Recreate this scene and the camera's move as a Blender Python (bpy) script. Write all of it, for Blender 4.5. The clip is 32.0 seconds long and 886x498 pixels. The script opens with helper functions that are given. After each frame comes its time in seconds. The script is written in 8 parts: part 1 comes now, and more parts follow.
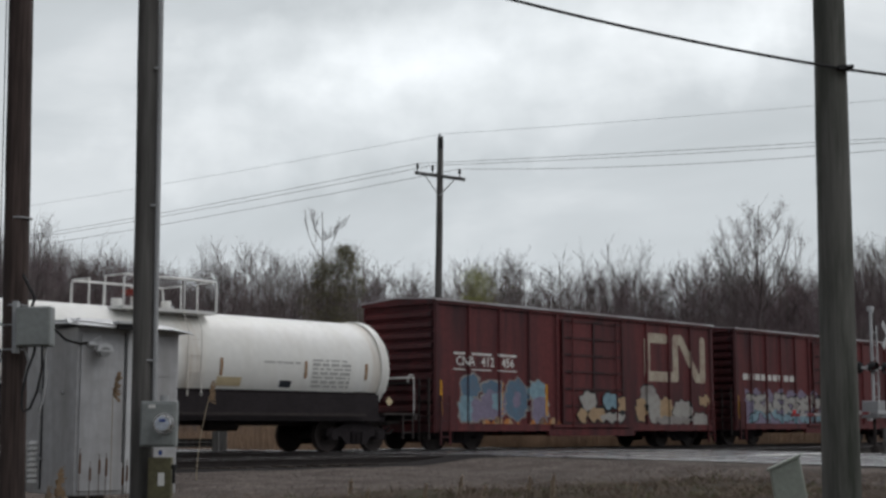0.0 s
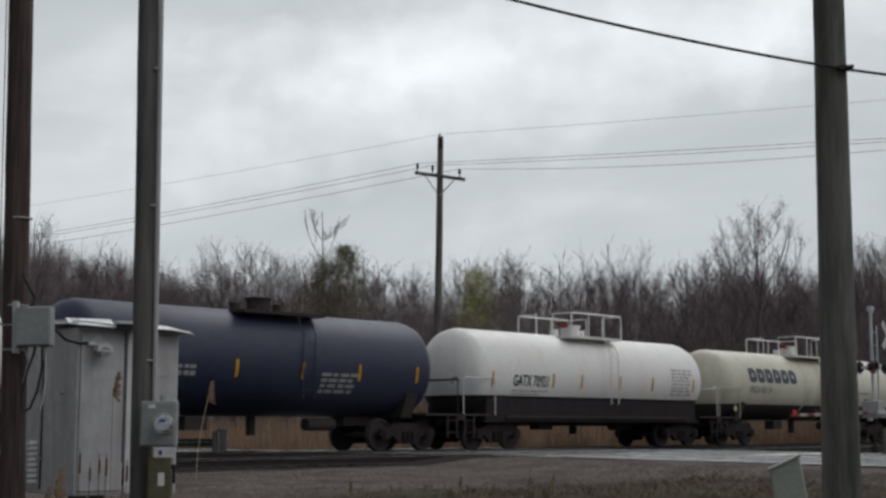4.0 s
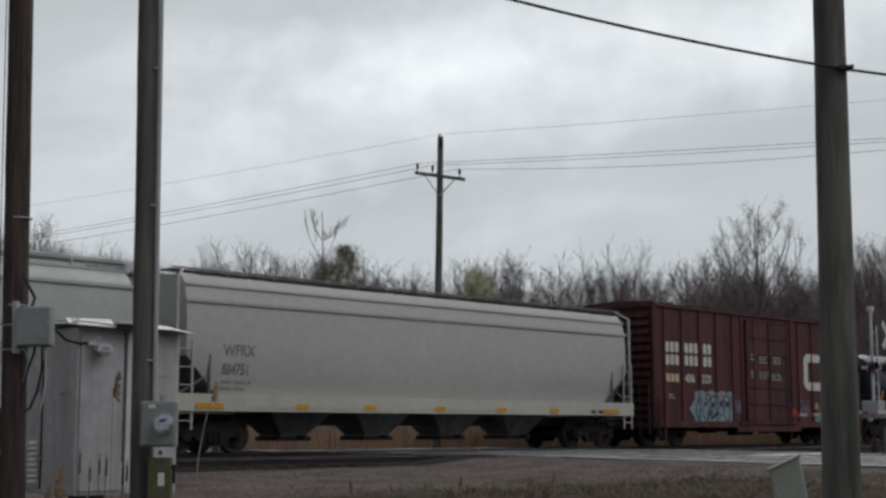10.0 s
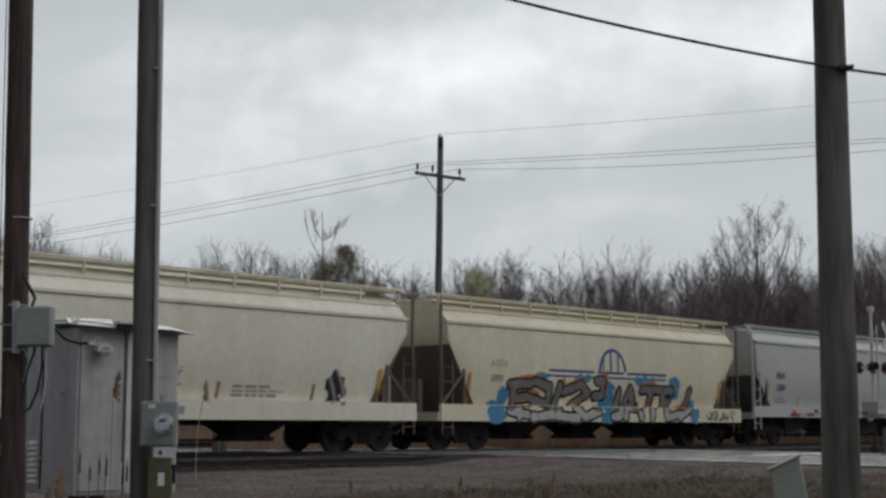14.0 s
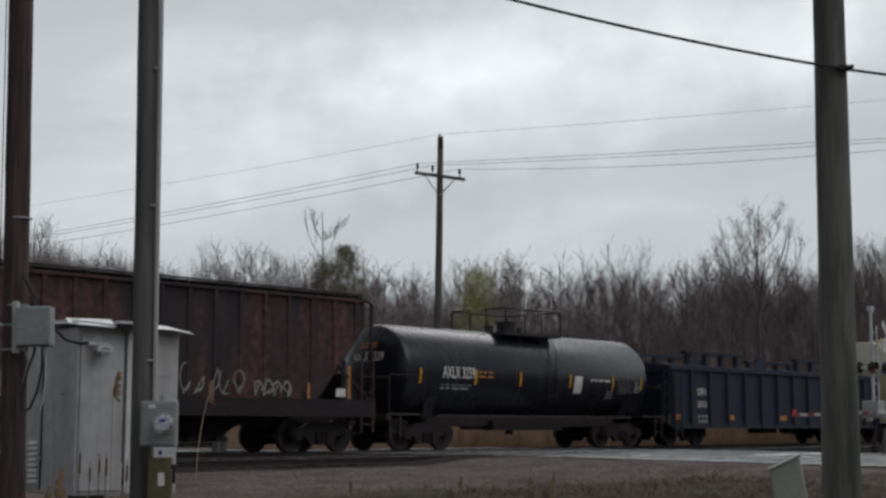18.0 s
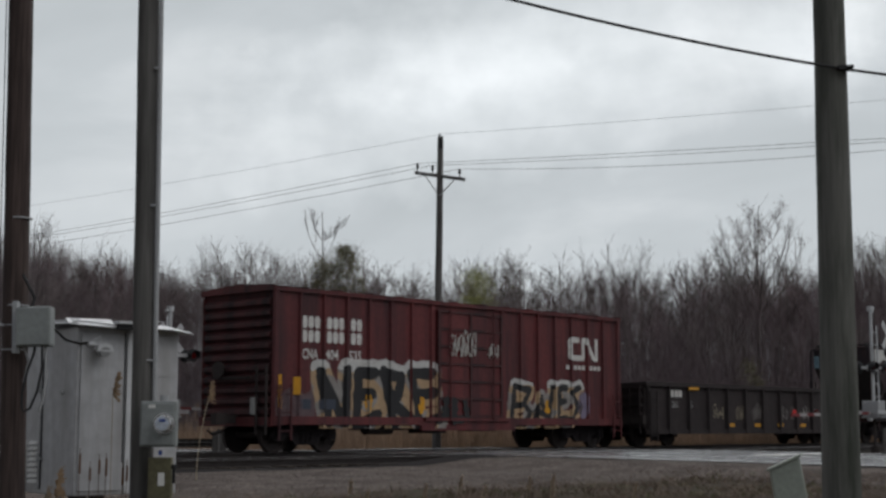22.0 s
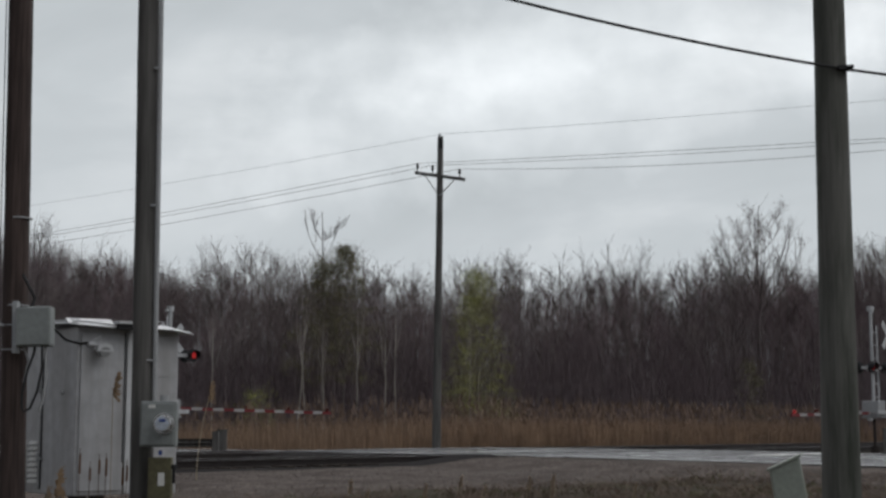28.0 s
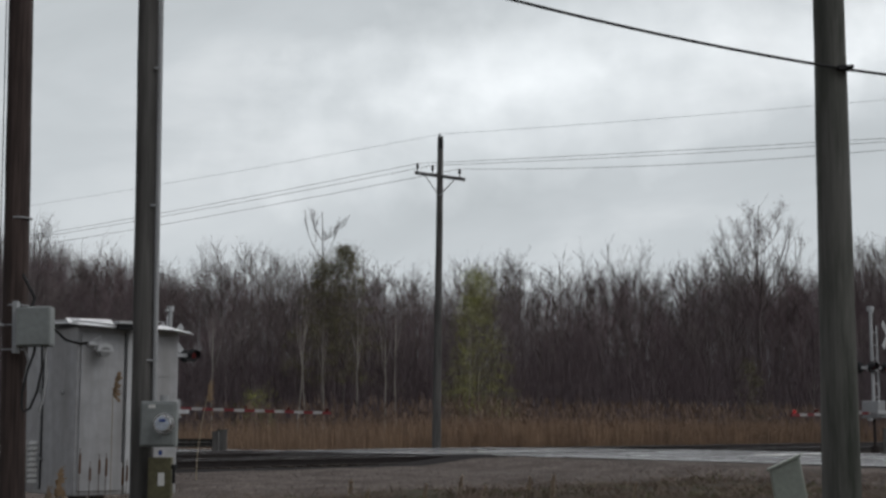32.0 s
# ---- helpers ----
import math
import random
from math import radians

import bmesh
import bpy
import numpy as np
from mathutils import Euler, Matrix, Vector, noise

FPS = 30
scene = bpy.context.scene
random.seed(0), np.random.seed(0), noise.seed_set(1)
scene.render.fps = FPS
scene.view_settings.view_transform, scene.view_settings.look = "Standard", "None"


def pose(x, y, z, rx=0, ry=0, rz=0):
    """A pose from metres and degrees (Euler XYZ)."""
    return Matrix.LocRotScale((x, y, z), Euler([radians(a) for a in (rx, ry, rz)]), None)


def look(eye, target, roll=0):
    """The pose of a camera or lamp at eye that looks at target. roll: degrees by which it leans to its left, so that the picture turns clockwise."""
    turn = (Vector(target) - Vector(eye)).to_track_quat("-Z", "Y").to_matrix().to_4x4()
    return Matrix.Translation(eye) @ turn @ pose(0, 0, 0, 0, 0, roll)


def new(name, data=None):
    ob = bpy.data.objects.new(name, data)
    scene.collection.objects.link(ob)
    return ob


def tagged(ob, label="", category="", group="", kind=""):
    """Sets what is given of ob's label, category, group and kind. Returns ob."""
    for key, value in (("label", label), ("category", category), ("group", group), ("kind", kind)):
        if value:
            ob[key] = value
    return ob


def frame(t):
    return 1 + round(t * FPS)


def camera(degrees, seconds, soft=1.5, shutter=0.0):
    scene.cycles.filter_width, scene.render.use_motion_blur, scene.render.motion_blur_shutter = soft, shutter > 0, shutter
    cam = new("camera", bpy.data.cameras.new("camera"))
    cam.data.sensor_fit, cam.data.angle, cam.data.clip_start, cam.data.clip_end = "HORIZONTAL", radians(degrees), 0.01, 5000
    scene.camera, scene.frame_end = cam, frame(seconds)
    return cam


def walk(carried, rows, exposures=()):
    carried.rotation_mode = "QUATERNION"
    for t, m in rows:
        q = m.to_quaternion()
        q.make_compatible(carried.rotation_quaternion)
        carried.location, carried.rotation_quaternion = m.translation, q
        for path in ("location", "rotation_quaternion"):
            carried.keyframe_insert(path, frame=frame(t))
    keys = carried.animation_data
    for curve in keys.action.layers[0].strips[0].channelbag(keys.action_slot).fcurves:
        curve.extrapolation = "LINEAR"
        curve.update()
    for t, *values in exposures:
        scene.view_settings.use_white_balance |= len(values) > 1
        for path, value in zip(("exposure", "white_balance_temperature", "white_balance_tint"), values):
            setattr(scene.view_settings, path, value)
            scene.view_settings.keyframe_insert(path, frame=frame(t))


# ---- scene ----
# The camera stands still; rail tops lie at z = 0.
cam = camera(35.22, 32.0, soft=2.8, shutter=0.1)
walk(cam, [(0.0, pose(0, 0, 0.65, 97.313, 0, 0)), (32.0, pose(0, 0, 0.65, 97.313, 0, 0))], exposures=[(0.0, 0.06, 6330, 10), (2.0, 0.05, 6330, 10), (6.0, -0.06, 6330, 10), (32.0, -0.04, 6330, 10)])

# The track runs at TURN degrees from the x axis; the road crosses it at a right angle.
TURN = 47.08
DIR = Vector((0.68102, 0.73226, 0.0))
NRM = Vector((-0.73226, 0.68102, 0.0))
LAT = 29.66          # distance of the track's centre line from the eye


def place(lat, along, z=0.0):
    p = NRM * lat + DIR * along
    return Vector((p.x, p.y, z))


# ---- world and light: an overcast day ----
world = bpy.data.worlds.new("world")
scene.world = world
world.use_nodes = True
wn, wl = world.node_tree.nodes, world.node_tree.links
wn.clear()
w_out = wn.new("ShaderNodeOutputWorld")
w_sky = wn.new("ShaderNodeTexSky")
w_sky.sky_type, w_sky.sun_disc = "NISHITA", False
w_sky.sun_elevation, w_sky.sun_rotation = radians(48), radians(20)
w_sky.dust_density, w_sky.air_density = 4.0, 1.0
w_bw = wn.new("ShaderNodeHueSaturation")
w_bw.inputs["Saturation"].default_value = 0.16
w_bg = wn.new("ShaderNodeBackground")
w_bg.inputs["Strength"].default_value = 0.10
wl.new(w_sky.outputs[0], w_bw.inputs["Color"])
wl.new(w_bw.outputs[0], w_bg.inputs[0])
wl.new(w_bg.outputs[0], w_out.inputs[0])
sun_data = bpy.data.lights.new("sun", "SUN")
sun_data.energy, sun_data.angle, sun_data.color = 0.72, radians(40), (1.0, 0.98, 0.95)
sun = new("sun", sun_data)
sun.matrix_world = look((50, -5, 60), (0, 30, 0))

# ---- materials ----
def nodes_of(name):
    m = bpy.data.materials.new(name)
    m.use_nodes = True
    nt = m.node_tree
    return m, nt, nt.nodes["Principled BSDF"]


def surface(name, col, rough=0.6, metal=0.0, vary=0.15, dirt=None, dirt_amount=0.3, scale=2.0, streak=False, bump=0.1, grain=30.0, spec=0.4, each=0.0):
    """Paint, wood, stone: a base colour with mottling at two scales, dirt with its own shape, and fine relief."""
    m, nt, b = nodes_of(name)
    N, K = nt.nodes.new, nt.links.new
    tc = N("ShaderNodeTexCoord")
    mp = N("ShaderNodeMapping")
    K(tc.outputs["Object"], mp.inputs["Vector"])
    if streak:
        mp.inputs["Scale"].default_value = (1.0, 1.0, 0.12)
    n1 = N("ShaderNodeTexNoise")
    n1.inputs["Scale"].default_value, n1.inputs["Detail"].default_value, n1.inputs["Roughness"].default_value = scale, 6.0, 0.65
    K(mp.outputs[0], n1.inputs["Vector"])
    n2 = N("ShaderNodeTexNoise")
    n2.inputs["Scale"].default_value, n2.inputs["Detail"].default_value = grain, 4.0
    if streak and grain > 40:
        fibre = N("ShaderNodeMapping")
        fibre.inputs["Scale"].default_value = (1.0, 1.0, 0.035)
        K(tc.outputs["Object"], fibre.inputs["Vector"])
        K(fibre.outputs[0], n2.inputs["Vector"])
    else:
        K(tc.outputs["Object"], n2.inputs["Vector"])
    ramp = N("ShaderNodeMapRange")
    ramp.inputs[1].default_value, ramp.inputs[2].default_value = 0.35, 0.65
    ramp.inputs[3].default_value, ramp.inputs[4].default_value = 1.0 - vary, 1.0 + vary
    K(n2.outputs["Fac"], ramp.inputs[0])
    mul = N("ShaderNodeMix")
    mul.data_type, mul.blend_type = "RGBA", "MULTIPLY"
    mul.inputs[0].default_value = 1.0
    mul.inputs[6].default_value = (*col, 1)
    K(ramp.outputs[0], mul.inputs[7])
    out = mul.outputs[2]
    r2 = N("ShaderNodeMapRange")
    r2.inputs[1].default_value, r2.inputs[2].default_value = 0.42, 0.72
    r2.inputs[3].default_value, r2.inputs[4].default_value = 0.0, dirt_amount
    K(n1.outputs["Fac"], r2.inputs[0])
    if dirt is None:
        dirt = tuple(c * 0.45 for c in col)
    mx = N("ShaderNodeMix")
    mx.data_type = "RGBA"
    K(r2.outputs[0], mx.inputs[0])
    K(out, mx.inputs[6])
    mx.inputs[7].default_value = (*dirt, 1)
    out = mx.outputs[2]
    if each:
        oi = N("ShaderNodeObjectInfo")
        r3 = N("ShaderNodeMapRange")
        r3.inputs[3].default_value, r3.inputs[4].default_value = 1.0 - each, 1.0 + each
        K(oi.outputs["Random"], r3.inputs[0])
        m3 = N("ShaderNodeMix")
        m3.data_type, m3.blend_type = "RGBA", "MULTIPLY"
        m3.inputs[0].default_value = 1.0
        K(out, m3.inputs[6])
        K(r3.outputs[0], m3.inputs[7])
        out = m3.outputs[2]
    K(out, b.inputs["Base Color"])
    b.inputs["Roughness"].default_value, b.inputs["Metallic"].default_value = rough, metal
    b.inputs["Specular IOR Level"].default_value = spec
    rr = N("ShaderNodeMapRange")
    rr.inputs[3].default_value, rr.inputs[4].default_value = max(0.05, rough - 0.12), min(1.0, rough + 0.15)
    K(n1.outputs["Fac"], rr.inputs[0])
    K(rr.outputs[0], b.inputs["Roughness"])
    if bump:
        bp = N("ShaderNodeBump")
        bp.inputs["Strength"].default_value, bp.inputs["Distance"].default_value = bump, 0.02
        K(n2.outputs["Fac"], bp.inputs["Height"])
        K(bp.outputs[0], b.inputs["Normal"])
    return m


def run_off(m, col, rows):
    """Streaks of rust and spilt load down a tank's side: rows of middle x, half width and strength."""
    nt = m.node_tree
    b = nt.nodes["Principled BSDF"]
    N, K = nt.nodes.new, nt.links.new
    out = b.inputs["Base Color"].links[0].from_socket
    tc = N("ShaderNodeTexCoord")
    sep = N("ShaderNodeSeparateXYZ")
    K(tc.outputs["Object"], sep.inputs[0])
    mp = N("ShaderNodeMapping")
    mp.inputs["Scale"].default_value = (3.2, 0.25, 0.22)
    K(tc.outputs["Object"], mp.inputs["Vector"])
    nz = N("ShaderNodeTexNoise")
    nz.inputs["Scale"].default_value, nz.inputs["Detail"].default_value, nz.inputs["Roughness"].default_value = 1.0, 5.0, 0.6
    K(mp.outputs[0], nz.inputs["Vector"])
    for x, half, strength in rows:
        a = N("ShaderNodeMath")
        a.operation = "SUBTRACT"
        a.inputs[1].default_value = x
        K(sep.outputs[0], a.inputs[0])
        q = N("ShaderNodeMath")
        q.operation = "ABSOLUTE"
        K(a.outputs[0], q.inputs[0])
        near = N("ShaderNodeMapRange")
        near.interpolation_type = "SMOOTHSTEP"
        near.inputs[1].default_value, near.inputs[2].default_value = 0.0, half
        near.inputs[3].default_value, near.inputs[4].default_value = strength, 0.0
        K(q.outputs[0], near.inputs[0])
        cut = N("ShaderNodeMapRange")
        cut.inputs[1].default_value, cut.inputs[2].default_value = 0.40, 0.64
        K(nz.outputs["Fac"], cut.inputs[0])
        f = N("ShaderNodeMath")
        f.operation = "MULTIPLY"
        K(near.outputs[0], f.inputs[0])
        K(cut.outputs[0], f.inputs[1])
        mx = N("ShaderNodeMix")
        mx.data_type = "RGBA"
        K(f.outputs[0], mx.inputs[0])
        K(out, mx.inputs[6])
        mx.inputs[7].default_value = (*col, 1)
        out = mx.outputs[2]
    K(out, b.inputs["Base Color"])


def glow(name, col, strength):
    m, nt, b = nodes_of(name)
    b.inputs["Base Color"].default_value = (*[c * 0.15 for c in col], 1)
    b.inputs["Emission Color"].default_value = (*col, 1)
    b.inputs["Emission Strength"].default_value = strength
    return m


M = dict(
    grass=surface("grass_soil", (0.052, 0.040, 0.031), 0.95, dirt=(0.042, 0.044, 0.02), dirt_amount=0.9, scale=0.7, grain=9, vary=0.3, bump=0.6, spec=0.1),
    gravel=surface("gravel", (0.108, 0.088, 0.077), 0.95, dirt=(0.048, 0.037, 0.032), dirt_amount=1.1, scale=1.1, grain=14, vary=0.7, bump=0.8, spec=0.12),
    ballast=surface("ballast", (0.026, 0.023, 0.023), 0.95, dirt=(0.010, 0.009, 0.009), dirt_amount=0.7, scale=0.6, grain=12, vary=0.45, bump=1.0, spec=0.04),
    asphalt=surface("wet_asphalt", (0.13, 0.13, 0.135), 0.24, dirt=(0.05, 0.05, 0.053), dirt_amount=0.6, scale=0.35, grain=20, vary=0.12, bump=0.15, spec=0.6),
    paint_line=surface("road_paint", (0.7, 0.7, 0.68), 0.5, dirt_amount=0.5),
    steel=surface("rail_steel", (0.03, 0.025, 0.024), 0.7, 0.2, dirt=(0.02, 0.014, 0.012), dirt_amount=0.7),
    railtop=surface("rail_head", (0.45, 0.45, 0.46), 0.25, 0.9, dirt_amount=0.2),
    tie=surface("tie_wood", (0.06, 0.05, 0.042), 0.9, streak=False, grain=15, vary=0.4, each=0.3, spec=0.1),
    pole=surface("pole_wood", (0.125, 0.120, 0.114), 0.9, dirt=(0.046, 0.043, 0.041), dirt_amount=0.85, streak=True, scale=6, grain=45, vary=0.16, bump=0.35),
    pole_b=surface("pole_wood_brown", (0.076, 0.054, 0.048), 0.9, dirt=(0.026, 0.019, 0.018), dirt_amount=0.85, streak=True, scale=8, grain=45, vary=0.3, bump=0.5),
    pole_g=surface("pole_wood_mossy", (0.145, 0.143, 0.13), 0.9, dirt=(0.048, 0.053, 0.043), dirt_amount=1.3, streak=True, scale=4.0, grain=45, vary=0.12, bump=0.35),
    grey_steel=surface("galvanised", (0.42, 0.43, 0.44), 0.5, 0.25, dirt=(0.28, 0.28, 0.28), dirt_amount=0.6, streak=True, scale=4, vary=0.07, bump=0.03),
    alu=surface("aluminium_cabinet", (0.54, 0.545, 0.56), 0.42, 0.3, dirt=(0.33, 0.32, 0.315), dirt_amount=0.75, streak=True, scale=3.5, grain=9, vary=0.1, bump=0.04),
    roofw=surface("cabinet_roof", (0.64, 0.65, 0.66), 0.4, 0.1, dirt_amount=0.3, vary=0.05),
    meterbox=surface("meter_box", (0.27, 0.29, 0.285), 0.5, 0.1, dirt_amount=0.3, vary=0.06, scale=6),
    olive=surface("olive_box", (0.12, 0.11, 0.06), 0.6, dirt=(0.05, 0.045, 0.03), dirt_amount=0.6, scale=8),
    pedgreen=surface("pedestal_green", (0.32, 0.35, 0.305), 0.55, dirt_amount=0.35, scale=3, vary=0.08),
    black=surface("black_rubber", (0.018, 0.018, 0.02), 0.6, vary=0.2),
    cable=surface("cable", (0.02, 0.02, 0.022), 0.55),
    white=surface("white_paint", (0.74, 0.74, 0.72), 0.5, dirt=(0.4, 0.38, 0.34), dirt_amount=0.35, streak=True, scale=3, vary=0.05, bump=0.03),
    gate_white=surface("gate_white", (0.36, 0.35, 0.345), 0.5, dirt_amount=0.4),
    red=surface("red_sheeting", (0.17, 0.02, 0.024), 0.5, vary=0.1),
    silver=surface("mast_silver", (0.55, 0.56, 0.57), 0.45, 0.3, dirt_amount=0.3),
    redglow=glow("lit_red_lens", (0.75, 0.03, 0.03), 0.30),
    armglow=glow("lit_arm_lamp", (0.8, 0.05, 0.05), 0.24),
    stalk=surface("pale_stalk", (0.42, 0.35, 0.25), 0.9, vary=0.2, bump=0),
    fluff=surface("tan_plume", (0.38, 0.27, 0.17), 0.95, vary=0.25, bump=0),
    straw=surface("dry_grass", (0.17, 0.125, 0.096), 0.95, vary=0.3, grain=3, dirt=(0.08, 0.06, 0.045), dirt_amount=0.7, scale=1.5, bump=0),
    greenblade=surface("green_grass", (0.09, 0.10, 0.035), 0.9, vary=0.3, grain=3, bump=0),
    redlens=surface("dark_red_lens", (0.10, 0.008, 0.008), 0.2, vary=0.1, bump=0),
    chrome=surface("meter_ring", (0.55, 0.55, 0.55), 0.25, 0.8, dirt_amount=0.2),
    dial=surface("meter_dial", (0.55, 0.6, 0.68), 0.15, vary=0.2, bump=0),
    blue=surface("blue_mark", (0.03, 0.07, 0.3), 0.5),
    bark=surface("bark", (0.17, 0.147, 0.14), 0.95, vary=0.35, grain=8, each=0.3, bump=0.4),
    barkpale=surface("pale_bark", (0.40, 0.37, 0.33), 0.9, vary=0.3, grain=5, dirt=(0.16, 0.145, 0.13), dirt_amount=0.5, scale=2),
    twig=surface("twigs", (0.20, 0.17, 0.165), 0.95, vary=0.3, grain=3, each=0.35, bump=0),
    twigred=surface("budding_twigs", (0.19, 0.146, 0.153), 0.95, vary=0.3, grain=3, each=0.35, bump=0),
    brush=surface("undergrowth", (0.155, 0.124, 0.132), 0.95, vary=0.35, grain=2, each=0.4, bump=0),
    leafgreen=surface("spring_leaf", (0.36, 0.37, 0.12), 0.8, vary=0.2, grain=2, bump=0),
    conifer=surface("evergreen", (0.18, 0.165, 0.10), 0.9, vary=0.4, grain=2, bump=0),
    reed=surface("dry_reed", (0.32, 0.222, 0.15), 0.9, dirt=(0.17, 0.118, 0.09), dirt_amount=0.8, scale=0.35, vary=0.25, grain=2, bump=0),
    plume=surface("reed_plume", (0.22, 0.155, 0.118), 0.95, vary=0.25, bump=0),
    cattail=surface("cattail", (0.12, 0.06, 0.03), 0.95, vary=0.2),
    # railway paint
    oxide=surface("oxide_red", (0.125, 0.024, 0.025), 0.55, dirt=(0.040, 0.015, 0.018), dirt_amount=1.2, streak=True, scale=1.3, grain=8, vary=0.13, bump=0.05),
    oxide_b=surface("oxide_red_dull", (0.098, 0.027, 0.027), 0.6, dirt=(0.038, 0.016, 0.018), dirt_amount=1.1, streak=True, scale=1.5, grain=8, vary=0.13, bump=0.05),
    oxide_grime=surface("oxide_red_grimy", (0.082, 0.022, 0.023), 0.6, dirt=(0.026, 0.014, 0.016), dirt_amount=1.3, streak=True, scale=1.8, grain=8, vary=0.2, bump=0.05),
    roofmetal=surface("galvanised_roof", (0.50, 0.50, 0.51), 0.5, 0.2, dirt=(0.20, 0.10, 0.09), dirt_amount=0.7, scale=0.8),
    under=surface("underframe", (0.050, 0.043, 0.042), 0.9, spec=0.15, dirt=(0.058, 0.048, 0.044), dirt_amount=0.6, scale=3, vary=0.3),
    wheel=surface("wheel_steel", (0.048, 0.038, 0.036), 0.7, 0.2, dirt=(0.036, 0.029, 0.027), dirt_amount=0.6, scale=4),
    tank_white=surface("tank_white", (0.80, 0.80, 0.77), 0.42, dirt=(0.52, 0.48, 0.38), dirt_amount=0.25, streak=True, scale=1.2, grain=5, vary=0.03, bump=0.02),
    tank_cream=surface("tank_cream", (0.60, 0.585, 0.485), 0.45, dirt=(0.38, 0.34, 0.25), dirt_amount=0.35, streak=True, scale=1.2, grain=5, vary=0.04, bump=0.02),
    tank_stain=surface("tank_stained_white", (0.66, 0.65, 0.58), 0.45, dirt=(0.36, 0.27, 0.17), dirt_amount=0.45, streak=True, scale=1.3, grain=5, vary=0.05, bump=0.02),
    tank_black=surface("tank_black", (0.0145, 0.0155, 0.024), 0.25, dirt=(0.028, 0.028, 0.034), dirt_amount=0.5, streak=True, scale=1.2, grain=5, vary=0.1, bump=0.02, spec=0.33),
    tank_blue=surface("tank_blue_black", (0.023, 0.028, 0.060), 0.5, dirt=(0.040, 0.043, 0.066), dirt_amount=0.4, streak=True, scale=1.2, grain=5, vary=0.1, bump=0.02),
    hop_sill=surface("hopper_sill_grey", (0.50, 0.49, 0.43), 0.5, dirt=(0.38, 0.36, 0.31), dirt_amount=0.5, streak=True, scale=1.5, grain=5, vary=0.06, bump=0.02),
    hop_grey=surface("hopper_light_grey", (0.44, 0.445, 0.42), 0.5, dirt=(0.42, 0.42, 0.39), dirt_amount=0.45, streak=True, scale=0.9, grain=5, vary=0.05, bump=0.02),
    hop_blue=surface("hopper_blue_grey", (0.468, 0.48, 0.468), 0.5, dirt=(0.40, 0.40, 0.40), dirt_amount=0.45, streak=True, scale=0.9, grain=5, vary=0.05, bump=0.02),
    hop_cream=surface("hopper_cream", (0.70, 0.655, 0.50), 0.5, dirt=(0.48, 0.42, 0.30), dirt_amount=0.4, streak=True, scale=0.9, grain=5, vary=0.05, bump=0.02),
    hop_pale=surface("hopper_pale_cream", (0.74, 0.715, 0.60), 0.5, dirt=(0.52, 0.47, 0.36), dirt_amount=0.4, streak=True, scale=0.9, grain=5, vary=0.05, bump=0.02),
    hop_rust=surface("hopper_rust", (0.072, 0.034, 0.030), 0.75, dirt=(0.024, 0.019, 0.024), dirt_amount=1.7, streak=True, scale=0.85, grain=5, vary=0.45, bump=0.1),
    gon_blue=surface("gondola_blue", (0.015, 0.020, 0.043), 0.6, dirt=(0.024, 0.022, 0.026), dirt_amount=0.9, streak=True, scale=1.5, grain=5, vary=0.15),
    gon_brown=surface("gondola_brown", (0.029, 0.021, 0.021), 0.7, dirt=(0.018, 0.014, 0.015), dirt_amount=0.7, streak=True, scale=1.5, grain=5, vary=0.2),
    yellow=surface("reflector_yellow", (0.62, 0.30, 0.015), 0.4, vary=0.06, dirt_amount=0.3),
    let_white=surface("lettering_white", (0.66, 0.66, 0.63), 0.55, dirt=(0.3, 0.2, 0.18), dirt_amount=0.4, scale=4, bump=0),
    let_black=surface("lettering_black", (0.03, 0.035, 0.045), 0.5, bump=0),
    let_grey=surface("lettering_grey", (0.30, 0.30, 0.29), 0.55, bump=0),
    let_slate=surface("lettering_slate", (0.05, 0.06, 0.085), 0.5, bump=0),
    gr_dusk=surface("spray_dull_blue", (0.09, 0.16, 0.23), 0.5, scale=4, dirt=(0.16, 0.14, 0.17), dirt_amount=0.5, bump=0),
    under_grey=surface("dusty_dark_paint", (0.042, 0.039, 0.044), 0.7, dirt=(0.06, 0.055, 0.055), dirt_amount=0.5, streak=True, scale=1.5, bump=0.03),
    label_yellow=surface("label_yellow", (0.36, 0.32, 0.04), 0.5, bump=0),
    soot=surface("soot_black", (0.036, 0.031, 0.033), 0.85, spec=0.1, vary=0.3, bump=0.05),
    let_blue=surface("lettering_blue", (0.03, 0.08, 0.26), 0.5, bump=0),
    gr_blue=surface("spray_blue", (0.07, 0.24, 0.40), 0.5, scale=5, dirt_amount=0.4, bump=0),
    gr_ice=surface("spray_ice_blue", (0.27, 0.35, 0.41), 0.5, scale=3, dirt=(0.13, 0.18, 0.23), dirt_amount=0.7, bump=0),
    gr_wash=surface("thin_grey_wash", (0.10, 0.062, 0.068), 0.6, scale=4, dirt=(0.16, 0.13, 0.14), dirt_amount=0.7, bump=0),
    gr_green=surface("spray_green", (0.07, 0.13, 0.06), 0.5, scale=4, dirt_amount=0.4, bump=0),
    gr_pale=surface("spray_pale_blue", (0.22, 0.34, 0.40), 0.5, scale=5, dirt=(0.07, 0.13, 0.17), dirt_amount=0.6, bump=0),
    gr_grey=surface("spray_silver", (0.29, 0.275, 0.26), 0.5, scale=2, dirt=(0.11, 0.08, 0.06), dirt_amount=0.6, bump=0),
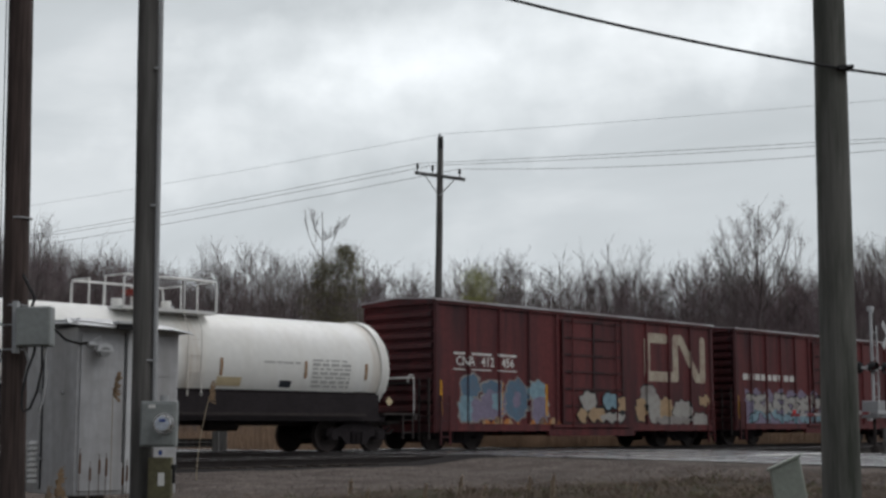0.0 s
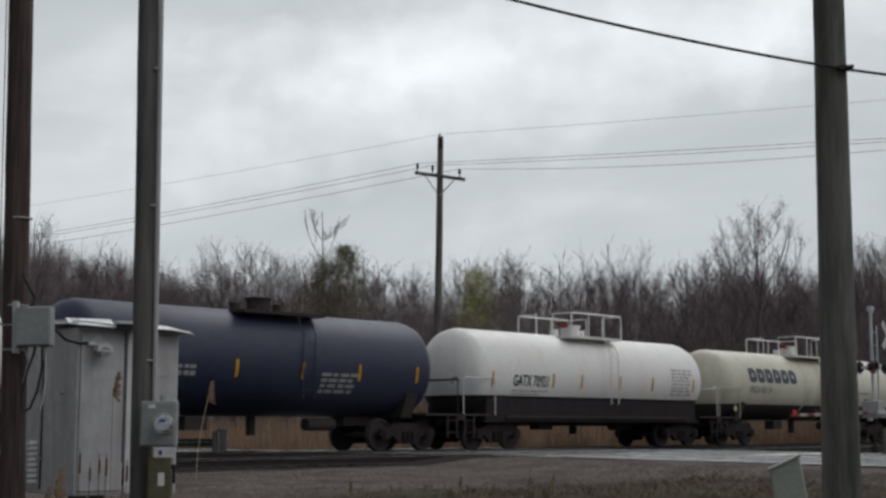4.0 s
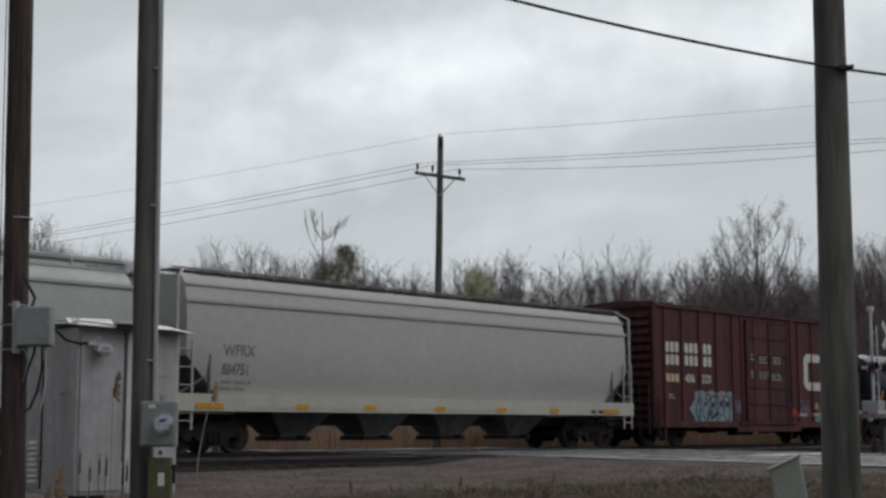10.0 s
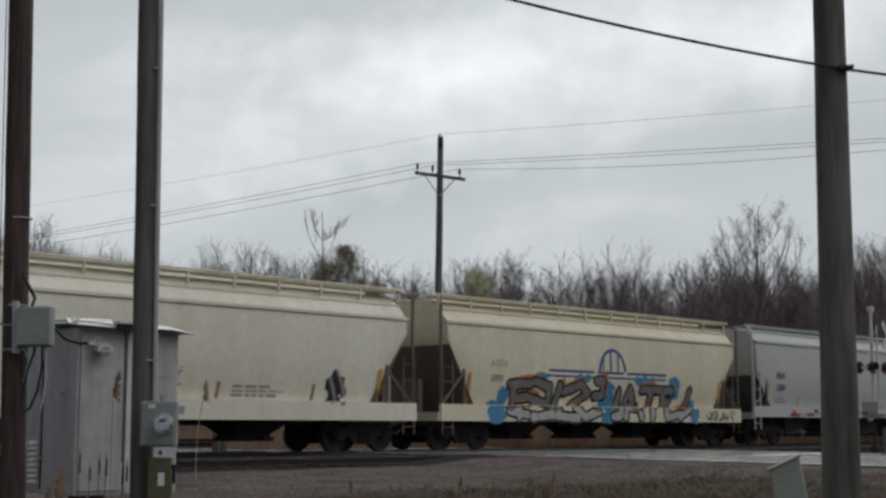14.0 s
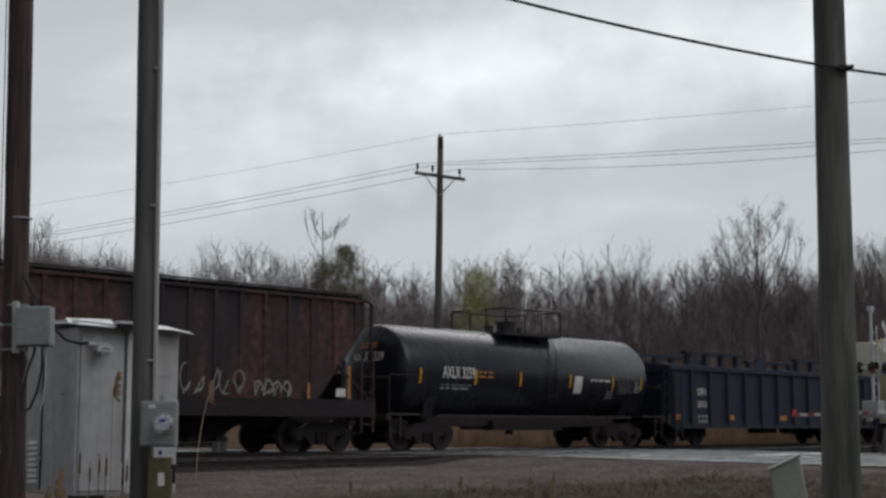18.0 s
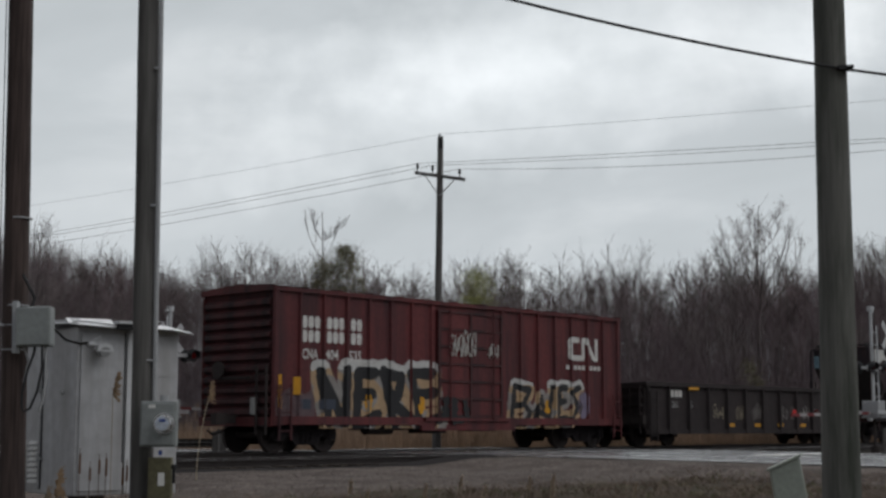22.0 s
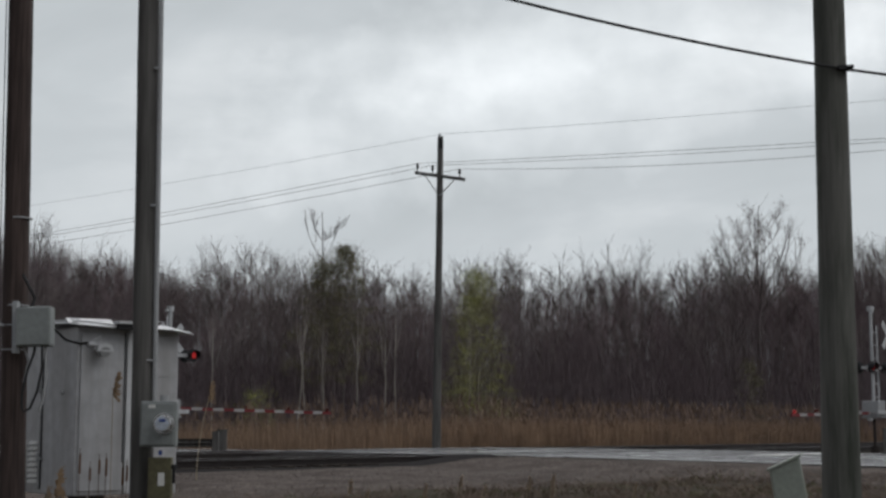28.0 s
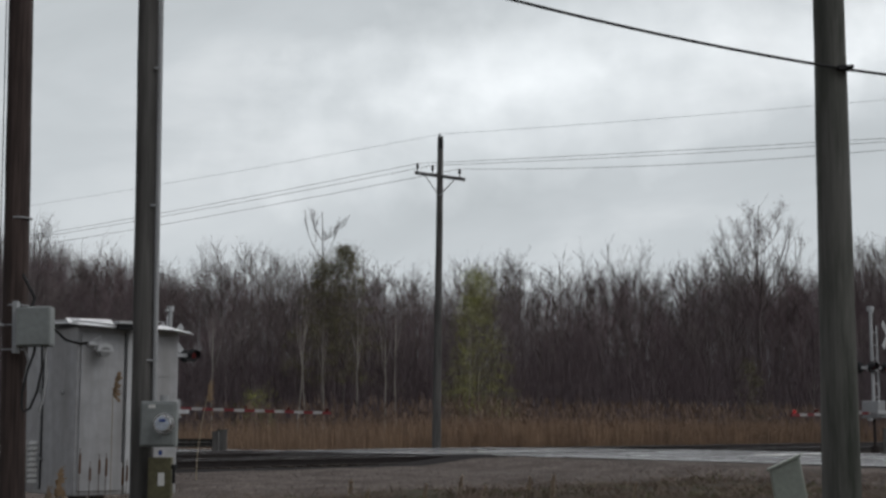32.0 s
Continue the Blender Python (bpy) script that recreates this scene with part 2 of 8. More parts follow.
    gr_steel=surface("spray_steel_grey", (0.20, 0.19, 0.185), 0.5, scale=2, dirt=(0.10, 0.085, 0.07), dirt_amount=0.8, bump=0),
    gr_silver=surface("spray_light_silver", (0.44, 0.43, 0.41), 0.5, scale=3, dirt=(0.27, 0.25, 0.22), dirt_amount=0.6, bump=0),
    # darker grey than the grey hoppers' sides: bays, end sheets, one roof walk
    bay_grey=surface("streaked_grey_bay", (0.15, 0.15, 0.15), 0.7, dirt=(0.07, 0.065, 0.065), dirt_amount=0.8, streak=True, scale=2, bump=0.03),
    let_dim=surface("dull_grey_spray", (0.085, 0.085, 0.09), 0.55, bump=0),
    let_faint=surface("faded_print", (0.47, 0.47, 0.45), 0.55, bump=0),
    let_worn=surface("worn_grey_lettering", (0.16, 0.17, 0.19), 0.55, dirt=(0.4, 0.4, 0.36), dirt_amount=0.5, scale=6, bump=0),
    gr_bright=surface("spray_bright_white", (0.55, 0.55, 0.53), 0.5, scale=5, dirt=(0.33, 0.3, 0.28), dirt_amount=0.5, bump=0),
    let_cream=surface("worn_cream_paint", (0.46, 0.41, 0.32), 0.6, scale=3, dirt=(0.2, 0.1, 0.08), dirt_amount=0.7, bump=0),
    gr_black=surface("spray_black", (0.02, 0.02, 0.022), 0.5, bump=0),
    gr_tan=surface("spray_tan", (0.42, 0.29, 0.17), 0.5, scale=4, dirt_amount=0.4, bump=0),
    gr_orange=surface("spray_orange", (0.50, 0.20, 0.05), 0.5, scale=4, dirt_amount=0.4, bump=0),
    gr_red=surface("spray_red", (0.45, 0.06, 0.06), 0.5, scale=4, dirt_amount=0.4, bump=0),
    gr_lilac=surface("spray_lilac", (0.22, 0.19, 0.27), 0.5, scale=4, dirt_amount=0.5, bump=0),
    gr_white=surface("spray_white", (0.37, 0.36, 0.335), 0.5, scale=5, dirt=(0.25, 0.2, 0.18), dirt_amount=0.5, bump=0),
    patch=surface("renumber_patch", (0.58, 0.48, 0.30), 0.6, dirt_amount=0.35, bump=0),
    rust=surface("rust_stain", (0.30, 0.16, 0.07), 0.7, dirt=(0.45, 0.36, 0.24), dirt_amount=0.6, scale=5, bump=0),
    rustdark=surface("rusty_end_sheet", (0.15, 0.115, 0.095), 0.8, dirt=(0.22, 0.175, 0.14), dirt_amount=0.6, scale=1.5, vary=0.3),
    smear=surface("brown_smear", (0.50, 0.43, 0.30), 0.5, dirt=(0.36, 0.28, 0.17), dirt_amount=0.6, streak=True, scale=3, bump=0),
    stone=surface("pale_stone", (0.155, 0.135, 0.122), 0.9, vary=0.4, grain=20, bump=0.3, spec=0.1),
    tuft=surface("pale_tuft", (0.33, 0.26, 0.19), 0.95, vary=0.3, bump=0),
    redrust=surface("red_fittings", (0.20, 0.035, 0.025), 0.6, dirt_amount=0.4),
)


run_off(M["tank_stain"], (0.36, 0.24, 0.11), ((0.45, 1.4, 0.85), (-1.0, 0.5, 0.5), (1.7, 0.35, 0.6), (-7.0, 0.9, 0.35), (5.4, 1.6, 0.35)))
run_off(M["tank_cream"], (0.40, 0.33, 0.21), ((0.1, 1.2, 0.75), (1.15, 0.4, 0.6)))
M["tank_white_end"] = surface("tank_white_soiled", (0.80, 0.80, 0.77), 0.42, dirt=(0.52, 0.48, 0.38), dirt_amount=0.25, streak=True, scale=1.2, grain=5, vary=0.03, bump=0.02)
run_off(M["tank_white_end"], (0.42, 0.31, 0.20), ((-6.7, 1.0, 1.0), (0.6, 0.5, 0.6), (7.0, 0.5, 0.5)))

# ---- mesh tools ----
class Geo:
    """Collects the corners and faces of one mesh."""

    def __init__(self):
        self.v, self.f = [], []

    def add(self, verts, faces):
        o = len(self.v)
        self.v += [tuple(p) for p in verts]
        self.f += [tuple(o + i for i in q) for q in faces]
        return self

    def box(self, x0, x1, y0, y1, z0, z1):
        v = [(x0, y0, z0), (x1, y0, z0), (x1, y1, z0), (x0, y1, z0), (x0, y0, z1), (x1, y0, z1), (x1, y1, z1), (x0, y1, z1)]
        return self.add(v, [(0, 3, 2, 1), (4, 5, 6, 7), (0, 1, 5, 4), (1, 2, 6, 5), (2, 3, 7, 6), (3, 0, 4, 7)])

    def cyl(self, p, q, r, n=10, r2=None):
        p, q = Vector(p), Vector(q)
        r2 = r if r2 is None else r2
        w = (q - p).normalized()
        u = w.orthogonal().normalized()
        k = w.cross(u)
        ring = [(u * math.cos(2 * math.pi * i / n) + k * math.sin(2 * math.pi * i / n)) for i in range(n)]
        v = [p + c * r for c in ring] + [q + c * r2 for c in ring]
        f = [(i, (i + 1) % n, n + (i + 1) % n, n + i) for i in range(n)]
        return self.add(v, f + [tuple(range(n - 1, -1, -1)), tuple(range(n, 2 * n))])

    def pipe(self, pts, r, n=6):
        pts = [Vector(p) for p in pts]
        rings, u = [], None
        for k, p in enumerate(pts):
            w = (pts[min(k + 1, len(pts) - 1)] - pts[max(k - 1, 0)]).normalized()
            if u is None:
                u = w.orthogonal().normalized()
            u = (u - w * u.dot(w)).normalized()
            c = w.cross(u)
            rings.append([p + (u * math.cos(2 * math.pi * i / n) + c * math.sin(2 * math.pi * i / n)) * r for i in range(n)])
        return self.loft(rings)

    def prism(self, prof, a, b, axis="x"):
        """A closed outline swept from a to b along an axis."""
        n = len(prof)
        put = {"x": lambda s, p: (s, p[0], p[1]), "y": lambda s, p: (p[0], s, p[1]), "z": lambda s, p: (p[0], p[1], s)}[axis]
        v = [put(a, p) for p in prof] + [put(b, p) for p in prof]
        f = [(i, (i + 1) % n, n + (i + 1) % n, n + i) for i in range(n)]
        return self.add(v, f + [tuple(range(n - 1, -1, -1)), tuple(range(n, 2 * n))])

    def loft(self, rings, close=True, caps=True):
        n = len(rings[0])
        v = [p for r in rings for p in r]
        f = []
        for j in range(len(rings) - 1):
            for i in range(n if close else n - 1):
                k = (i + 1) % n
                f.append((j * n + i, j * n + k, (j + 1) * n + k, (j + 1) * n + i))
        if caps:
            f += [tuple(range(n - 1, -1, -1)), tuple(range((len(rings) - 1) * n, len(rings) * n))]
        return self.add(v, f)

    def mesh(self, name, mats, smooth=0):
        me = bpy.data.meshes.new(name)
        me.from_pydata(self.v, [], self.f)
        for m in mats if isinstance(mats, (list, tuple)) else [mats]:
            me.materials.append(m)
        bm = bmesh.new()
        bm.from_mesh(me)
        bmesh.ops.recalc_face_normals(bm, faces=bm.faces[:])
        bm.to_mesh(me)
        bm.free()
        if smooth:
            for p in me.polygons:
                p.use_smooth = True
            me.set_sharp_from_angle(angle=radians(smooth))
        return me


def part(name, geo, mat, parent=None, label="", smooth=0, m=None):
    ob = new(name, geo if isinstance(geo, bpy.types.Mesh) else geo.mesh(name, mat, smooth))
    if parent:
        ob.parent = parent
    if m is not None:
        ob.matrix_basis = m
    return tagged(ob, label)


def thing(name, label, category, m=None, group="", kind="", geo=None, mat=None, smooth=0):
    ob = new(name, geo.mesh(name, mat, smooth) if geo else None)
    if m is not None:
        ob.matrix_basis = m
    return tagged(ob, label, category, group, kind)


def bevel(ob, w=0.01, seg=2):
    mod = ob.modifiers.new("bevel", "BEVEL")
    mod.width, mod.segments, mod.limit_method = w, seg, "ANGLE"
    return ob

# ---- sky: a far sheet of drifting cloud ----
def cloud_material():
    m = bpy.data.materials.new("cloud")
    m.use_nodes = True
    nt = m.node_tree
    nt.nodes.clear()
    N, K = nt.nodes.new, nt.links.new
    tc = N("ShaderNodeTexCoord")
    mp = N("ShaderNodeMapping")
    mp.inputs["Scale"].default_value = (0.0042, 1.0, 0.0095)
    K(tc.outputs["Object"], mp.inputs["Vector"])
    n1 = N("ShaderNodeTexNoise")
    n1.inputs["Scale"].default_value, n1.inputs["Detail"].default_value, n1.inputs["Roughness"].default_value = 1.0, 7.0, 0.52
    n1.inputs["Distortion"].default_value = 0.4
    K(mp.outputs[0], n1.inputs["Vector"])
    ramp = N("ShaderNodeValToRGB")
    e = ramp.color_ramp.elements
    e[0].position, e[0].color = 0.30, (0.512, 0.543, 0.553, 1)
    e[1].position, e[1].color = 0.74, (0.76, 0.785, 0.79, 1)
    mid = e.new(0.52)
    mid.color = (0.592, 0.624, 0.636, 1)
    K(n1.outputs["Fac"], ramp.inputs[0])
    out = ramp.outputs[0]
    # thin places where the sun's light comes through
    for x, z, rx, rz, k in ((50, 236, 260, 75, 0.13), (-12, 243, 110, 30, 0.045), (20, 228, 80, 22, 0.045), (235, 250, 60, 40, 0.12), (-100, 252, 50, 18, 0.06)):
        sub = N("ShaderNodeMapping")
        sub.vector_type = "TEXTURE"
        sub.inputs["Location"].default_value = (x, 0, z)
        sub.inputs["Scale"].default_value = (rx, 1, rz)
        sub.inputs["Rotation"].default_value = (0, radians(-12), 0)
        wob = N("ShaderNodeMix")
        wob.data_type, wob.blend_type = "RGBA", "ADD"
        wob.inputs[0].default_value = 1.0
        K(tc.outputs["Object"], sub.inputs["Vector"])
        K(sub.outputs[0], wob.inputs[6])
        nz = N("ShaderNodeTexNoise")
        nz.inputs["Scale"].default_value, nz.inputs["Detail"].default_value = 0.03, 5.0
        K(tc.outputs["Object"], nz.inputs["Vector"])
        K(nz.outputs["Color"], wob.inputs[7])
        sh = N("ShaderNodeVectorMath")
        sh.operation = "SUBTRACT"
        sh.inputs[1].default_value = (0.5, 0.5, 0.5)
        K(wob.outputs[2], sh.inputs[0])
        gr = N("ShaderNodeTexGradient")
        gr.gradient_type = "SPHERICAL"
        K(sh.outputs[0], gr.inputs["Vector"])
        ad = N("ShaderNodeMix")
        ad.data_type, ad.blend_type = "RGBA", "ADD"
        ad.inputs[7].default_value = (k * 2, k * 2, k * 1.96, 1)
        K(gr.outputs["Fac"], ad.inputs[0])
        K(out, ad.inputs[6])
        out = ad.outputs[2]
    em = N("ShaderNodeEmission")
    K(out, em.inputs[0])
    om = N("ShaderNodeOutputMaterial")
    K(em.outputs[0], om.inputs[0])
    return m


clouds = tagged(new("backdrop", Geo().add([(-900, 0, -60), (900, 0, -60), (900, 0, 620), (-900, 0, 620)], [(0, 1, 2, 3)]).mesh("backdrop", cloud_material())),
                "grey overcast sky with brighter thin patches", "sky", "", "structure")

# ---- ground, ballast, rails, road ----
def strip(name, lat0, lat1, al0, al1, z_of, mat, label, step_l=2.0, step_a=4.0, category="ground", rough=0.0, seed=1):
    """A sheet laid in the track's axes, with its own heights."""
    nl, na = max(1, int((lat1 - lat0) / step_l)), max(1, int((al1 - al0) / step_a))
    g = Geo()
    v = []
    for i in range(nl + 1):
        for j in range(na + 1):
            la, al = lat0 + (lat1 - lat0) * i / nl, al0 + (al1 - al0) * j / na
            p = place(la, al)
            z = z_of(la, al) + rough * noise.noise((p.x * 0.7 + seed, p.y * 0.7, 0)) + rough * 0.5 * noise.noise((p.x * 2.3, p.y * 2.3, seed))
            v.append((p.x, p.y, z))
    f = [(i * (na + 1) + j, (i + 1) * (na + 1) + j, (i + 1) * (na + 1) + j + 1, i * (na + 1) + j + 1) for i in range(nl) for j in range(na)]
    g.add(v, f)
    return tagged(new(name, g.mesh(name, mat, 60)), label, category, "", "structure")


LAT2 = 23.8          # the second, nearer track
ROAD0, ROAD1 = 26.0, 36.6


def ease(t):
    t = min(1.0, max(0.0, t))
    return t * t * (3 - 2 * t)


def road_z(la, al):
    if la < 30:
        return -0.004 - 0.09 * min(1.0, max(0.0, 21.6 - la) / 9.0) ** 0.9
    return -0.004 - 0.22 * min(1.0, max(0.0, la - 32.4) / 9.0) ** 0.9


def land(la, al):
    z = -0.43 + 0.22 * ease((la - 10) / 11.5)
    if la > 33.0:
        z = -0.21 - 0.35 * ease((la - 33.0) / 4.0)
    d = max(0.0, ROAD0 - 0.7 - al, al - ROAD1 - 0.7)
    k = ease(1 - d / 2.6)
    return z + (road_z(la, al) - 0.035 - z) * k


# one sheet of ground, finer near the eye, out to the horizon
LA = [-2500, -900, -300, -120, -60, -40, -30] + [-24 + 1.0 * k for k in range(75)] + [54, 60, 70, 85, 110, 160, 300, 900, 2500]
AL = [-2500, -900, -300, -120, -80] + [-60 + 1.5 * k for k in range(54)] + [22.0 + 0.5 * k for k in range(38)] + [42 + 2.0 * k for k in range(40)] + [130, 160, 240, 500, 1000, 2500]
ground_v, ground_f = [], []
for la in LA:
    for al in AL:
        p = place(la, al)
        near = 1.0 if abs(la) < 120 and abs(al) < 140 else 0.0
        bump_ = near * (0.03 * noise.noise((p.x * 0.6, p.y * 0.6, 5.0)) + 0.02 * noise.noise((p.x * 1.9, p.y * 1.9, 8.0)))
        ground_v.append((p.x, p.y, land(la, al) - 0.02 + bump_ * (0.4 if 20 < la < 34 else 1.0)))
for i in range(len(LA) - 1):
    for j in range(len(AL) - 1):
        a0 = i * len(AL) + j
        ground_f.append((a0, a0 + len(AL), a0 + len(AL) + 1, a0 + 1))
tagged(new("ground", Geo().add(ground_v, ground_f).mesh("ground", M["grass"], 60)), "rough winter grass and bare brown soil", "ground", "", "structure")


def bed_z(la, al):
    return land(la, al) + 0.05 * ease(min(la - 21.4, 33.4 - la) / 0.8) - 0.01


strip("gravel_shoulder", 15.2, 21.9, -60, 26.1, lambda la, al: land(la, al) + 0.018 - 0.035 * ease((16.6 - la) / 1.2), M["gravel"], "grey-brown gravel strip beside the track", 0.4, 0.8, "gravel", 0.022, 3)
strip("gravel_apron", -8.0, 21.9, 23.6, 26.2, lambda la, al: land(la, al) + 0.015 - 0.04 * ease((24.6 - al) / 1.0), M["gravel"], "loose gravel at the road's edge", 0.6, 0.4, "gravel", 0.02, 4)
strip("ballast", 21.4, 33.4, -320, 26.0, bed_z, M["ballast"], "dark crushed-stone ballast under the rails", 0.4, 1.0, "ballast", 0.03, 5)
strip("ballast", 21.4, 33.4, 36.6, 620, bed_z, M["ballast"], "dark crushed-stone ballast under the rails", 0.4, 3.0, "ballast", 0.03, 6)
strip("road", -30, 150, ROAD0, ROAD1, road_z, M["asphalt"], "wet grey asphalt road crossing the tracks", 1.0, 1.3, "road", 0.010, 7)
strip("road_shoulder", 32.4, 52.0, 22.6, ROAD0 + 0.02, lambda la, al: road_z(la, al) - 0.012 - 0.22 * ease((23.9 - al) / 1.3), M["asphalt"], "wet paved shoulder beyond the tracks", 0.8, 0.4, "road", 0.006, 9)
for al in (ROAD0 + 0.4, ROAD1 - 0.4):
    for la0, la1 in ((-30, 20.4), (33.4, 120)):
        strip("road_marking", la0, la1, al - 0.07, al + 0.07, lambda la, a: road_z(la, a) + 0.012, M["paint_line"], "worn white edge line", 1.0, 0.2, "road marking")
strip("road_marking", -30, 18.6, 31.2, 31.4, lambda la, a: road_z(la, a) + 0.012, M["paint_line"], "worn centre line", 1.0, 0.3, "road marking")
strip("road_marking", 18.2, 18.7, 31.6, 36.0, lambda la, a: road_z(la, a) + 0.012, M["paint_line"], "worn white stop line", 0.3, 0.4, "road marking")

RAIL = [(-0.07, 0), (0.07, 0), (0.07, 0.015), (0.012, 0.035), (0.012, 0.125), (0.036, 0.135), (0.036, 0.165), (0.028, 0.172), (-0.028, 0.172), (-0.036, 0.165), (-0.036, 0.135), (-0.012, 0.125), (-0.012, 0.035), (-0.07, 0.015)]
tie_mesh = Geo().box(-0.11, 0.11, -1.3, 1.3, -0.18, 0.0).mesh("tie", M["tie"])
panel_mesh = Geo().box(-1.28, 1.28, -0.62, 0.62, -0.09, -0.006).mesh("crossing_panel", M["black"])
for lat in (LAT, LAT2):
    track_pose = Matrix.Translation(NRM * lat) @ pose(0, 0, 0, 0, 0, TURN)
    for side in (-0.755, 0.755):
        rail = thing("rail", "rusty steel rail with a polished head", "rail", track_pose @ pose(0, side, -0.172), "rails of the tracks", "", Geo().prism(RAIL, -320, 620), M["steel"])
        part("rail_head", Geo().box(-320, 620, -0.026, 0.026, 0.172, 0.1735), M["railtop"], rail)
    ties = thing("track_bed_ties", "row of weathered wooden ties", "railway ties", track_pose, "", "structure")
    for k in range(170):
        al = -10 + 0.5 * k + random.uniform(-0.04, 0.04)
        if 25.8 < al < 36.8:
            continue
        part("tie", tie_mesh, None, ties, "", 0, pose(al, random.uniform(-0.05, 0.05), -0.145 + random.uniform(-0.008, 0.008), 0, 0, random.uniform(-1.5, 1.5)))
    crossing = thing("crossing_panels", "dark rubber crossing panels between the rails", "road crossing", track_pose, "", "structure")
    for k in range(4):
        part("crossing_panel", panel_mesh, None, crossing, "", 0, pose(ROAD0 + 1.33 + 2.6 * k, 0, 0.012))

# ---- rolling stock; local x: the way it rolls, -y: the side towards the eye, z = 0: rail top ----
WHEEL_R = 0.457


def wheelset_mesh():
    g = Geo()
    for s in (-1, 1):
        y0 = s * 0.70
        prof = [(0.0, 0.10), (WHEEL_R + 0.025, 0.0), (WHEEL_R + 0.02, 0.03), (WHEEL_R, 0.035), (WHEEL_R - 0.005, 0.13), (WHEEL_R - 0.06, 0.13), (WHEEL_R - 0.07, 0.09), (0.14, 0.07), (0.11, 0.15), (0.0, 0.15)]
        n = 28
        rings = [[(r * math.cos(2 * math.pi * i / n), y0 + s * o, r * math.sin(2 * math.pi * i / n)) for i in range(n)] for r, o in prof[1:-1]]
        g.loft(rings)
    g.cyl((0, -1.12, 0), (0, 1.12, 0), 0.085, 12)
    for k in range(3):
        a = k * 2.094
        g.cyl((0.05 * math.cos(a), -1.135, 0.05 * math.sin(a)), (0.05 * math.cos(a), -1.115, 0.05 * math.sin(a)), 0.02, 6)
    return g.mesh("wheelset", M["wheel"], 35)


def side_frame_mesh():
    prof = [(-1.12, 0.42), (-1.1, 0.62), (-0.7, 0.66), (-0.42, 0.80), (0.42, 0.80), (0.7, 0.66), (1.1, 0.62), (1.12, 0.42), (0.74, 0.44), (0.56, 0.42), (0.36, 0.20), (-0.36, 0.20), (-0.56, 0.42), (-0.74, 0.44)]
    g = Geo().prism(prof, -0.08, 0.08, "y")
    for s in (-1, 1):
        g.cyl((s * 0.89, -0.15, 0.457), (s * 0.89, 0.1, 0.457), 0.13, 12)
        g.box(s * 0.89 - 0.16, s * 0.89 + 0.16, -0.11, 0.11, 0.33, 0.6)
    for k in (-0.17, 0.0, 0.17):
        for j in range(5):
            g.cyl((k, -0.1, 0.27 + j * 0.06), (k, -0.1, 0.305 + j * 0.06), 0.075, 8)
    return g.mesh("side_frame", M["soot"], 35)


WHEELSET, SIDE_FRAME = wheelset_mesh(), side_frame_mesh()
BOLSTER = Geo().box(-0.22, 0.22, -1.05, 1.05, 0.45, 0.78).box(-0.75, 0.75, -0.5, -0.42, 0.38, 0.48).box(-0.75, 0.75, 0.42, 0.5, 0.38, 0.48).cyl((0, 0, 0.7), (0, 0, 0.98), 0.25, 14).mesh("truck_bolster", M["soot"], 35)
COUPLER = Geo().box(-0.75, 0.12, -0.09, 0.09, 0.78, 1.0).box(0.08, 0.36, -0.16, 0.14, 0.74, 1.04).box(0.3, 0.42, -0.02, 0.16, 0.76, 1.02).cyl((0.30, 0.1, 0.72), (0.30, 0.1, 1.06), 0.05, 8).pipe([(-0.5, -0.25, 0.82), (-0.1, -0.3, 0.55), (0.25, -0.22, 0.48), (0.5, -0.1, 0.6)], 0.035, 6).box(-0.35, -0.28, -1.3, 0.1, 0.86, 0.91).mesh("coupler", M["under"], 35)
ROLLING = []


def running_gear(car, half, tc):
    """Two trucks at tc from the middle, and couplers at both ends."""
    for s in (-1, 1):
        t = part("truck", BOLSTER, None, car, "", 0, pose(s * tc, 0, 0))
        for y in (-1.0, 1.0):
            part("side_frame", SIDE_FRAME, None, t, "", 0, pose(0, y, 0, 0, 0, 0 if y < 0 else 180))
        for k in (-0.89, 0.89):
            w = part("wheelset", WHEELSET, None, car, "", 0, pose(s * tc + k, 0, WHEEL_R))
            car_wheels.setdefault(car.name, []).append(w)
        part("coupler", COUPLER, None, car, "", 0, pose(s * half, 0, 0, 0, 0, 0 if s > 0 else 180))


car_wheels = {}


def start_car(name, label, mid, group):
    car = thing(name, label, "freight car", None, group)
    ROLLING.append((car, mid))
    return car


def ladder(x, y, z0, z1, w=0.42, along=True, n=0, t=0.025):
    g = Geo()
    k = n or max(2, int((z1 - z0) / 0.38))
    a, b = ((x - w / 2, y), (x + w / 2, y)) if along else ((x, y - w / 2), (x, y + w / 2))
    for p in (a, b):
        g.box(p[0] - t, p[0] + t, p[1] - t * 0.8, p[1] + t * 0.8, z0, z1)
    for i in range(k):
        z = z0 + (i + 0.5) * (z1 - z0) / k
        g.cyl((*a, z), (*b, z), t * 0.64, 6)
    return g


# paint laid on a surface y(x, z): cells whose middle lies in the mask
# marks keep their own place along a tank car
SHIFT = {}


def islands(faces, least):
    """Faces gathered by touching corners; specks smaller than least go with the largest island."""
    root = {}

    def top_of(c):
        while root.setdefault(c, c) != c:
            root[c] = root[root[c]]
            c = root[c]
        return c
    for f in faces:
        a = top_of(f[0])
        for c in f[1:]:
            root[top_of(c)] = a
    sets = {}
    for k, f in enumerate(faces):
        sets.setdefault(top_of(f[0]), []).append(k)
    rows = sorted(sets.values(), key=len, reverse=True)
    for r in rows[1:]:
        if len(r) < least:
            rows[0].extend(r)
    return rows[:1] + [r for r in rows[1:] if len(r) >= least]


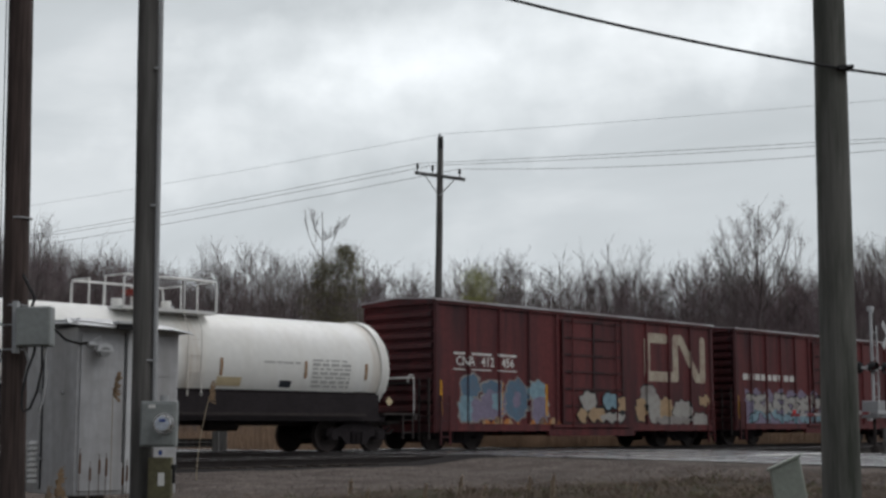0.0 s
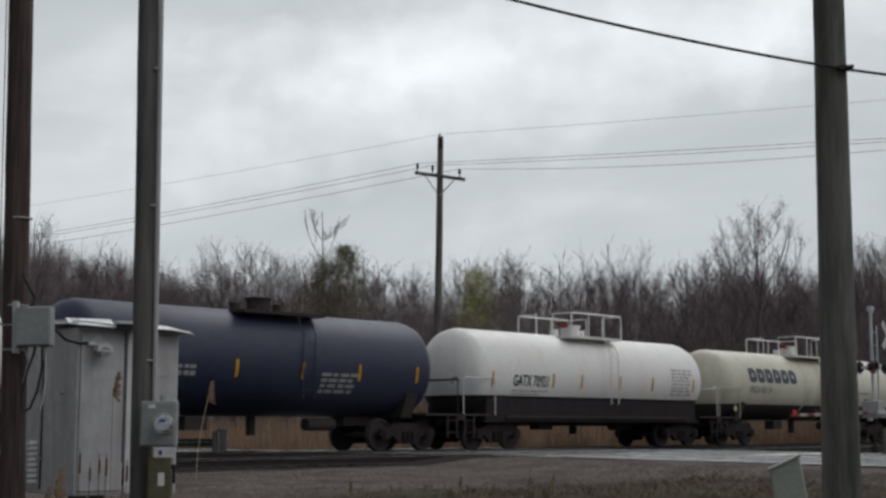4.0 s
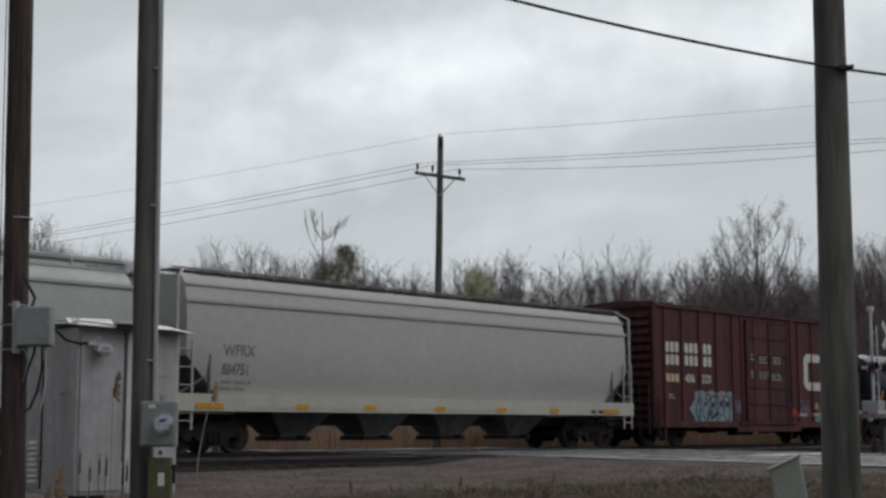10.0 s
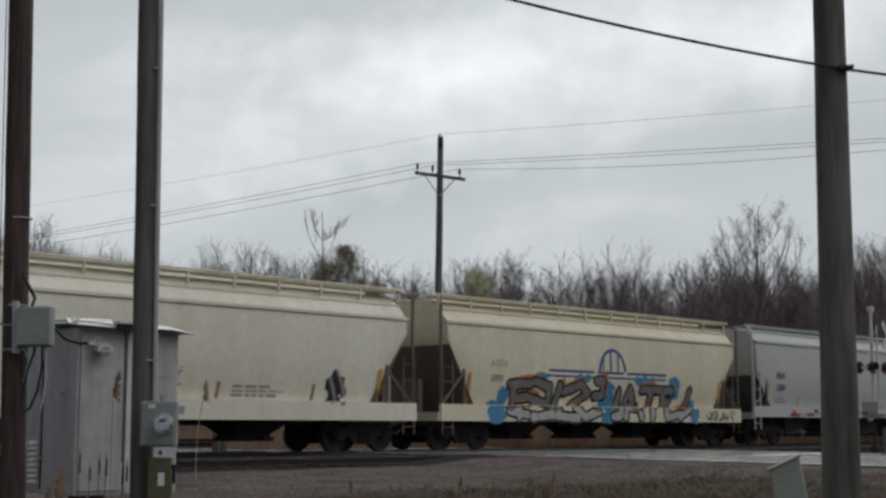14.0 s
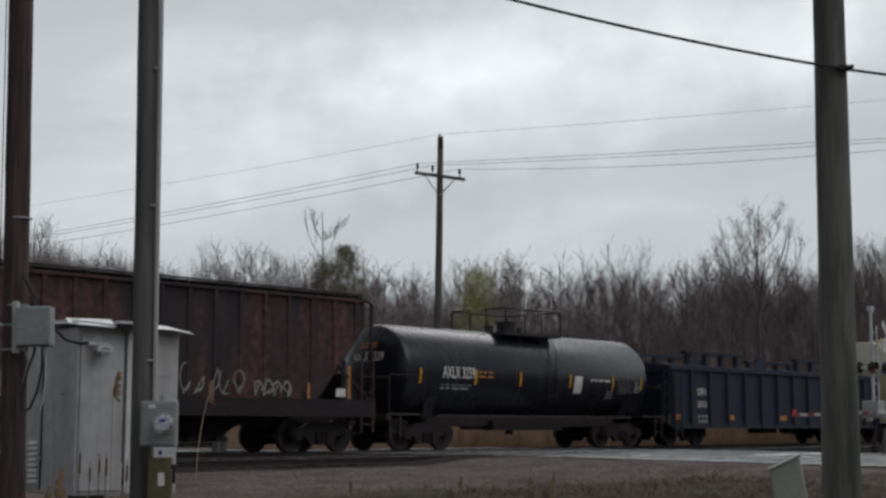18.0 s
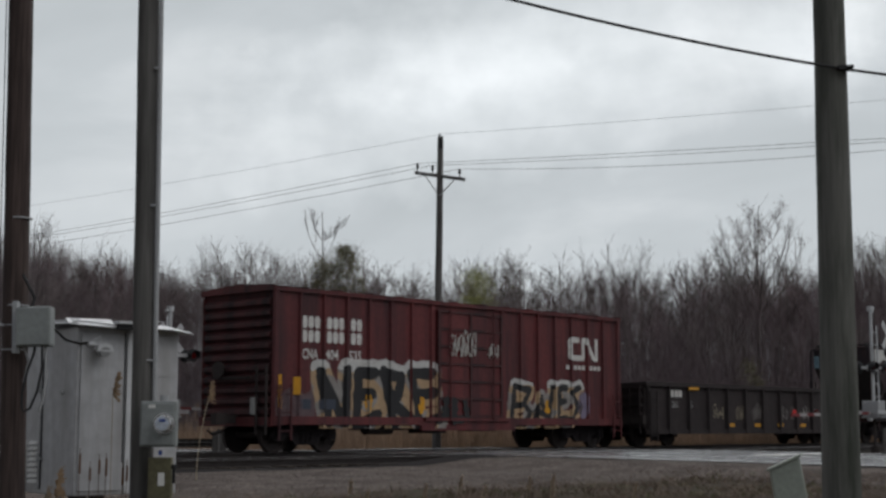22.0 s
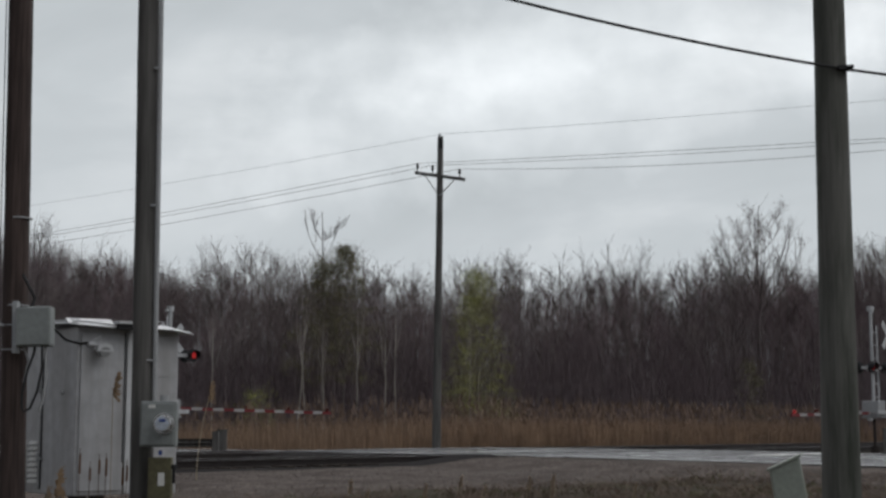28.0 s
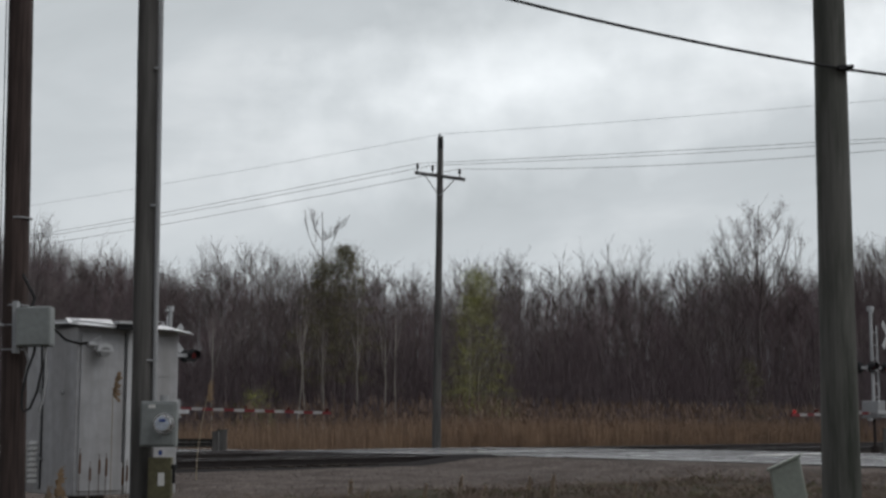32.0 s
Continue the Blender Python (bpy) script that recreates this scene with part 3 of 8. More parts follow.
def paint(car, name, mats, x0, x1, z0, z1, mask, surf, cell=0.035, label="", lift=0.005):
    nx, nz = max(1, int((x1 - x0) / cell)), max(1, int((z1 - z0) / cell))
    X = x0 + (np.arange(nx) + 0.5) * (x1 - x0) / nx
    Z = z0 + (np.arange(nz) + 0.5) * (z1 - z0) / nz
    gx, gz = np.meshgrid(X, Z, indexing="ij")
    idx = mask(gx, gz)
    xs, zs = np.linspace(x0, x1, nx + 1), np.linspace(z0, z1, nz + 1)
    ex, ez = np.meshgrid(xs, zs, indexing="ij")
    ey = surf(ex, ez) - lift
    used, order, faces, slots = {}, [], [], []
    for i, j in zip(*np.nonzero(idx >= 0)):
        q = []
        for c in ((i, j), (i + 1, j), (i + 1, j + 1), (i, j + 1)):
            if c not in used:
                used[c] = len(order)
                order.append((ex[c], ey[c], ez[c]))
            q.append(used[c])
        faces.append(q)
        slots.append(int(idx[i, j]))
    if not faces:
        return None
    groups = [list(range(len(faces)))] if name != "graffiti" else islands(faces, int(0.05 / cell ** 2))
    for members in groups:
        keep = sorted({c for f in members for c in faces[f]})
        at = {c: k for k, c in enumerate(keep)}
        me = bpy.data.meshes.new(name)
        me.from_pydata([order[c] for c in keep], [], [[at[c] for c in faces[f]] for f in members])
        for m in mats:
            me.materials.append(M[m])
        me.polygons.foreach_set("material_index", [slots[f] for f in members])
        ob = new(name, me)
        ob.parent = car
        ob.location.x = SHIFT.get(car.name, 0.0)
        tagged(ob, label)
    return ob


def stroke(gx, gz, pts, w):
    """Where a broad line through the points lies."""
    hit = np.zeros(gx.shape, bool)
    for (ax, az), (bx, bz) in zip(pts[:-1], pts[1:]):
        dx, dz = bx - ax, bz - az
        t = np.clip(((gx - ax) * dx + (gz - az) * dz) / max(1e-6, dx * dx + dz * dz), 0, 1)
        hit |= (gx - ax - t * dx) ** 2 + (gz - az - t * dz) ** 2 < (w / 2) ** 2
    return hit


def wob(gx, gz, s, k):
    return k * (np.sin(gx * s + 1.3) * np.cos(gz * s * 1.7 + 0.4) + 0.5 * np.sin(gx * s * 2.3 + gz * s * 1.9))


def spray(x0, z0, w, h, letters, seed, fill, edge, back, back_pad=0.18, ragged=0.12, extra=(), thick=0.30):
    """A mask for a spray-painted piece: thick unreadable block forms, dark rims and a cloud behind. Slots: 0 back, 1 fill, 2 edge, 3.. extras."""
    rnd = random.Random(seed)
    step = w / letters
    forms = []
    for k in range(letters):
        cx = x0 + (k + 0.5) * step
        zz = z0 + rnd.uniform(-0.04, 0.04) * h
        a, b = -0.36 * step, 0.36 * step
        shape = rnd.choice(("u", "e", "n", "s", "r", "z"))
        lo, hi, mi = zz + 0.1 * h, zz + 0.88 * h, zz + 0.5 * h
        P = {"u": [(a, hi), (a, lo), (b, lo), (b, hi)], "e": [(b, hi), (a, hi), (a, mi), (b * 0.7, mi), (a, mi), (a, lo), (b, lo)],
             "n": [(a, lo), (a, hi), (b, lo), (b, hi)], "s": [(b, hi), (a, hi), (a, mi), (b, mi), (b, lo), (a, lo)],
             "r": [(a, lo), (a, hi), (b, hi), (b, mi), (a, mi), (b, lo)], "z": [(a, hi), (b, hi), (a, lo), (b, lo)]}[shape]
        lean = rnd.uniform(-0.12, 0.12) * step
        P = [(px * 1.25 + rnd.uniform(-0.16, 0.16) * step, pz + rnd.uniform(-0.13, 0.13) * h) for px, pz in P]
        forms.append([(cx + px + lean * (pz - mi) / h * 2, pz) for px, pz in P])

    def mask(gx, gz):
        out = np.full(gx.shape, -1)
        wx, wz = gx + wob(gx, gz, 9.0 / max(h, 0.6), ragged * 0.4 * h), gz + wob(gz, gx, 7.0 / max(h, 0.6), ragged * 0.4 * h)
        if back:
            cloud = (wx > x0 - back_pad) & (wx < x0 + w + back_pad) & (wz > z0 - back_pad) & (wz < z0 + h + back_pad + 0.12 * np.sin(gx * 5 / step))
            out[cloud] = 0
        lw = min(thick * step, thick * h)
        for f in forms if edge else ():
            out[stroke(wx, wz, f, lw * (1.0 + 2 * edge))] = 2
        for k, f in enumerate(forms):
            s = stroke(wx, wz, f, lw)
            out[s] = 1
            if extra:
                out[s & (wz < z0 + h * (0.35 + 0.1 * np.sin(gx * 3 + k)))] = 3 + k % len(extra)
        return out
    return mask


def piece(lines, lw, edge, low, cloud=0.0, zt_=2.5):
    """Sprayed forms along broad lines. Slots: 0 rim, 1 body, 2 body below the height low, 3 and 4 the cloud behind and its pale upper edge."""
    def mask(gx, gz):
        out = np.full(gx.shape, -1)
        wx, wz = gx + wob(gx, gz, 6.0, 0.02), gz + wob(gz, gx, 5.0, 0.02)
        if cloud:
            for l in lines:
                out[stroke(wx, wz, l, lw + 2 * cloud)] = 3
            out[(out == 3) & (wz > zt_ - 0.28 + 0.05 * np.sin(gx * 3.1))] = 4
            out[(out == 3) & (np.sin(gx * 5.3 + 2 * np.sin(gz * 3)) * np.sin(gz * 4.1 + gx) > 0.25)] = 2
        for l in lines if edge else ():
            out[stroke(wx, wz, l, lw + 2 * edge)] = 0
        for l in lines:
            hit = stroke(wx, wz, l, lw)
            out[hit] = 1
            if not cloud:
                out[hit & (wz < low + 0.12 * np.sin(gx * 2.7))] = 2
        return out
    return mask


def scrawl(x0, z0, w, h, n, seed, lw=0.045):
    """Thin looping lines of a tag."""
    rnd = random.Random(seed)
    lines = []
    for k in range(n):
        cx, cz = x0 + w * (k + 0.5) / n, z0 + h * rnd.uniform(0.4, 0.6)
        rx, rz, a0 = w / n * rnd.uniform(0.35, 0.55), h * rnd.uniform(0.3, 0.5), rnd.uniform(0, 6.28)
        loop = [(cx + rx * math.cos(a0 + 0.55 * q), cz + rz * math.sin(a0 + 0.55 * q)) for q in range(rnd.randint(6, 10))]
        lines.append(loop + [(cx + rnd.uniform(-rx, rx), z0), (cx + rnd.uniform(0, 1.2) * rx, z0 + h * rnd.uniform(0.2, 0.9))])

    def mask(gx, gz):
        out = np.full(gx.shape, -1)
        for l in lines:
            out[stroke(gx, gz, l, lw)] = 0
        return out
    return mask


def blobs(items, rim=0.0):
    """Rounded sprayed forms: rows of middle x, z, half width, half height and slot; a rim of slot 0 round each."""
    def mask(gx, gz):
        out = np.full(gx.shape, -1)
        wx, wz = gx + wob(gx, gz, 9.0, 0.05), gz + wob(gz, gx, 7.0, 0.05)
        for grow in ((rim, 0.0) if rim else (0.0,)):
            for cx, cz, rx, rz, k in items:
                out[(np.abs((wx - cx) / (rx + grow)) ** 2.6 + np.abs((wz - cz) / (rz + grow)) ** 2.6) < 1] = 0 if grow else k
        return out
    return mask


def blocks(x0, z0, w, h, n, hollow=False, gap=0.22):
    """A row of letter-sized bars, for names."""
    step = w / n

    def mask(gx, gz):
        out = np.full(gx.shape, -1)
        for k in range(n):
            a, b = x0 + k * step, x0 + (k + 1 - gap) * step
            inn = (gx > a) & (gx < b) & (gz > z0) & (gz < z0 + h)
            if hollow:
                inn &= ~((gz > z0 + 0.38 * h) & (gz < z0 + 0.60 * h))
            out[inn] = 0
        return out
    return mask


def name_marks(car, x0, z0, w, h, row, mat, surf, label="", gap=0.16, lw=0.20, cell=0.025, ribs=()):
    """A company name as a row of plain rounded frames, each a part of its own; a blank leaves a gap."""
    step = w / len(row)
    for k, sign in enumerate(row):
        if sign == " ":
            continue
        a, b, q = x0 + k * step + lw * h / 2, x0 + (k + 1 - gap) * step - lw * h / 2, lw * h
        lo, hi = z0 + q / 2, z0 + h - q / 2
        c = min(0.06 * h, max(0.0, b - a) * 0.3)
        ring = [(a + c, lo), (b - c, lo), (b, lo + c), (b, hi - c), (b - c, hi), (a + c, hi), (a, hi - c), (a, lo + c), (a + c, lo)]

        def mask(gx, gz):
            out = np.full(gx.shape, -1)
            out[stroke(gx, gz, ring, q)] = 0
            for r in ribs:
                out[np.abs(gx - r) < 0.075] = -1
            return out
        paint(car, "name_mark", [mat], x0 + k * step - 0.02, x0 + (k + 1) * step, z0, z0 + h, mask, surf, cell, label)


def bars(x0, z0, w, h, rows, seed=0):
    """Small unreadable print: short thin bars in rows."""
    rnd = random.Random(seed)
    segs = []
    for r in range(rows):
        x = x0
        while x < x0 + w * rnd.uniform(0.7, 1.0):
            l = rnd.uniform(0.12, 0.4)
            segs.append((x, min(x + l, x0 + w), z0 + h * (rows - 1 - r) / rows))
            x += l + 0.07

    def mask(gx, gz):
        out = np.full(gx.shape, -1)
        for a, b, z in segs:
            out[(gx > a) & (gx < b) & (gz > z) & (gz < z + 0.55 * h / rows)] = 0
        return out
    return mask


def letters_on(car, text, mat, x, z, size, surf, label="", squeeze=1.0, name="lettering"):
    cu = bpy.data.curves.new("text", "FONT")
    cu.body, cu.size, cu.align_x, cu.resolution_u, cu.offset = text, size, "LEFT", 2, 0.018 * size
    tmp = bpy.data.objects.new("text", cu)
    scene.collection.objects.link(tmp)
    me = bpy.data.meshes.new_from_object(tmp.evaluated_get(bpy.context.evaluated_depsgraph_get()))
    bpy.data.objects.remove(tmp)
    bpy.data.curves.remove(cu)
    bm = bmesh.new()
    bm.from_mesh(me)
    bmesh.ops.subdivide_edges(bm, edges=[e for e in bm.edges if e.calc_length() > size * 0.3], cuts=2)
    for v in bm.verts:
        px, pz = x + v.co.x * squeeze, z + v.co.y
        v.co = (px, float(surf(np.array(px), np.array(pz))) - 0.008, pz)
    bm.to_mesh(me)
    bm.free()
    me.materials.clear()
    me.materials.append(M[mat])
    ob = new(name, me)
    ob.parent = car
    ob.location.x = SHIFT.get(car.name, 0.0)
    return tagged(ob, label)


# --- boxcars ---
def boxcar(label, mid, L=15.5, H=4.55, W=3.1, mat="oxide", door=(0.39, 0.62), roof="oxide", posts=5, end_ribs=11, zb=0.70, first=0.0, end_mat=None):
    car = start_car("boxcar", label, mid, "train")
    h, w = L / 2, W / 2
    panel = w - 0.07
    d0, d1 = -h + L * door[0], -h + L * door[1]
    eave = H - 0.16
    shell = Geo().box(-h + 0.06, h - 0.06, -panel, panel, zb + 0.25, eave)
    part("body", shell, M[mat], car)
    ribs = []
    for s in (-1, 1):
        for a, b in ((-h, d0), (d1, h)):
            for k in range(posts + 1):
                x = a + 0.09 + (b - a - 0.18) * k / posts
                if first and 0 < k < posts:
                    x = math.copysign(h - first - 1.147 * (k - 1 if a < 0 else posts - 1 - k), a)
                wd = 0.11 if k in (0, posts) else 0.065
                part("side_post", Geo().prism([(x - wd, s * panel), (x - wd * 0.6, s * w), (x + wd * 0.6, s * w), (x + wd, s * panel)], zb + 0.2, eave, "z"), M[mat], car)
                if s < 0:
                    ribs.append(x)
        part("side_sill", Geo().box(-h, h, s * w - (0.0 if s > 0 else 0.012), s * (w - 0.12), zb + 0.06, zb + 0.28).box(d0 - 0.6, d1 + 0.6, s * w - (0.0 if s > 0 else 0.015), s * (w - 0.1), zb - 0.1, zb + 0.06), M[mat], car)
        part("eave", Geo().box(-h, h, s * (w - 0.1), s * (w + 0.02), eave, eave + 0.11), M[mat], car)
        # door: leaf with horizontal panels, rods and track
        dm = part("door", Geo().box(d0 + 0.06, d1 - 0.06, s * (w - 0.05), s * (w + 0.03), zb + 0.3, eave - 0.14), M[mat], car, "sliding steel door")
        for k in range(7):
            z = zb + 0.32 + (eave - zb - 0.5) * k / 6
            part("door_rail", Geo().box(d0 + 0.06, d1 - 0.06, s * (w + 0.03), s * (w + 0.07), z - 0.035, z + 0.035), M["oxide_grime"], dm)
        for x in (d0 + 0.1, (d0 + d1) / 2, d1 - 0.1):
            part("door_stile", Geo().box(x - 0.045, x + 0.045, s * (w + 0.03), s * (w + 0.075), zb + 0.3, eave - 0.14), M["oxide_grime"], dm)
        for x in (d0 + 0.55, d1 - 0.5):
            part("lock_rod", Geo().cyl((x, s * (w + 0.1), zb + 0.2), (x, s * (w + 0.1), eave - 0.1), 0.022, 6), M[mat], dm)
        part("door_track", Geo().box(d0 - 0.5, d1 + 0.3, s * (w + 0.02), s * (w + 0.09), zb + 0.18, zb + 0.27), M[mat], dm)
    if roof == "roofmetal":
        for s in (-1, 1):
            part("roof_edge", Geo().box(-h - 0.03, h + 0.03, s * (w + 0.03) - 0.022, s * (w + 0.03) + 0.022, eave + 0.085, eave + 0.15), M["roofmetal"], car, "bare metal roof edge")
    # ends with horizontal corrugations
    for s in (-1, 1):
        g = Geo()
        prof = [(-h * s * 0 + s * (h - 0.06), zb + 0.2)]
        z0, z1 = zb + 0.25, eave - 0.15
        for k in range(end_ribs):
            a, b = z0 + (z1 - z0) * k / end_ribs, z0 + (z1 - z0) * (k + 1) / end_ribs
            prof += [(s * (h - 0.06), a + 0.02), (s * (h + 0.05), a + 0.09), (s * (h + 0.05), b - 0.1), (s * (h - 0.06), b - 0.02)]
        prof += [(s * (h - 0.06), eave), (s * (h - 0.16), eave), (s * (h - 0.16), zb + 0.2)]
        part("end_wall", g.prism(prof, -panel + 0.08, panel - 0.08, "y"), M[end_mat or mat], car)
        part("end_sill", Geo().box(s * (h - 0.2), s * (h + 0.06), -w + 0.02, w - 0.02, zb + 0.02, zb + 0.26), M[mat], car)
        part("ladder", ladder(s * (h + 0.13), -w + 0.35, zb - 0.2, zb + 1.6, 0.4, False), M["under"], car)
        part("ladder", ladder(s * (h - 0.35), -w - 0.07, zb - 0.35, zb + 1.1, 0.4, True), M[mat], car)
        hb = Geo().cyl((s * (h + 0.16), 0.55, 2.2), (s * (h + 0.22), 0.55, 2.2), 0.24, 18).cyl((s * (h + 0.1), 0.55, 2.2), (s * (h + 0.2), 0.55, 2.2), 0.05, 8).box(s * (h + 0.08) - 0.05, s * (h + 0.08) + 0.05, -0.7, 0.9, 1.95, 2.02)
        part("hand_brake", hb, M["under"], car)
    rg = Geo().prism([(-w - 0.02, eave + 0.09), (0, H + 0.03), (w + 0.02, eave + 0.09), (w + 0.02, eave + 0.115), (0, H + 0.06), (-w - 0.02, eave + 0.115)], -h - 0.03, h + 0.03)
    n = 13
    for k in range(n + 1):
        x = -h + L * k / n
        rg.prism([(-w - 0.01, eave + 0.11), (0, H + 0.05), (w + 0.01, eave + 0.11), (w + 0.01, eave + 0.15), (0, H + 0.09), (-w - 0.01, eave + 0.15)], x - 0.03, x + 0.03)
    for s in (-1, 1):
        part("gable", Geo().prism([(-w, eave), (0, eave), (w, eave), (w, eave + 0.11), (0, H + 0.05), (-w, eave + 0.11)], s * (h + 0.01) - 0.03, s * (h + 0.01) + 0.03), M[mat], car)
    part("roof", rg, M[roof], car)
    part("underframe", Geo().box(-h + 0.3, h - 0.3, -0.35, 0.35, 0.72, zb + 0.22).box(-1.6, -0.6, -1.1, -0.5, 0.5, 0.95).box(0.8, 1.9, -0.9, -0.3, 0.55, 0.95).cyl((-2.6, -0.7, 0.66), (-3.6, -0.7, 0.66), 0.2, 12), M["under"], car)
    running_gear(car, h + 0.35, h - 1.55)

    rb = np.array(ribs)

    def surf(x, z):
        x = np.asarray(x, float)
        dist = np.min(np.abs(x[..., None] - rb), axis=-1)
        y = np.where(dist < 0.055, -w, -panel)
        y = np.where((x > d0) & (x < d1), -w - 0.03, y)
        return y
    return car, surf, ribs, (h, w, zb, eave, d0, d1)


def cn_mark(x0, z0, w, h, lw):
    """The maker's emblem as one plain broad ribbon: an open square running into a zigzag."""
    a = [(x0 + 0.31 * w, z0 + h), (x0 + 0.04 * w, z0 + h), (x0, z0 + 0.9 * h), (x0, z0 + 0.1 * h), (x0 + 0.04 * w, z0), (x0 + 0.5 * w, z0)]
    b = [(x0 + 0.5 * w, z0), (x0 + 0.5 * w, z0 + h), (x0 + 0.6 * w, z0 + h), (x0 + 0.9 * w, z0), (x0 + w, z0), (x0 + w, z0 + h)]

    def mask(gx, gz):
        out = np.full(gx.shape, -1)
        out[stroke(gx, gz, a, lw) | stroke(gx, gz, b, lw)] = 0
        return out
    return mask


def minus_ribs(mask, ribs, half=0.075):
    def m(gx, gz):
        out = mask(gx, gz)
        for r in ribs:
            out[np.abs(gx - r) < half] = -1
        return out
    return m


def reflectors(car, xs, z, surf, mat="yellow", w=0.09, h=0.45):
    for x in xs:
        paint(car, "reflector", [mat], x - w / 2, x + w / 2, z, z + h, lambda gx, gz: np.zeros(gx.shape, int), surf, 0.15, "yellow reflective strip", 0.012)


# --- tank cars ---
def tank(label, mid, L, r, zc, mat, lower=None, black_to=0.0, platform="rail", plat_mat="white", sill=True, end_rail="white", heads=0.55, dome_x=0.0, ladder_x=0.6, bands=(), tc=None, car_half=None, shift=0.0, trim="under", run=True, skirt=False, diamonds=False):
    car = start_car("tank_car", label, mid, "train")
    SHIFT[car.name] = shift
    h = L / 2
    n = 48

    def rings(r_out, cut=None):
        prof = [(-h + heads * q * 1.27, max(0.02, k * r)) for q, k in ((0, 0), (0.06, 0.35), (0.2, 0.62), (0.43, 0.84), (0.69, 0.96), (1.0, 1.0))]
        full = prof + [(-x, q) for x, q in reversed(prof)]
        return [[(x, q * math.cos(2 * math.pi * i / n), zc + q * math.sin(2 * math.pi * i / n)) for i in range(n)] for x, q in full]
    g = Geo().loft(rings(r))
    if lower:
        shell = g.mesh("shell", [M[mat], M[lower]], 30)
        bm = bmesh.new()
        bm.from_mesh(shell)
        bmesh.ops.bisect_plane(bm, geom=bm.verts[:] + bm.edges[:] + bm.faces[:], plane_co=(0, 0, black_to), plane_no=(0, 0, 1))
        bm.to_mesh(shell)
        bm.free()
        for p in shell.polygons:
            if p.center.z < black_to:
                p.material_index = 1
        part("shell", shell, None, car)
    else:
        part("shell", g, M[mat], car, "", 30)
    for x in bands:
        bg = Geo()
        ring = [[(xx, q * math.cos(2 * math.pi * i / n), zc + q * math.sin(2 * math.pi * i / n)) for i in range(n)] for xx, q in ((x - 0.04, r), (x - 0.04, r + 0.015), (x + 0.04, r + 0.015), (x + 0.04, r))]
        part("shell_band", bg.loft(ring, True, False), M[mat], car, "", 30)
    # manway and fittings on top
    zt = zc + r
    dm = part("manway_dome", Geo().cyl((dome_x, 0, zt - 0.1), (dome_x, 0, zt + 0.32), 0.33, 20).cyl((dome_x, 0, zt + 0.32), (dome_x, 0, zt + 0.38), 0.37, 20).cyl((dome_x + 0.75, 0.1, zt - 0.05), (dome_x + 0.75, 0.1, zt + 0.25), 0.13, 12).cyl((dome_x - 0.75, 0.1, zt - 0.05), (dome_x - 0.75, 0.1, zt + 0.22), 0.15, 12).cyl((dome_x - 0.4, -0.4, zt - 0.15), (dome_x - 0.4, -0.4, zt + 0.12), 0.07, 8), M[plat_mat if platform != "red" else "redrust"], car, "", 35)
    if plat_mat == "white":
        part("manway_cap", Geo().cyl((dome_x - 0.42, -0.05, zt + 0.3), (dome_x - 0.42, -0.05, zt + 0.46), 0.16, 14).box(dome_x - 0.7, dome_x - 0.15, -0.12, 0.02, zt + 0.36, zt + 0.42), M["redrust"], car, "red valve cap")
    pw = 1.15
    pm = M["redrust"] if platform == "red" else M[plat_mat]
    for s in (-1, 1):
        y0, y1 = sorted((s * 0.5, s * pw))
        pg = Geo().box(dome_x - 1.42, dome_x + 1.42, y0, y1, zt - 0.14, zt - 0.06)
        for x in (-1.1, 0, 1.1):
            pg.prism([(s * pw, zt - 0.10), (s * 0.5, zt - 0.10), (s * 0.75, zc + r * 0.86)], dome_x + x - 0.02, dome_x + x + 0.02)
        part("platform", pg, pm, car)
        if platform in ("rail", "dark"):
            top = zt + 0.70
            rr = Geo()
            rr.pipe([(dome_x - 1.4, s * pw, zt - 0.08), (dome_x - 1.4, s * pw, top - 0.1), (dome_x - 1.32, s * pw, top), (dome_x + 1.32, s * pw, top), (dome_x + 1.4, s * pw, top - 0.1), (dome_x + 1.4, s * pw, zt - 0.08)], 0.034 if platform == "rail" else 0.026 if plat_mat == "black" else 0.015, 6)
            for e in (-0.45, 0.4):
                rr.pipe([(dome_x + e, s * pw, zt - 0.08), (dome_x + e, s * pw, top)], 0.022 if platform == "rail" else 0.012, 6)
            for e in (-1.4, 1.4):
                rr.pipe([(dome_x + e, s * pw, top), (dome_x + e, s * 0.35, top), (dome_x + e, s * 0.35, zt)], 0.025, 6)
            part("guard_rail", rr, M[plat_mat], car)
        part("ladder", ladder(dome_x + ladder_x, s * (r + 0.035), 1.45, zc + 0.55 * r, 0.42, True, 0, 0.013).pipe([(dome_x + ladder_x - 0.21, s * (r + 0.035), zc + 0.55 * r), (dome_x + ladder_x - 0.21, s * pw, zt - 0.1)], 0.014).pipe([(dome_x + ladder_x + 0.21, s * (r + 0.035), zc + 0.55 * r), (dome_x + ladder_x + 0.21, s * pw, zt - 0.1)], 0.014), M[mat], car)
    # saddles, stub sills, walkways
    tc = tc or h - 1.45
    ch = car_half or h + 0.55
    um = M["under"]
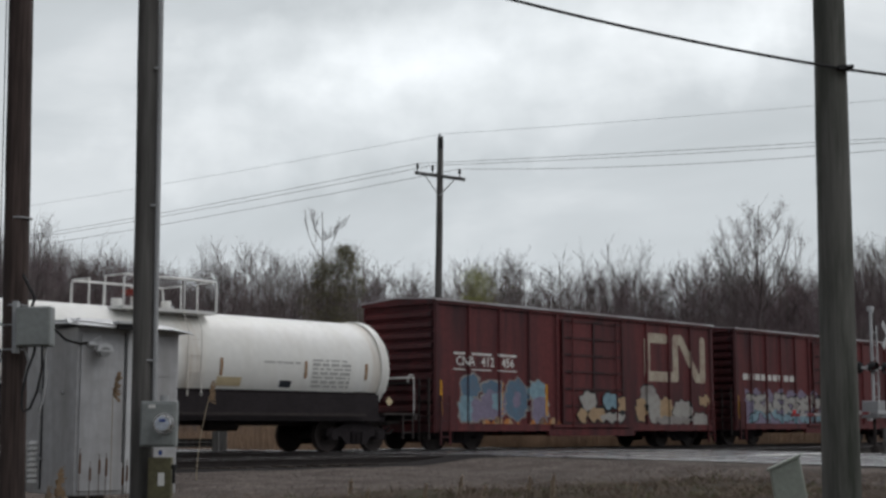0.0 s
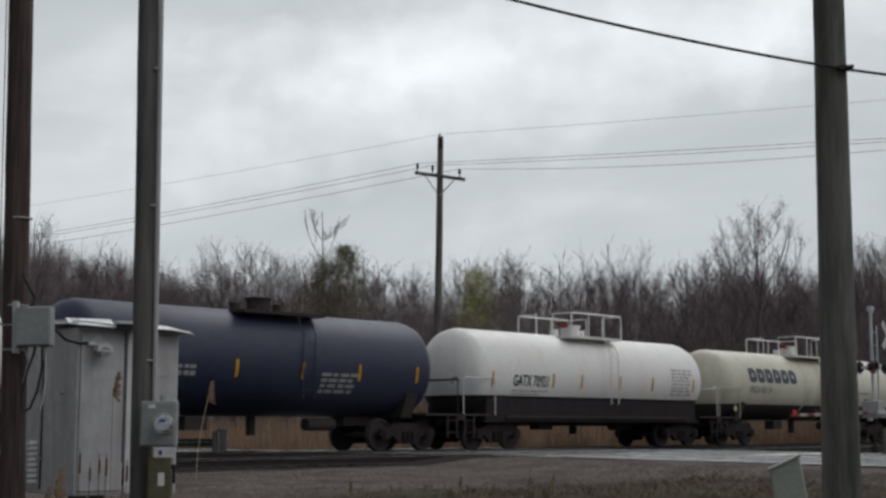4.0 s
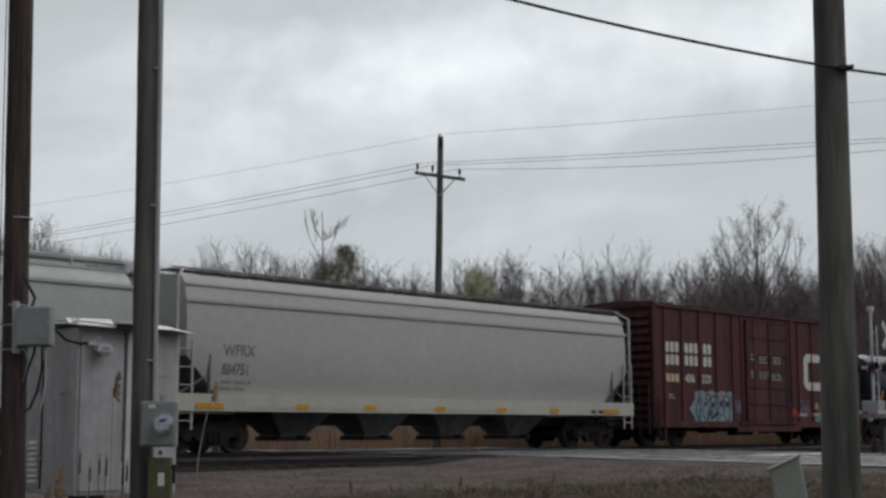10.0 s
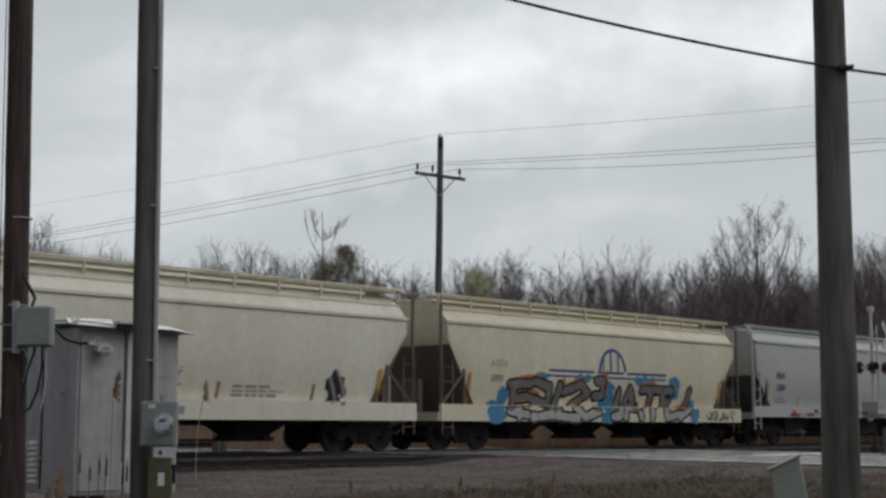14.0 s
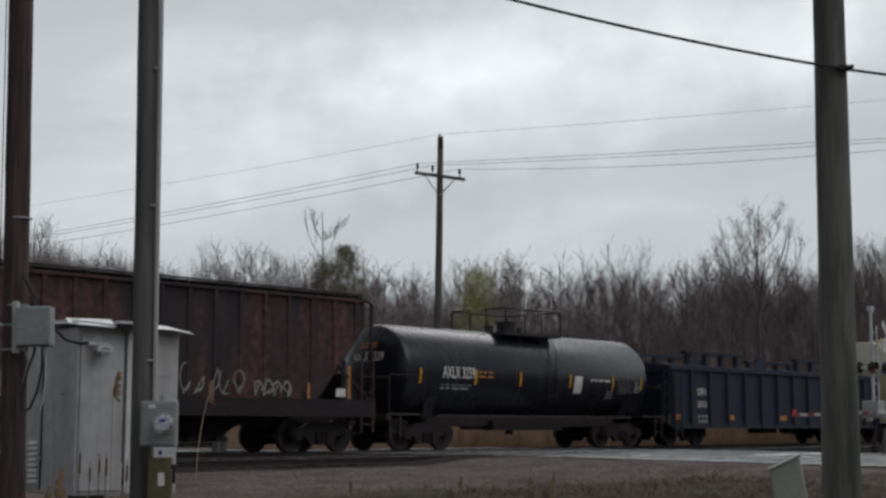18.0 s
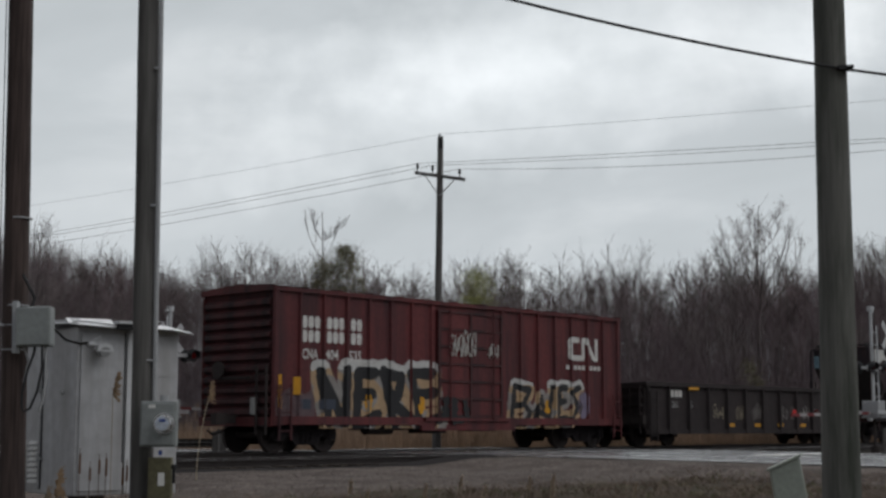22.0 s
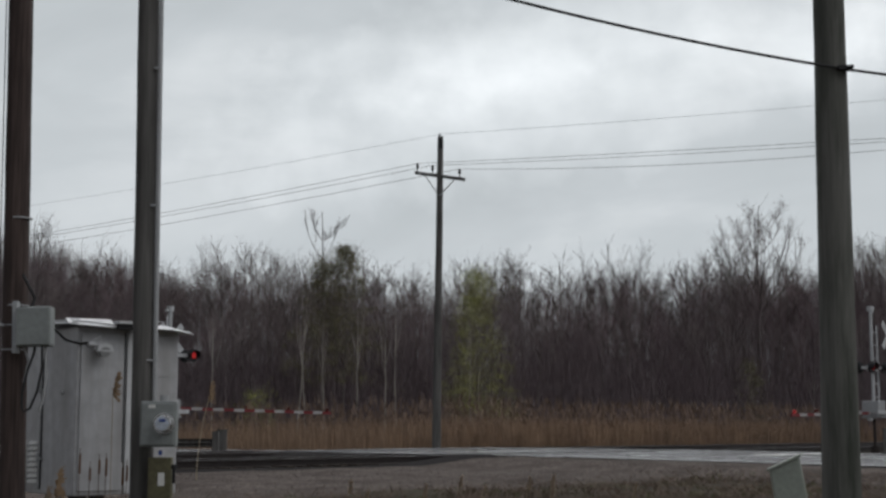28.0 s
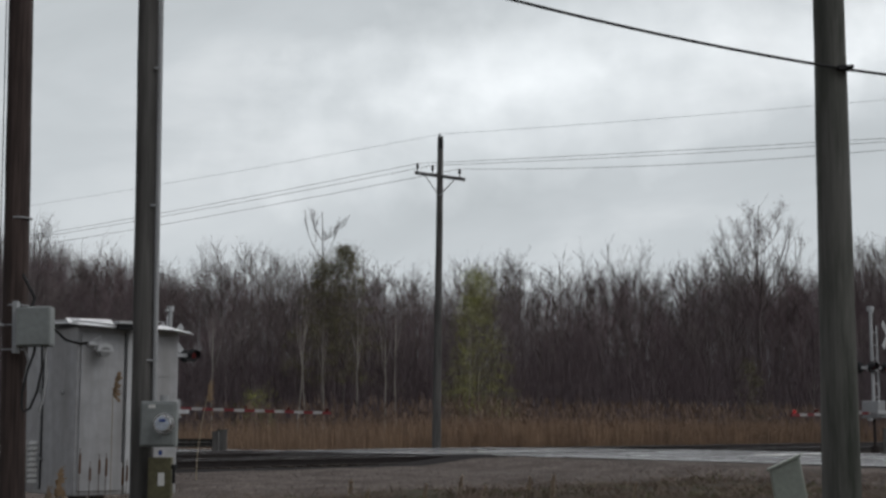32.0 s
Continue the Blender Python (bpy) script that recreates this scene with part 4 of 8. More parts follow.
    for s in (-1, 1):
        sg = Geo().prism([(-1.0, 0.95), (1.0, 0.95), (r * 0.9, zc - r * 0.5), (r * 0.5, zc - r * 0.9), (-r * 0.5, zc - r * 0.9), (-r * 0.9, zc - r * 0.5)], s * tc - 0.22, s * tc + 0.22)
        part("saddle", sg, M[mat] if trim == "rustdark" or mat == "tank_black" else um, car)
        part("stub_sill", Geo().box(min(s * ch, s * (tc - 1.8)), max(s * ch, s * (tc - 1.8)), -0.28, 0.28, 0.72, 1.06), um, car)
        a, b = sorted((s * (h - 0.75), s * ch))
        part("end_platform", Geo().box(a, b, -1.45, 1.45, 1.02, 1.08).box(s * ch - 0.06, s * ch + 0.06, -1.45, 1.45, 0.88, 1.08), M[trim], car)
        em = M[end_rail]
        for y in (-1.42, 1.42):
            k = h - 0.95 if s < 0 else ch - 0.3
            rg = Geo().pipe([(s * k, y, 1.05 if s < 0 else 1.95), (s * k, y, 2.1), (s * (k + 0.08), y, 2.18), (s * (ch - 0.12), y, 2.18), (s * (ch - 0.05), y, 2.08), (s * (ch - 0.05), y, 1.05)], 0.016, 6)
            part("hand_rail", rg, em, car)
            part("step", ladder(s * (ch - 0.3), y, 0.35, 1.05, 0.4, True), M[trim], car)
        part("hand_rail", Geo().pipe([(s * (ch - 0.05), -1.42, 2.1), (s * (ch - 0.05), 1.42, 2.1)], 0.03, 6), em, car)
        if diamonds:
            part("placard", Geo().add([(s * (tc + 0.9), -1.47, 1.26), (s * (tc + 1.04), -1.47, 1.40), (s * (tc + 0.9), -1.47, 1.54), (s * (tc + 0.76), -1.47, 1.40)], [(0, 1, 2, 3)]).add([(s * (tc + 0.9), -1.46, 1.26), (s * (tc + 1.04), -1.46, 1.40), (s * (tc + 0.9), -1.46, 1.54), (s * (tc + 0.76), -1.46, 1.40)], [(0, 1, 2, 3)]), M["patch"], car, "diamond placard")
    if sill:
        part("centre_sill", Geo().box(-tc, tc, -0.3, 0.3, 0.72, 1.04), um, car)
    if mat == "tank_black":
        part("underframe", Geo().box(-tc, tc, -0.85, 0.85, 0.70, 1.0).box(-tc * 0.4, tc * 0.3, -1.1, -0.7, 0.58, 0.9), M["soot"], car, "low black underframe")
    if skirt:
        part("underframe", Geo().box(-tc - 0.7, tc + 0.7, -1.24, 1.24, 0.9, 1.58).box(-tc - 0.9, tc + 0.9, -1.3, 1.3, 0.84, 1.0), M["soot"], car, "deep black underframe")
    for y in (-1.45, 1.45) if run else ():
        part("running_rail", Geo().box(-tc, tc, y - 0.03, y + 0.03, 0.98, 1.05), um if sill or mat == "tank_black" else M[trim], car)
    part("outlet", Geo().cyl((0.1, 0, 0.45), (0.1, 0, zc - r + 0.1), 0.13, 12), um, car, "", 35)
    part("air_tank", Geo().cyl((1.6, -0.5, 0.75), (2.6, -0.5, 0.75), 0.18, 12), um, car, "", 35)
    part("brake_valve", Geo().box(-2.6, -1.9, -0.7, -0.3, 0.6, 0.95), um, car)
    running_gear(car, ch - 0.1, tc)

    def surf(x, z):
        return -np.sqrt(np.maximum(0.02, (r + 0.004) ** 2 - (np.asarray(z, float) - zc) ** 2)) + 0 * np.asarray(x, float)
    return car, surf, h


# --- covered hoppers ---
def hopper(label, mid, L, H, mat, bays=4, ribs=0, sill_mat=None, cut=1.5, cut_h=1.35, zb=1.32, sill_h=0.42, rail_mat=None, bay_mat=None, W=3.15, bulge=0.06, eave=3.8, end_mat="under", inset=1.6, steep=False, ladder_mat=None, rear_mat=None):
    car = start_car("covered_hopper", label, mid, "train")
    h, w = L / 2, W / 2
    M_b = M[mat]
    ridge, low = (0.90, min(1.0, (H - 0.2 - eave) / 0.45)) if steep else (0.74, 1.0)

    def flank(t):
        """The side's curve: drawn in towards the sill."""
        t = np.clip(t, 0, 1)
        k = np.maximum(0.0, 1 - t / 0.55)
        return -w + 0.03 + (0.26 * k * k if bulge else 0.03) + 0.04 * np.maximum(0.0, (t - 0.55) / 0.45) ** 2

    def section(x, zbot):
        pr = [(-w + 0.3, zbot)]
        for k in range(7):
            z = zbot + (eave - zbot) * k / 6
            pr.append((flank((z - zb) / (eave - zb)), z))
        pr += [(-w + 0.08, eave + 0.04), (-w * ridge, eave + 0.42 * low), (-w * (ridge - 0.12 if steep else 0.5), H - 0.14), (-w * 0.3, H - 0.1)]
        return [(x, y, z) for y, z in pr] + [(x, -y, z) for y, z in reversed(pr)]
    hb = h - 0.35
    rs = [section(-hb, zb + cut_h), section(-hb + cut, zb), section(hb - cut, zb), section(hb, zb + cut_h)]
    part("body", Geo().loft(rs), M_b, car, "", 40)
    for s in (-1, 1):
        part("roof_crease", Geo().box(-hb - 0.03, hb + 0.03, s * w * (ridge + 0.01) - 0.03, s * w * (ridge + 0.01) + 0.03, eave + 0.42 * low - 0.02, eave + 0.42 * low + 0.03), M_b, car)
        part("roof_eave", Geo().box(-hb - 0.05, hb + 0.05, s * (w - 0.06) - 0.05, s * (w - 0.06) + 0.05, eave - 0.02, eave + 0.06), M_b, car)
        part("side_sill", Geo().box(-h, h, s * (w - 0.03) - 0.05, s * (w - 0.03) + 0.05, zb - sill_h + 0.1, zb + 0.14), M[sill_mat or mat], car)
        part("sill_flange", Geo().box(-h, h, s * (w - 0.2) - 0.1, s * (w - 0.2) + 0.1, zb - sill_h + 0.1, zb - sill_h + 0.16), M[sill_mat or mat], car)
        part("sill_ledge", Geo().box(-h + 0.4, h - 0.4, min(s * (w - 0.36), s * (w - 0.08)), max(s * (w - 0.36), s * (w - 0.08)), zb + 0.09, zb + 0.136), M[sill_mat or mat], car)
    if ribs:
        for s in (-1, 1):
            for k in range(ribs):
                x = -hb + 0.35 + (2 * hb - 0.7) * k / (ribs - 1)
                z0 = zb + 0.1 if abs(x) < hb - cut else zb + 0.1 + (abs(x) - hb + cut) / cut * cut_h
                part("rib", Geo().prism([(x - 0.07, s * (w - 0.08)), (x - 0.05, s * (w - 0.03)), (x + 0.05, s * (w - 0.03)), (x + 0.07, s * (w - 0.08))], z0, eave, "z"), M_b, car)
    # roof walk with stanchions and hatches
    rm = M[rail_mat or mat]
    for s in (-1, 1):
        g = Geo().box(-hb - 0.25, hb + 0.25, s * 0.9 - 0.28, s * 0.9 + 0.28, H - 0.03, H)
        n = int(L / 1.5)
        for k in range(n + 1):
            x = -hb + 2 * hb * k / n
            g.box(x - 0.025, x + 0.025, s * 1.14 - 0.03, s * 1.14 + 0.03, H - 0.34, H)
        g.pipe([(-hb - 0.2, s * 1.16, H + 0.04), (hb + 0.2, s * 1.16, H + 0.04)], 0.025, 5)
        part("running_board", g, rm, car)
    hg = Geo().box(-hb + 0.6, hb - 0.6, -0.4, 0.4, H - 0.2, H - 0.02)
    part("roof_hatch", hg, M_b, car)
    for s in (-1, 1):
        # sloping end sheet, posts, ladders and braces
        sg = Geo()
        a, b = s * (hb - 0.02), s * (hb - cut)
        sg.add([(q + dx, y, z + dz) for dx, dz in ((0, -0.03), (-s * 0.02, -0.06)) for q, y, z in ((a, -w + 0.05, zb + cut_h), (a, w - 0.05, zb + cut_h), (b, w - 0.05, zb - 0.02), (b, -w + 0.05, zb - 0.02))], [(0, 1, 2, 3), (7, 6, 5, 4), (0, 4, 5, 1), (1, 5, 6, 2), (2, 6, 7, 3), (3, 7, 4, 0)])
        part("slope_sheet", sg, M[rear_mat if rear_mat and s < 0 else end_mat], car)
        for y in (-w + 0.08, w - 0.08):
            part("corner_post", Geo().box(s * (h - 0.08) - 0.035, s * (h - 0.08) + 0.035, y - 0.035, y + 0.035, zb - 0.2, H - 0.25).pipe([(s * (h - 0.08), y, H - 0.25), (s * (hb - 0.1), y * 0.8, H)], 0.028, 6), M[ladder_mat if ladder_mat and not (rear_mat and s < 0) else mat], car)
            sy = math.copysign(1, y)
            part("ladder", ladder(s * (h - 0.3), y + sy * 0.07, zb - 0.75, zb + 1.45, 0.44, True, 0, 0.025 if ladder_mat is None else 0.016), M[ladder_mat if ladder_mat and not (rear_mat and s < 0) else mat], car)
            part("brace", Geo().pipe([(s * (h - 0.1), y, zb + 0.1), (s * (hb - cut * 0.55), y, zb + cut_h * 0.5)], 0.04, 6).box(s * (h - 1.1) - 0.03, s * (h - 1.1) + 0.03, y - 0.03, y + 0.03, zb, zb + 1.2), M[rear_mat if rear_mat and s < 0 else end_mat], car)
        part("end_platform", Geo().box(s * h - 0.5 if s > 0 else s * h, s * h if s > 0 else s * h + 0.5, -w + 0.1, w - 0.1, zb - 0.22, zb - 0.16).box(s * h - 0.06, s * h + 0.06, -w + 0.05, w - 0.05, zb - 0.35, zb - 0.1), M_b, car)
        part("brake_box", Geo().box(s * (h - 0.25) - 0.08, s * (h - 0.25) + 0.08, -0.5, 0.5, zb - 0.1, zb + 0.9), M[end_mat], car)
        part("end_ladder", ladder(s * (h + 0.02), 0.75, zb - 0.1, H - 0.1, 0.42, False), M_b, car)
    tc = h - inset
    part("centre_sill", Geo().box(-h + 0.1, h - 0.1, -0.3, 0.3, 0.72, 1.02), M["under"], car)
    bm_ = M[bay_mat or "under"]
    span = 2 * (h - 3.25)
    bw = span / bays
    for k in range(bays):
        cx = -span / 2 + (k + 0.5) * bw
        top, bot = bw * 0.40, bw * 0.15
        rs = [[(cx - a, -b, z), (cx + a, -b, z), (cx + a, b, z), (cx - a, b, z)] for a, b, z in ((bot, 0.45, 0.36), (bot, 0.45, 0.48), (top, 0.85, zb - 0.12), (top, 0.85, zb + 0.02))]
        bay = part("hopper_bay", Geo().loft(rs), bm_, car)
        part("outlet_gate", Geo().box(cx - bot - 0.1, cx + bot + 0.1, -0.5, 0.5, 0.30, 0.42).cyl((cx, -0.9, 0.4), (cx, -0.6, 0.4), 0.06, 8), M["under"], bay)
    running_gear(car, h + 0.3, tc)

    def surf(x, z):
        z = np.asarray(z, float)
        y = flank((z - zb) / (eave - zb))
        return np.where(z < zb + 0.14, -w - 0.02, y) + 0 * np.asarray(x, float)
    return car, surf, (h, w, zb, eave)


# --- gondolas ---
def gondola(label, mid, L, zb, H, mat, posts=14, W=3.1, inset=1.85):
    car = start_car("gondola", label, mid, "train")
    h, w = L / 2, W / 2
    m = M[mat]
    part("floor", Geo().box(-h, h, -w + 0.1, w - 0.1, zb + 0.2, zb + 0.34), m, car)
    for s in (-1, 1):
        part("side_wall", Geo().box(-h, h, s * (w - 0.1) - 0.02, s * (w - 0.1) + 0.02, zb, H), m, car)
        part("top_chord", Geo().box(-h - 0.05, h + 0.05, s * (w - 0.06) - 0.09, s * (w - 0.06) + 0.09, H - 0.12, H + 0.03), m, car)
        part("bottom_chord", Geo().box(-h, h, s * (w - 0.06) - 0.06, s * (w - 0.06) + 0.06, zb - 0.02, zb + 0.14), m, car)
        for k in range(posts):
            x = -h + 0.12 + (L - 0.24) * k / (posts - 1)
            part("side_post", Geo().prism([(x - 0.09, s * (w - 0.09)), (x - 0.05, s * (w + 0.03)), (x + 0.05, s * (w + 0.03)), (x + 0.09, s * (w - 0.09))], zb, H - 0.1, "z"), m, car)
        part("end_wall", Geo().box(s * h - 0.03, s * h + 0.03, -w + 0.1, w - 0.1, zb + 0.2, H), m, car)
        for k in range(5):
            z = zb + 0.35 + (H - zb - 0.5) * k / 4
            part("end_rib", Geo().box(s * (h + 0.078) - 0.05, s * (h + 0.078) + 0.05, -w + 0.15, w - 0.15, z - 0.06, z + 0.06), m, car)
        part("end_sill", Geo().box(s * (h + 0.02) - 0.14, s * (h + 0.02) + 0.14, -w + 0.05, w - 0.05, 0.78, 1.1), M["under"], car)
        part("ladder", ladder(s * (h - 0.35), -w - 0.06, zb - 0.3, H - 0.3, 0.42, True), m, car)
        part("ladder", ladder(s * (h + 0.16), -w + 0.4, zb, H - 0.2, 0.42, False), m, car)
    part("underframe", Geo().box(-h, h, -0.32, 0.32, 0.68, zb + 0.22).box(-1.2, 0.0, -1.1, -0.5, 0.45, 0.8).cyl((1.2, -0.7, 0.6), (2.2, -0.7, 0.6), 0.18, 12), M["under"], car)
    running_gear(car, h + 0.35, h - inset)

    def surf(x, z):
        return -(w - 0.08) + 0 * np.asarray(x, float)
    return car, surf, (h, w)

# ---- the train, from its front; each place is that of the car's middle at the start ----
V0, V1 = 12.391, -0.02985
# small unevenness of the run, in metres, second by second
SLIP = (0.06, 0.12, 0.02, -0.05, -0.06, -0.07, -0.08, -0.05, 0.0, 0.03, 0.01, -0.1, -0.14, -0.13, -0.12, -0.09, -0.05, -0.02, -0.13, -0.17, -0.16, 0.09, 0.11, 0.11, 0.09, 0.09, 0.09, 0.09, 0.09, 0.09, 0.09, 0.09, 0.09)


def rolled(t):
    k = min(int(t), 31)
    return V0 * t + 0.5 * V1 * t * t + SLIP[k] + (SLIP[k + 1] - SLIP[k]) * (t - k)


def build_train():
    # red boxcar in front
    car, surf, ribs, (h, w, zb, ev, d0, d1) = boxcar("oxide-red boxcar with graffiti along its lower side", 54.05, 15.1, 4.48, roof="roofmetal", zb=0.55)
    paint(car, "car_name", ["let_white"], -6.9, -2.6, 2.5, 2.73, minus_ribs(blocks(-6.9, 2.5, 4.0, 0.22, 9), ribs), surf)
    paint(car, "graffiti", ["gr_lilac", "gr_white", "gr_black", "gr_pale"], -7.0, -0.5, 0.8, 2.2, spray(-6.6, 0.95, 5.6, 0.95, 8, 21, 0, 0.2, True, extra=(3,)), surf, 0.04, "pale spray-painted graffiti")
    reflectors(car, (-7.3, -4.0), 1.0, surf, h=0.9)
    # red boxcar with a pale emblem
    car, surf, ribs, (h, w, zb, ev, d0, d1) = boxcar("oxide-red boxcar with large pale emblem and blue graffiti", 37.40, 15.1, 4.48, roof="roofmetal", posts=4, zb=0.5)
    paint(car, "emblem", ["let_cream"], 2.9, 7.3, 2.1, 4.2, minus_ribs(cn_mark(3.35, 2.45, 3.55, 1.35, 0.36), ribs, 0.05), surf, 0.03, "worn off-white emblem")
    paint(car, "car_name", ["let_white"], -6.7, -3.6, 2.35, 2.95, lambda gx, gz: np.where(((np.abs(gz - 2.89) < 0.03) | (np.abs(gz - 2.40) < 0.03)) & (np.abs(np.sin(gx * 2.6)) > 0.35), 0, -1), surf)
    for txt, x in (("412", -5.45), ("456", -4.5)):
        letters_on(car, txt, "let_white", x, 2.52, 0.40, surf)
    letters_on(car, "CNA", "let_white", -6.6, 2.52, 0.40, surf)
    paint(car, "graffiti", ["gr_grey", "gr_dusk", "gr_pale", "gr_lilac"], -7.0, -1.9, 0.55, 2.5, blobs(((-5.95, 1.9, 0.43, 0.34, 1), (-6.11, 1.23, 0.34, 0.39, 2), (-5.65, 1.19, 0.25, 0.35, 3), (-4.96, 1.88, 0.47, 0.20, 1), (-4.9, 1.34, 0.56, 0.45, 3), (-4.76, 1.47, 0.20, 0.27, 2), (-3.8, 1.53, 0.53, 0.60, 1), (-3.77, 1.53, 0.18, 0.27, 3), (-2.81, 1.83, 0.44, 0.28, 2), (-2.63, 1.22, 0.39, 0.42, 3)), 0.05), surf, 0.025, "blue and lilac spray-painted graffiti")
    paint(car, "graffiti", ["gr_orange", "gr_tan"], -5.4, -1.7, 0.58, 1.1, lambda gx, gz: np.where(gz < 0.75 + 0.13 * np.abs(np.sin(gx * 4.3) + np.sin(gx * 7)), np.where(np.sin(gx * 9) > 0.3, 1, 0), -1), surf, 0.04, "orange flame-like spray paint")
    paint(car, "graffiti", ["gr_black", "gr_white", "gr_pale", "gr_tan"], -1.6, 1.8, 0.6, 2.0, blobs(((-0.27, 1.54, 0.42, 0.30, 1), (0.93, 1.55, 0.40, 0.26, 2), (1.63, 1.46, 0.24, 0.24, 3), (0.21, 1.1, 0.49, 0.21, 3), (1.11, 1.01, 0.68, 0.14, 1), (-0.6, 1.05, 0.25, 0.21, 3)), 0.05), surf, 0.03, "pale spray-painted tag", 0.05)
    paint(car, "graffiti", ["gr_black", "gr_white", "gr_grey", "gr_tan"], 1.6, 7.4, 0.6, 2.4, blobs(((3.39, 1.79, 0.48, 0.35, 2), (3.74, 1.33, 0.44, 0.49, 1), (2.93, 1.27, 0.29, 0.40, 3), (4.47, 1.29, 0.38, 0.42, 3), (5.51, 1.3, 0.58, 0.32, 1), (4.93, 0.92, 1.15, 0.16, 2), (6.67, 0.93, 0.51, 0.26, 1), (6.99, 1.64, 0.37, 0.18, 3)), 0.04), surf, 0.03, "cream spray-painted graffiti")
    reflectors(car, (-7.25, -4.5, -2.3), 1.05, surf, h=1.0)
    # white tank car
    car, surf, h = tank("white tank car with black underside and rooftop guard rails", 20.67, 15.8, 1.34, 2.32, "tank_white_end", heads=0.42, lower="soot", black_to=1.64, bands=(-6.6,), shift=-0.44, skirt=True, diamonds=True)
    part("end_ring", Geo().loft([[(x, q * math.cos(math.pi * i / 20), 2.32 + q * math.sin(math.pi * i / 20)) for i in range(40)] for x, q in ((7.12, 1.33), (7.12, 1.40), (7.36, 1.40), (7.36, 1.33))], True, False), M["tank_white"], car, "white reinforcing ring", 30)
    letters_on(car, "TELX 17038", "let_black", -5.65, 2.06, 0.50, surf, "black lettering", 0.70)
    paint(car, "small_print", ["let_grey"], -5.6, -3.8, 1.72, 1.95, bars(-5.6, 1.72, 1.8, 0.22, 2, 1), surf, 0.03)
    paint(car, "small_print", ["let_faint"], 5.0, 6.4, 1.75, 2.55, bars(5.0, 1.75, 1.4, 0.8, 7, 2), surf, 0.025)
    paint(car, "small_print", ["let_faint"], 3.3, 4.6, 2.35, 2.45, bars(3.3, 2.35, 1.3, 0.1, 1, 2), surf, 0.025)
    paint(car, "warning_label", ["patch"], 1.8, 2.6, 1.72, 1.95, lambda gx, gz: np.zeros(gx.shape, int), surf, 0.1, "yellow warning label")
    paint(car, "warning_label", ["let_black"], 3.9, 4.3, 1.72, 1.9, lambda gx, gz: np.zeros(gx.shape, int), surf, 0.1)
    reflectors(car, (-6.4, -3.7, -1.0, 1.9, 4.75, 7.0), 1.98, surf, "rust")
    # cream tank car
    car, surf, h = tank("cream tank car with grey underside and dark name", 4.09, 14.55, 1.36, 2.33, "tank_cream", "under_grey", 1.58, bands=(-1.0, 1.1), shift=-0.17, sill=False, run=False, diamonds=True, end_rail="tank_cream")
    name_marks(car, -5.25, 2.42, 3.75, 0.56, "oooooo", "let_slate", surf, "dark blue mark of the company name", 0.14, 0.36, 0.022)
    letters_on(car, "42114", "let_worn", -4.4, 2.03, 0.36, surf, "", 0.9)
    letters_on(car, "PROX", "let_worn", -5.25, 2.03, 0.36, surf, "", 0.82)
    paint(car, "small_print", ["let_grey"], 2.4, 5.0, 2.1, 2.25, bars(2.4, 2.1, 2.5, 0.14, 1, 4), surf, 0.03)
    paint(car, "warning_label", ["label_yellow"], 2.95, 3.65, 1.71, 2.0, lambda gx, gz: np.zeros(gx.shape, int), surf, 0.1, "yellow warning label")
    paint(car, "warning_label", ["let_slate"], 4.4, 4.8, 1.71, 1.9, lambda gx, gz: np.zeros(gx.shape, int), surf, 0.1)
    reflectors(car, (-5.95, -3.4, -0.66, 2.4, 5.1, 6.86), 1.75, surf, "patch", 0.1, 0.5)
    # short white tank car
    car, surf, h = tank("clean white tank car with black underside", -10.92, 13.15, 1.41, 2.37, "tank_white", "soot", 1.66, shift=-0.50, skirt=True)
    letters_on(car, "GATX 70921", "let_black", -4.22, 1.97, 0.50, surf, "black lettering", 0.66)
    paint(car, "small_print", ["let_grey"], -4.2, -2.4, 1.70, 1.9, bars(-4.2, 1.70, 1.8, 0.18, 2, 3), surf, 0.03)
    paint(car, "small_print", ["let_faint"], 4.6, 5.9, 1.8, 2.8, bars(4.6, 1.8, 1.3, 1.0, 8, 2), surf, 0.025)
    reflectors(car, (-5.2, -2.2, -0.7, 1.45, 3.4, 6.0), 1.95, surf)
    # dark tank car
    car, surf, h = tank("blue-black tank car with worn marks", -25.10, 12.4, 1.42, 2.38, "tank_blue", platform="none", plat_mat="under", end_rail="under", dome_x=0.3, shift=-0.79, tc=5.07, car_half=6.9, sill=False, run=False)
    letters_on(car, "GATX", "let_grey", -4.1, 1.95, 0.40, surf, "", 0.85)
    paint(car, "small_print", ["let_grey"], -3.0, -2.0, 1.95, 2.25, blocks(-3.0, 1.95, 1.0, 0.28, 5, True), surf, 0.03)
    paint(car, "small_print", ["let_grey"], 2.2, 3.7, 1.6, 2.2, bars(2.2, 1.6, 1.4, 0.6, 4, 6), surf, 0.03)
    reflectors(car, (-4.66, -3.16, -0.74, 1.5, 3.6, 5.9), 1.95, surf)
    # stained white tank car
    car, surf, h = tank("off-white tank car with brown stains and red rooftop fittings", -40.27, 15.2, 1.385, 2.29, "tank_stain", platform="red", sill=False, end_rail="under", bands=(-0.9, 1.1), shift=-0.08, tc=6.1, trim="rustdark")
    name_marks(car, -5.2, 2.40, 3.72, 0.56, "oooooo", "let_slate", surf, "dark mark of the company name", 0.14, 0.36, 0.022)
    letters_on(car, "42121", "let_worn", -4.25, 2.0, 0.36, surf, "", 0.85)
    letters_on(car, "PROX", "let_worn", -5.16, 2.0, 0.36, surf, "", 0.82)
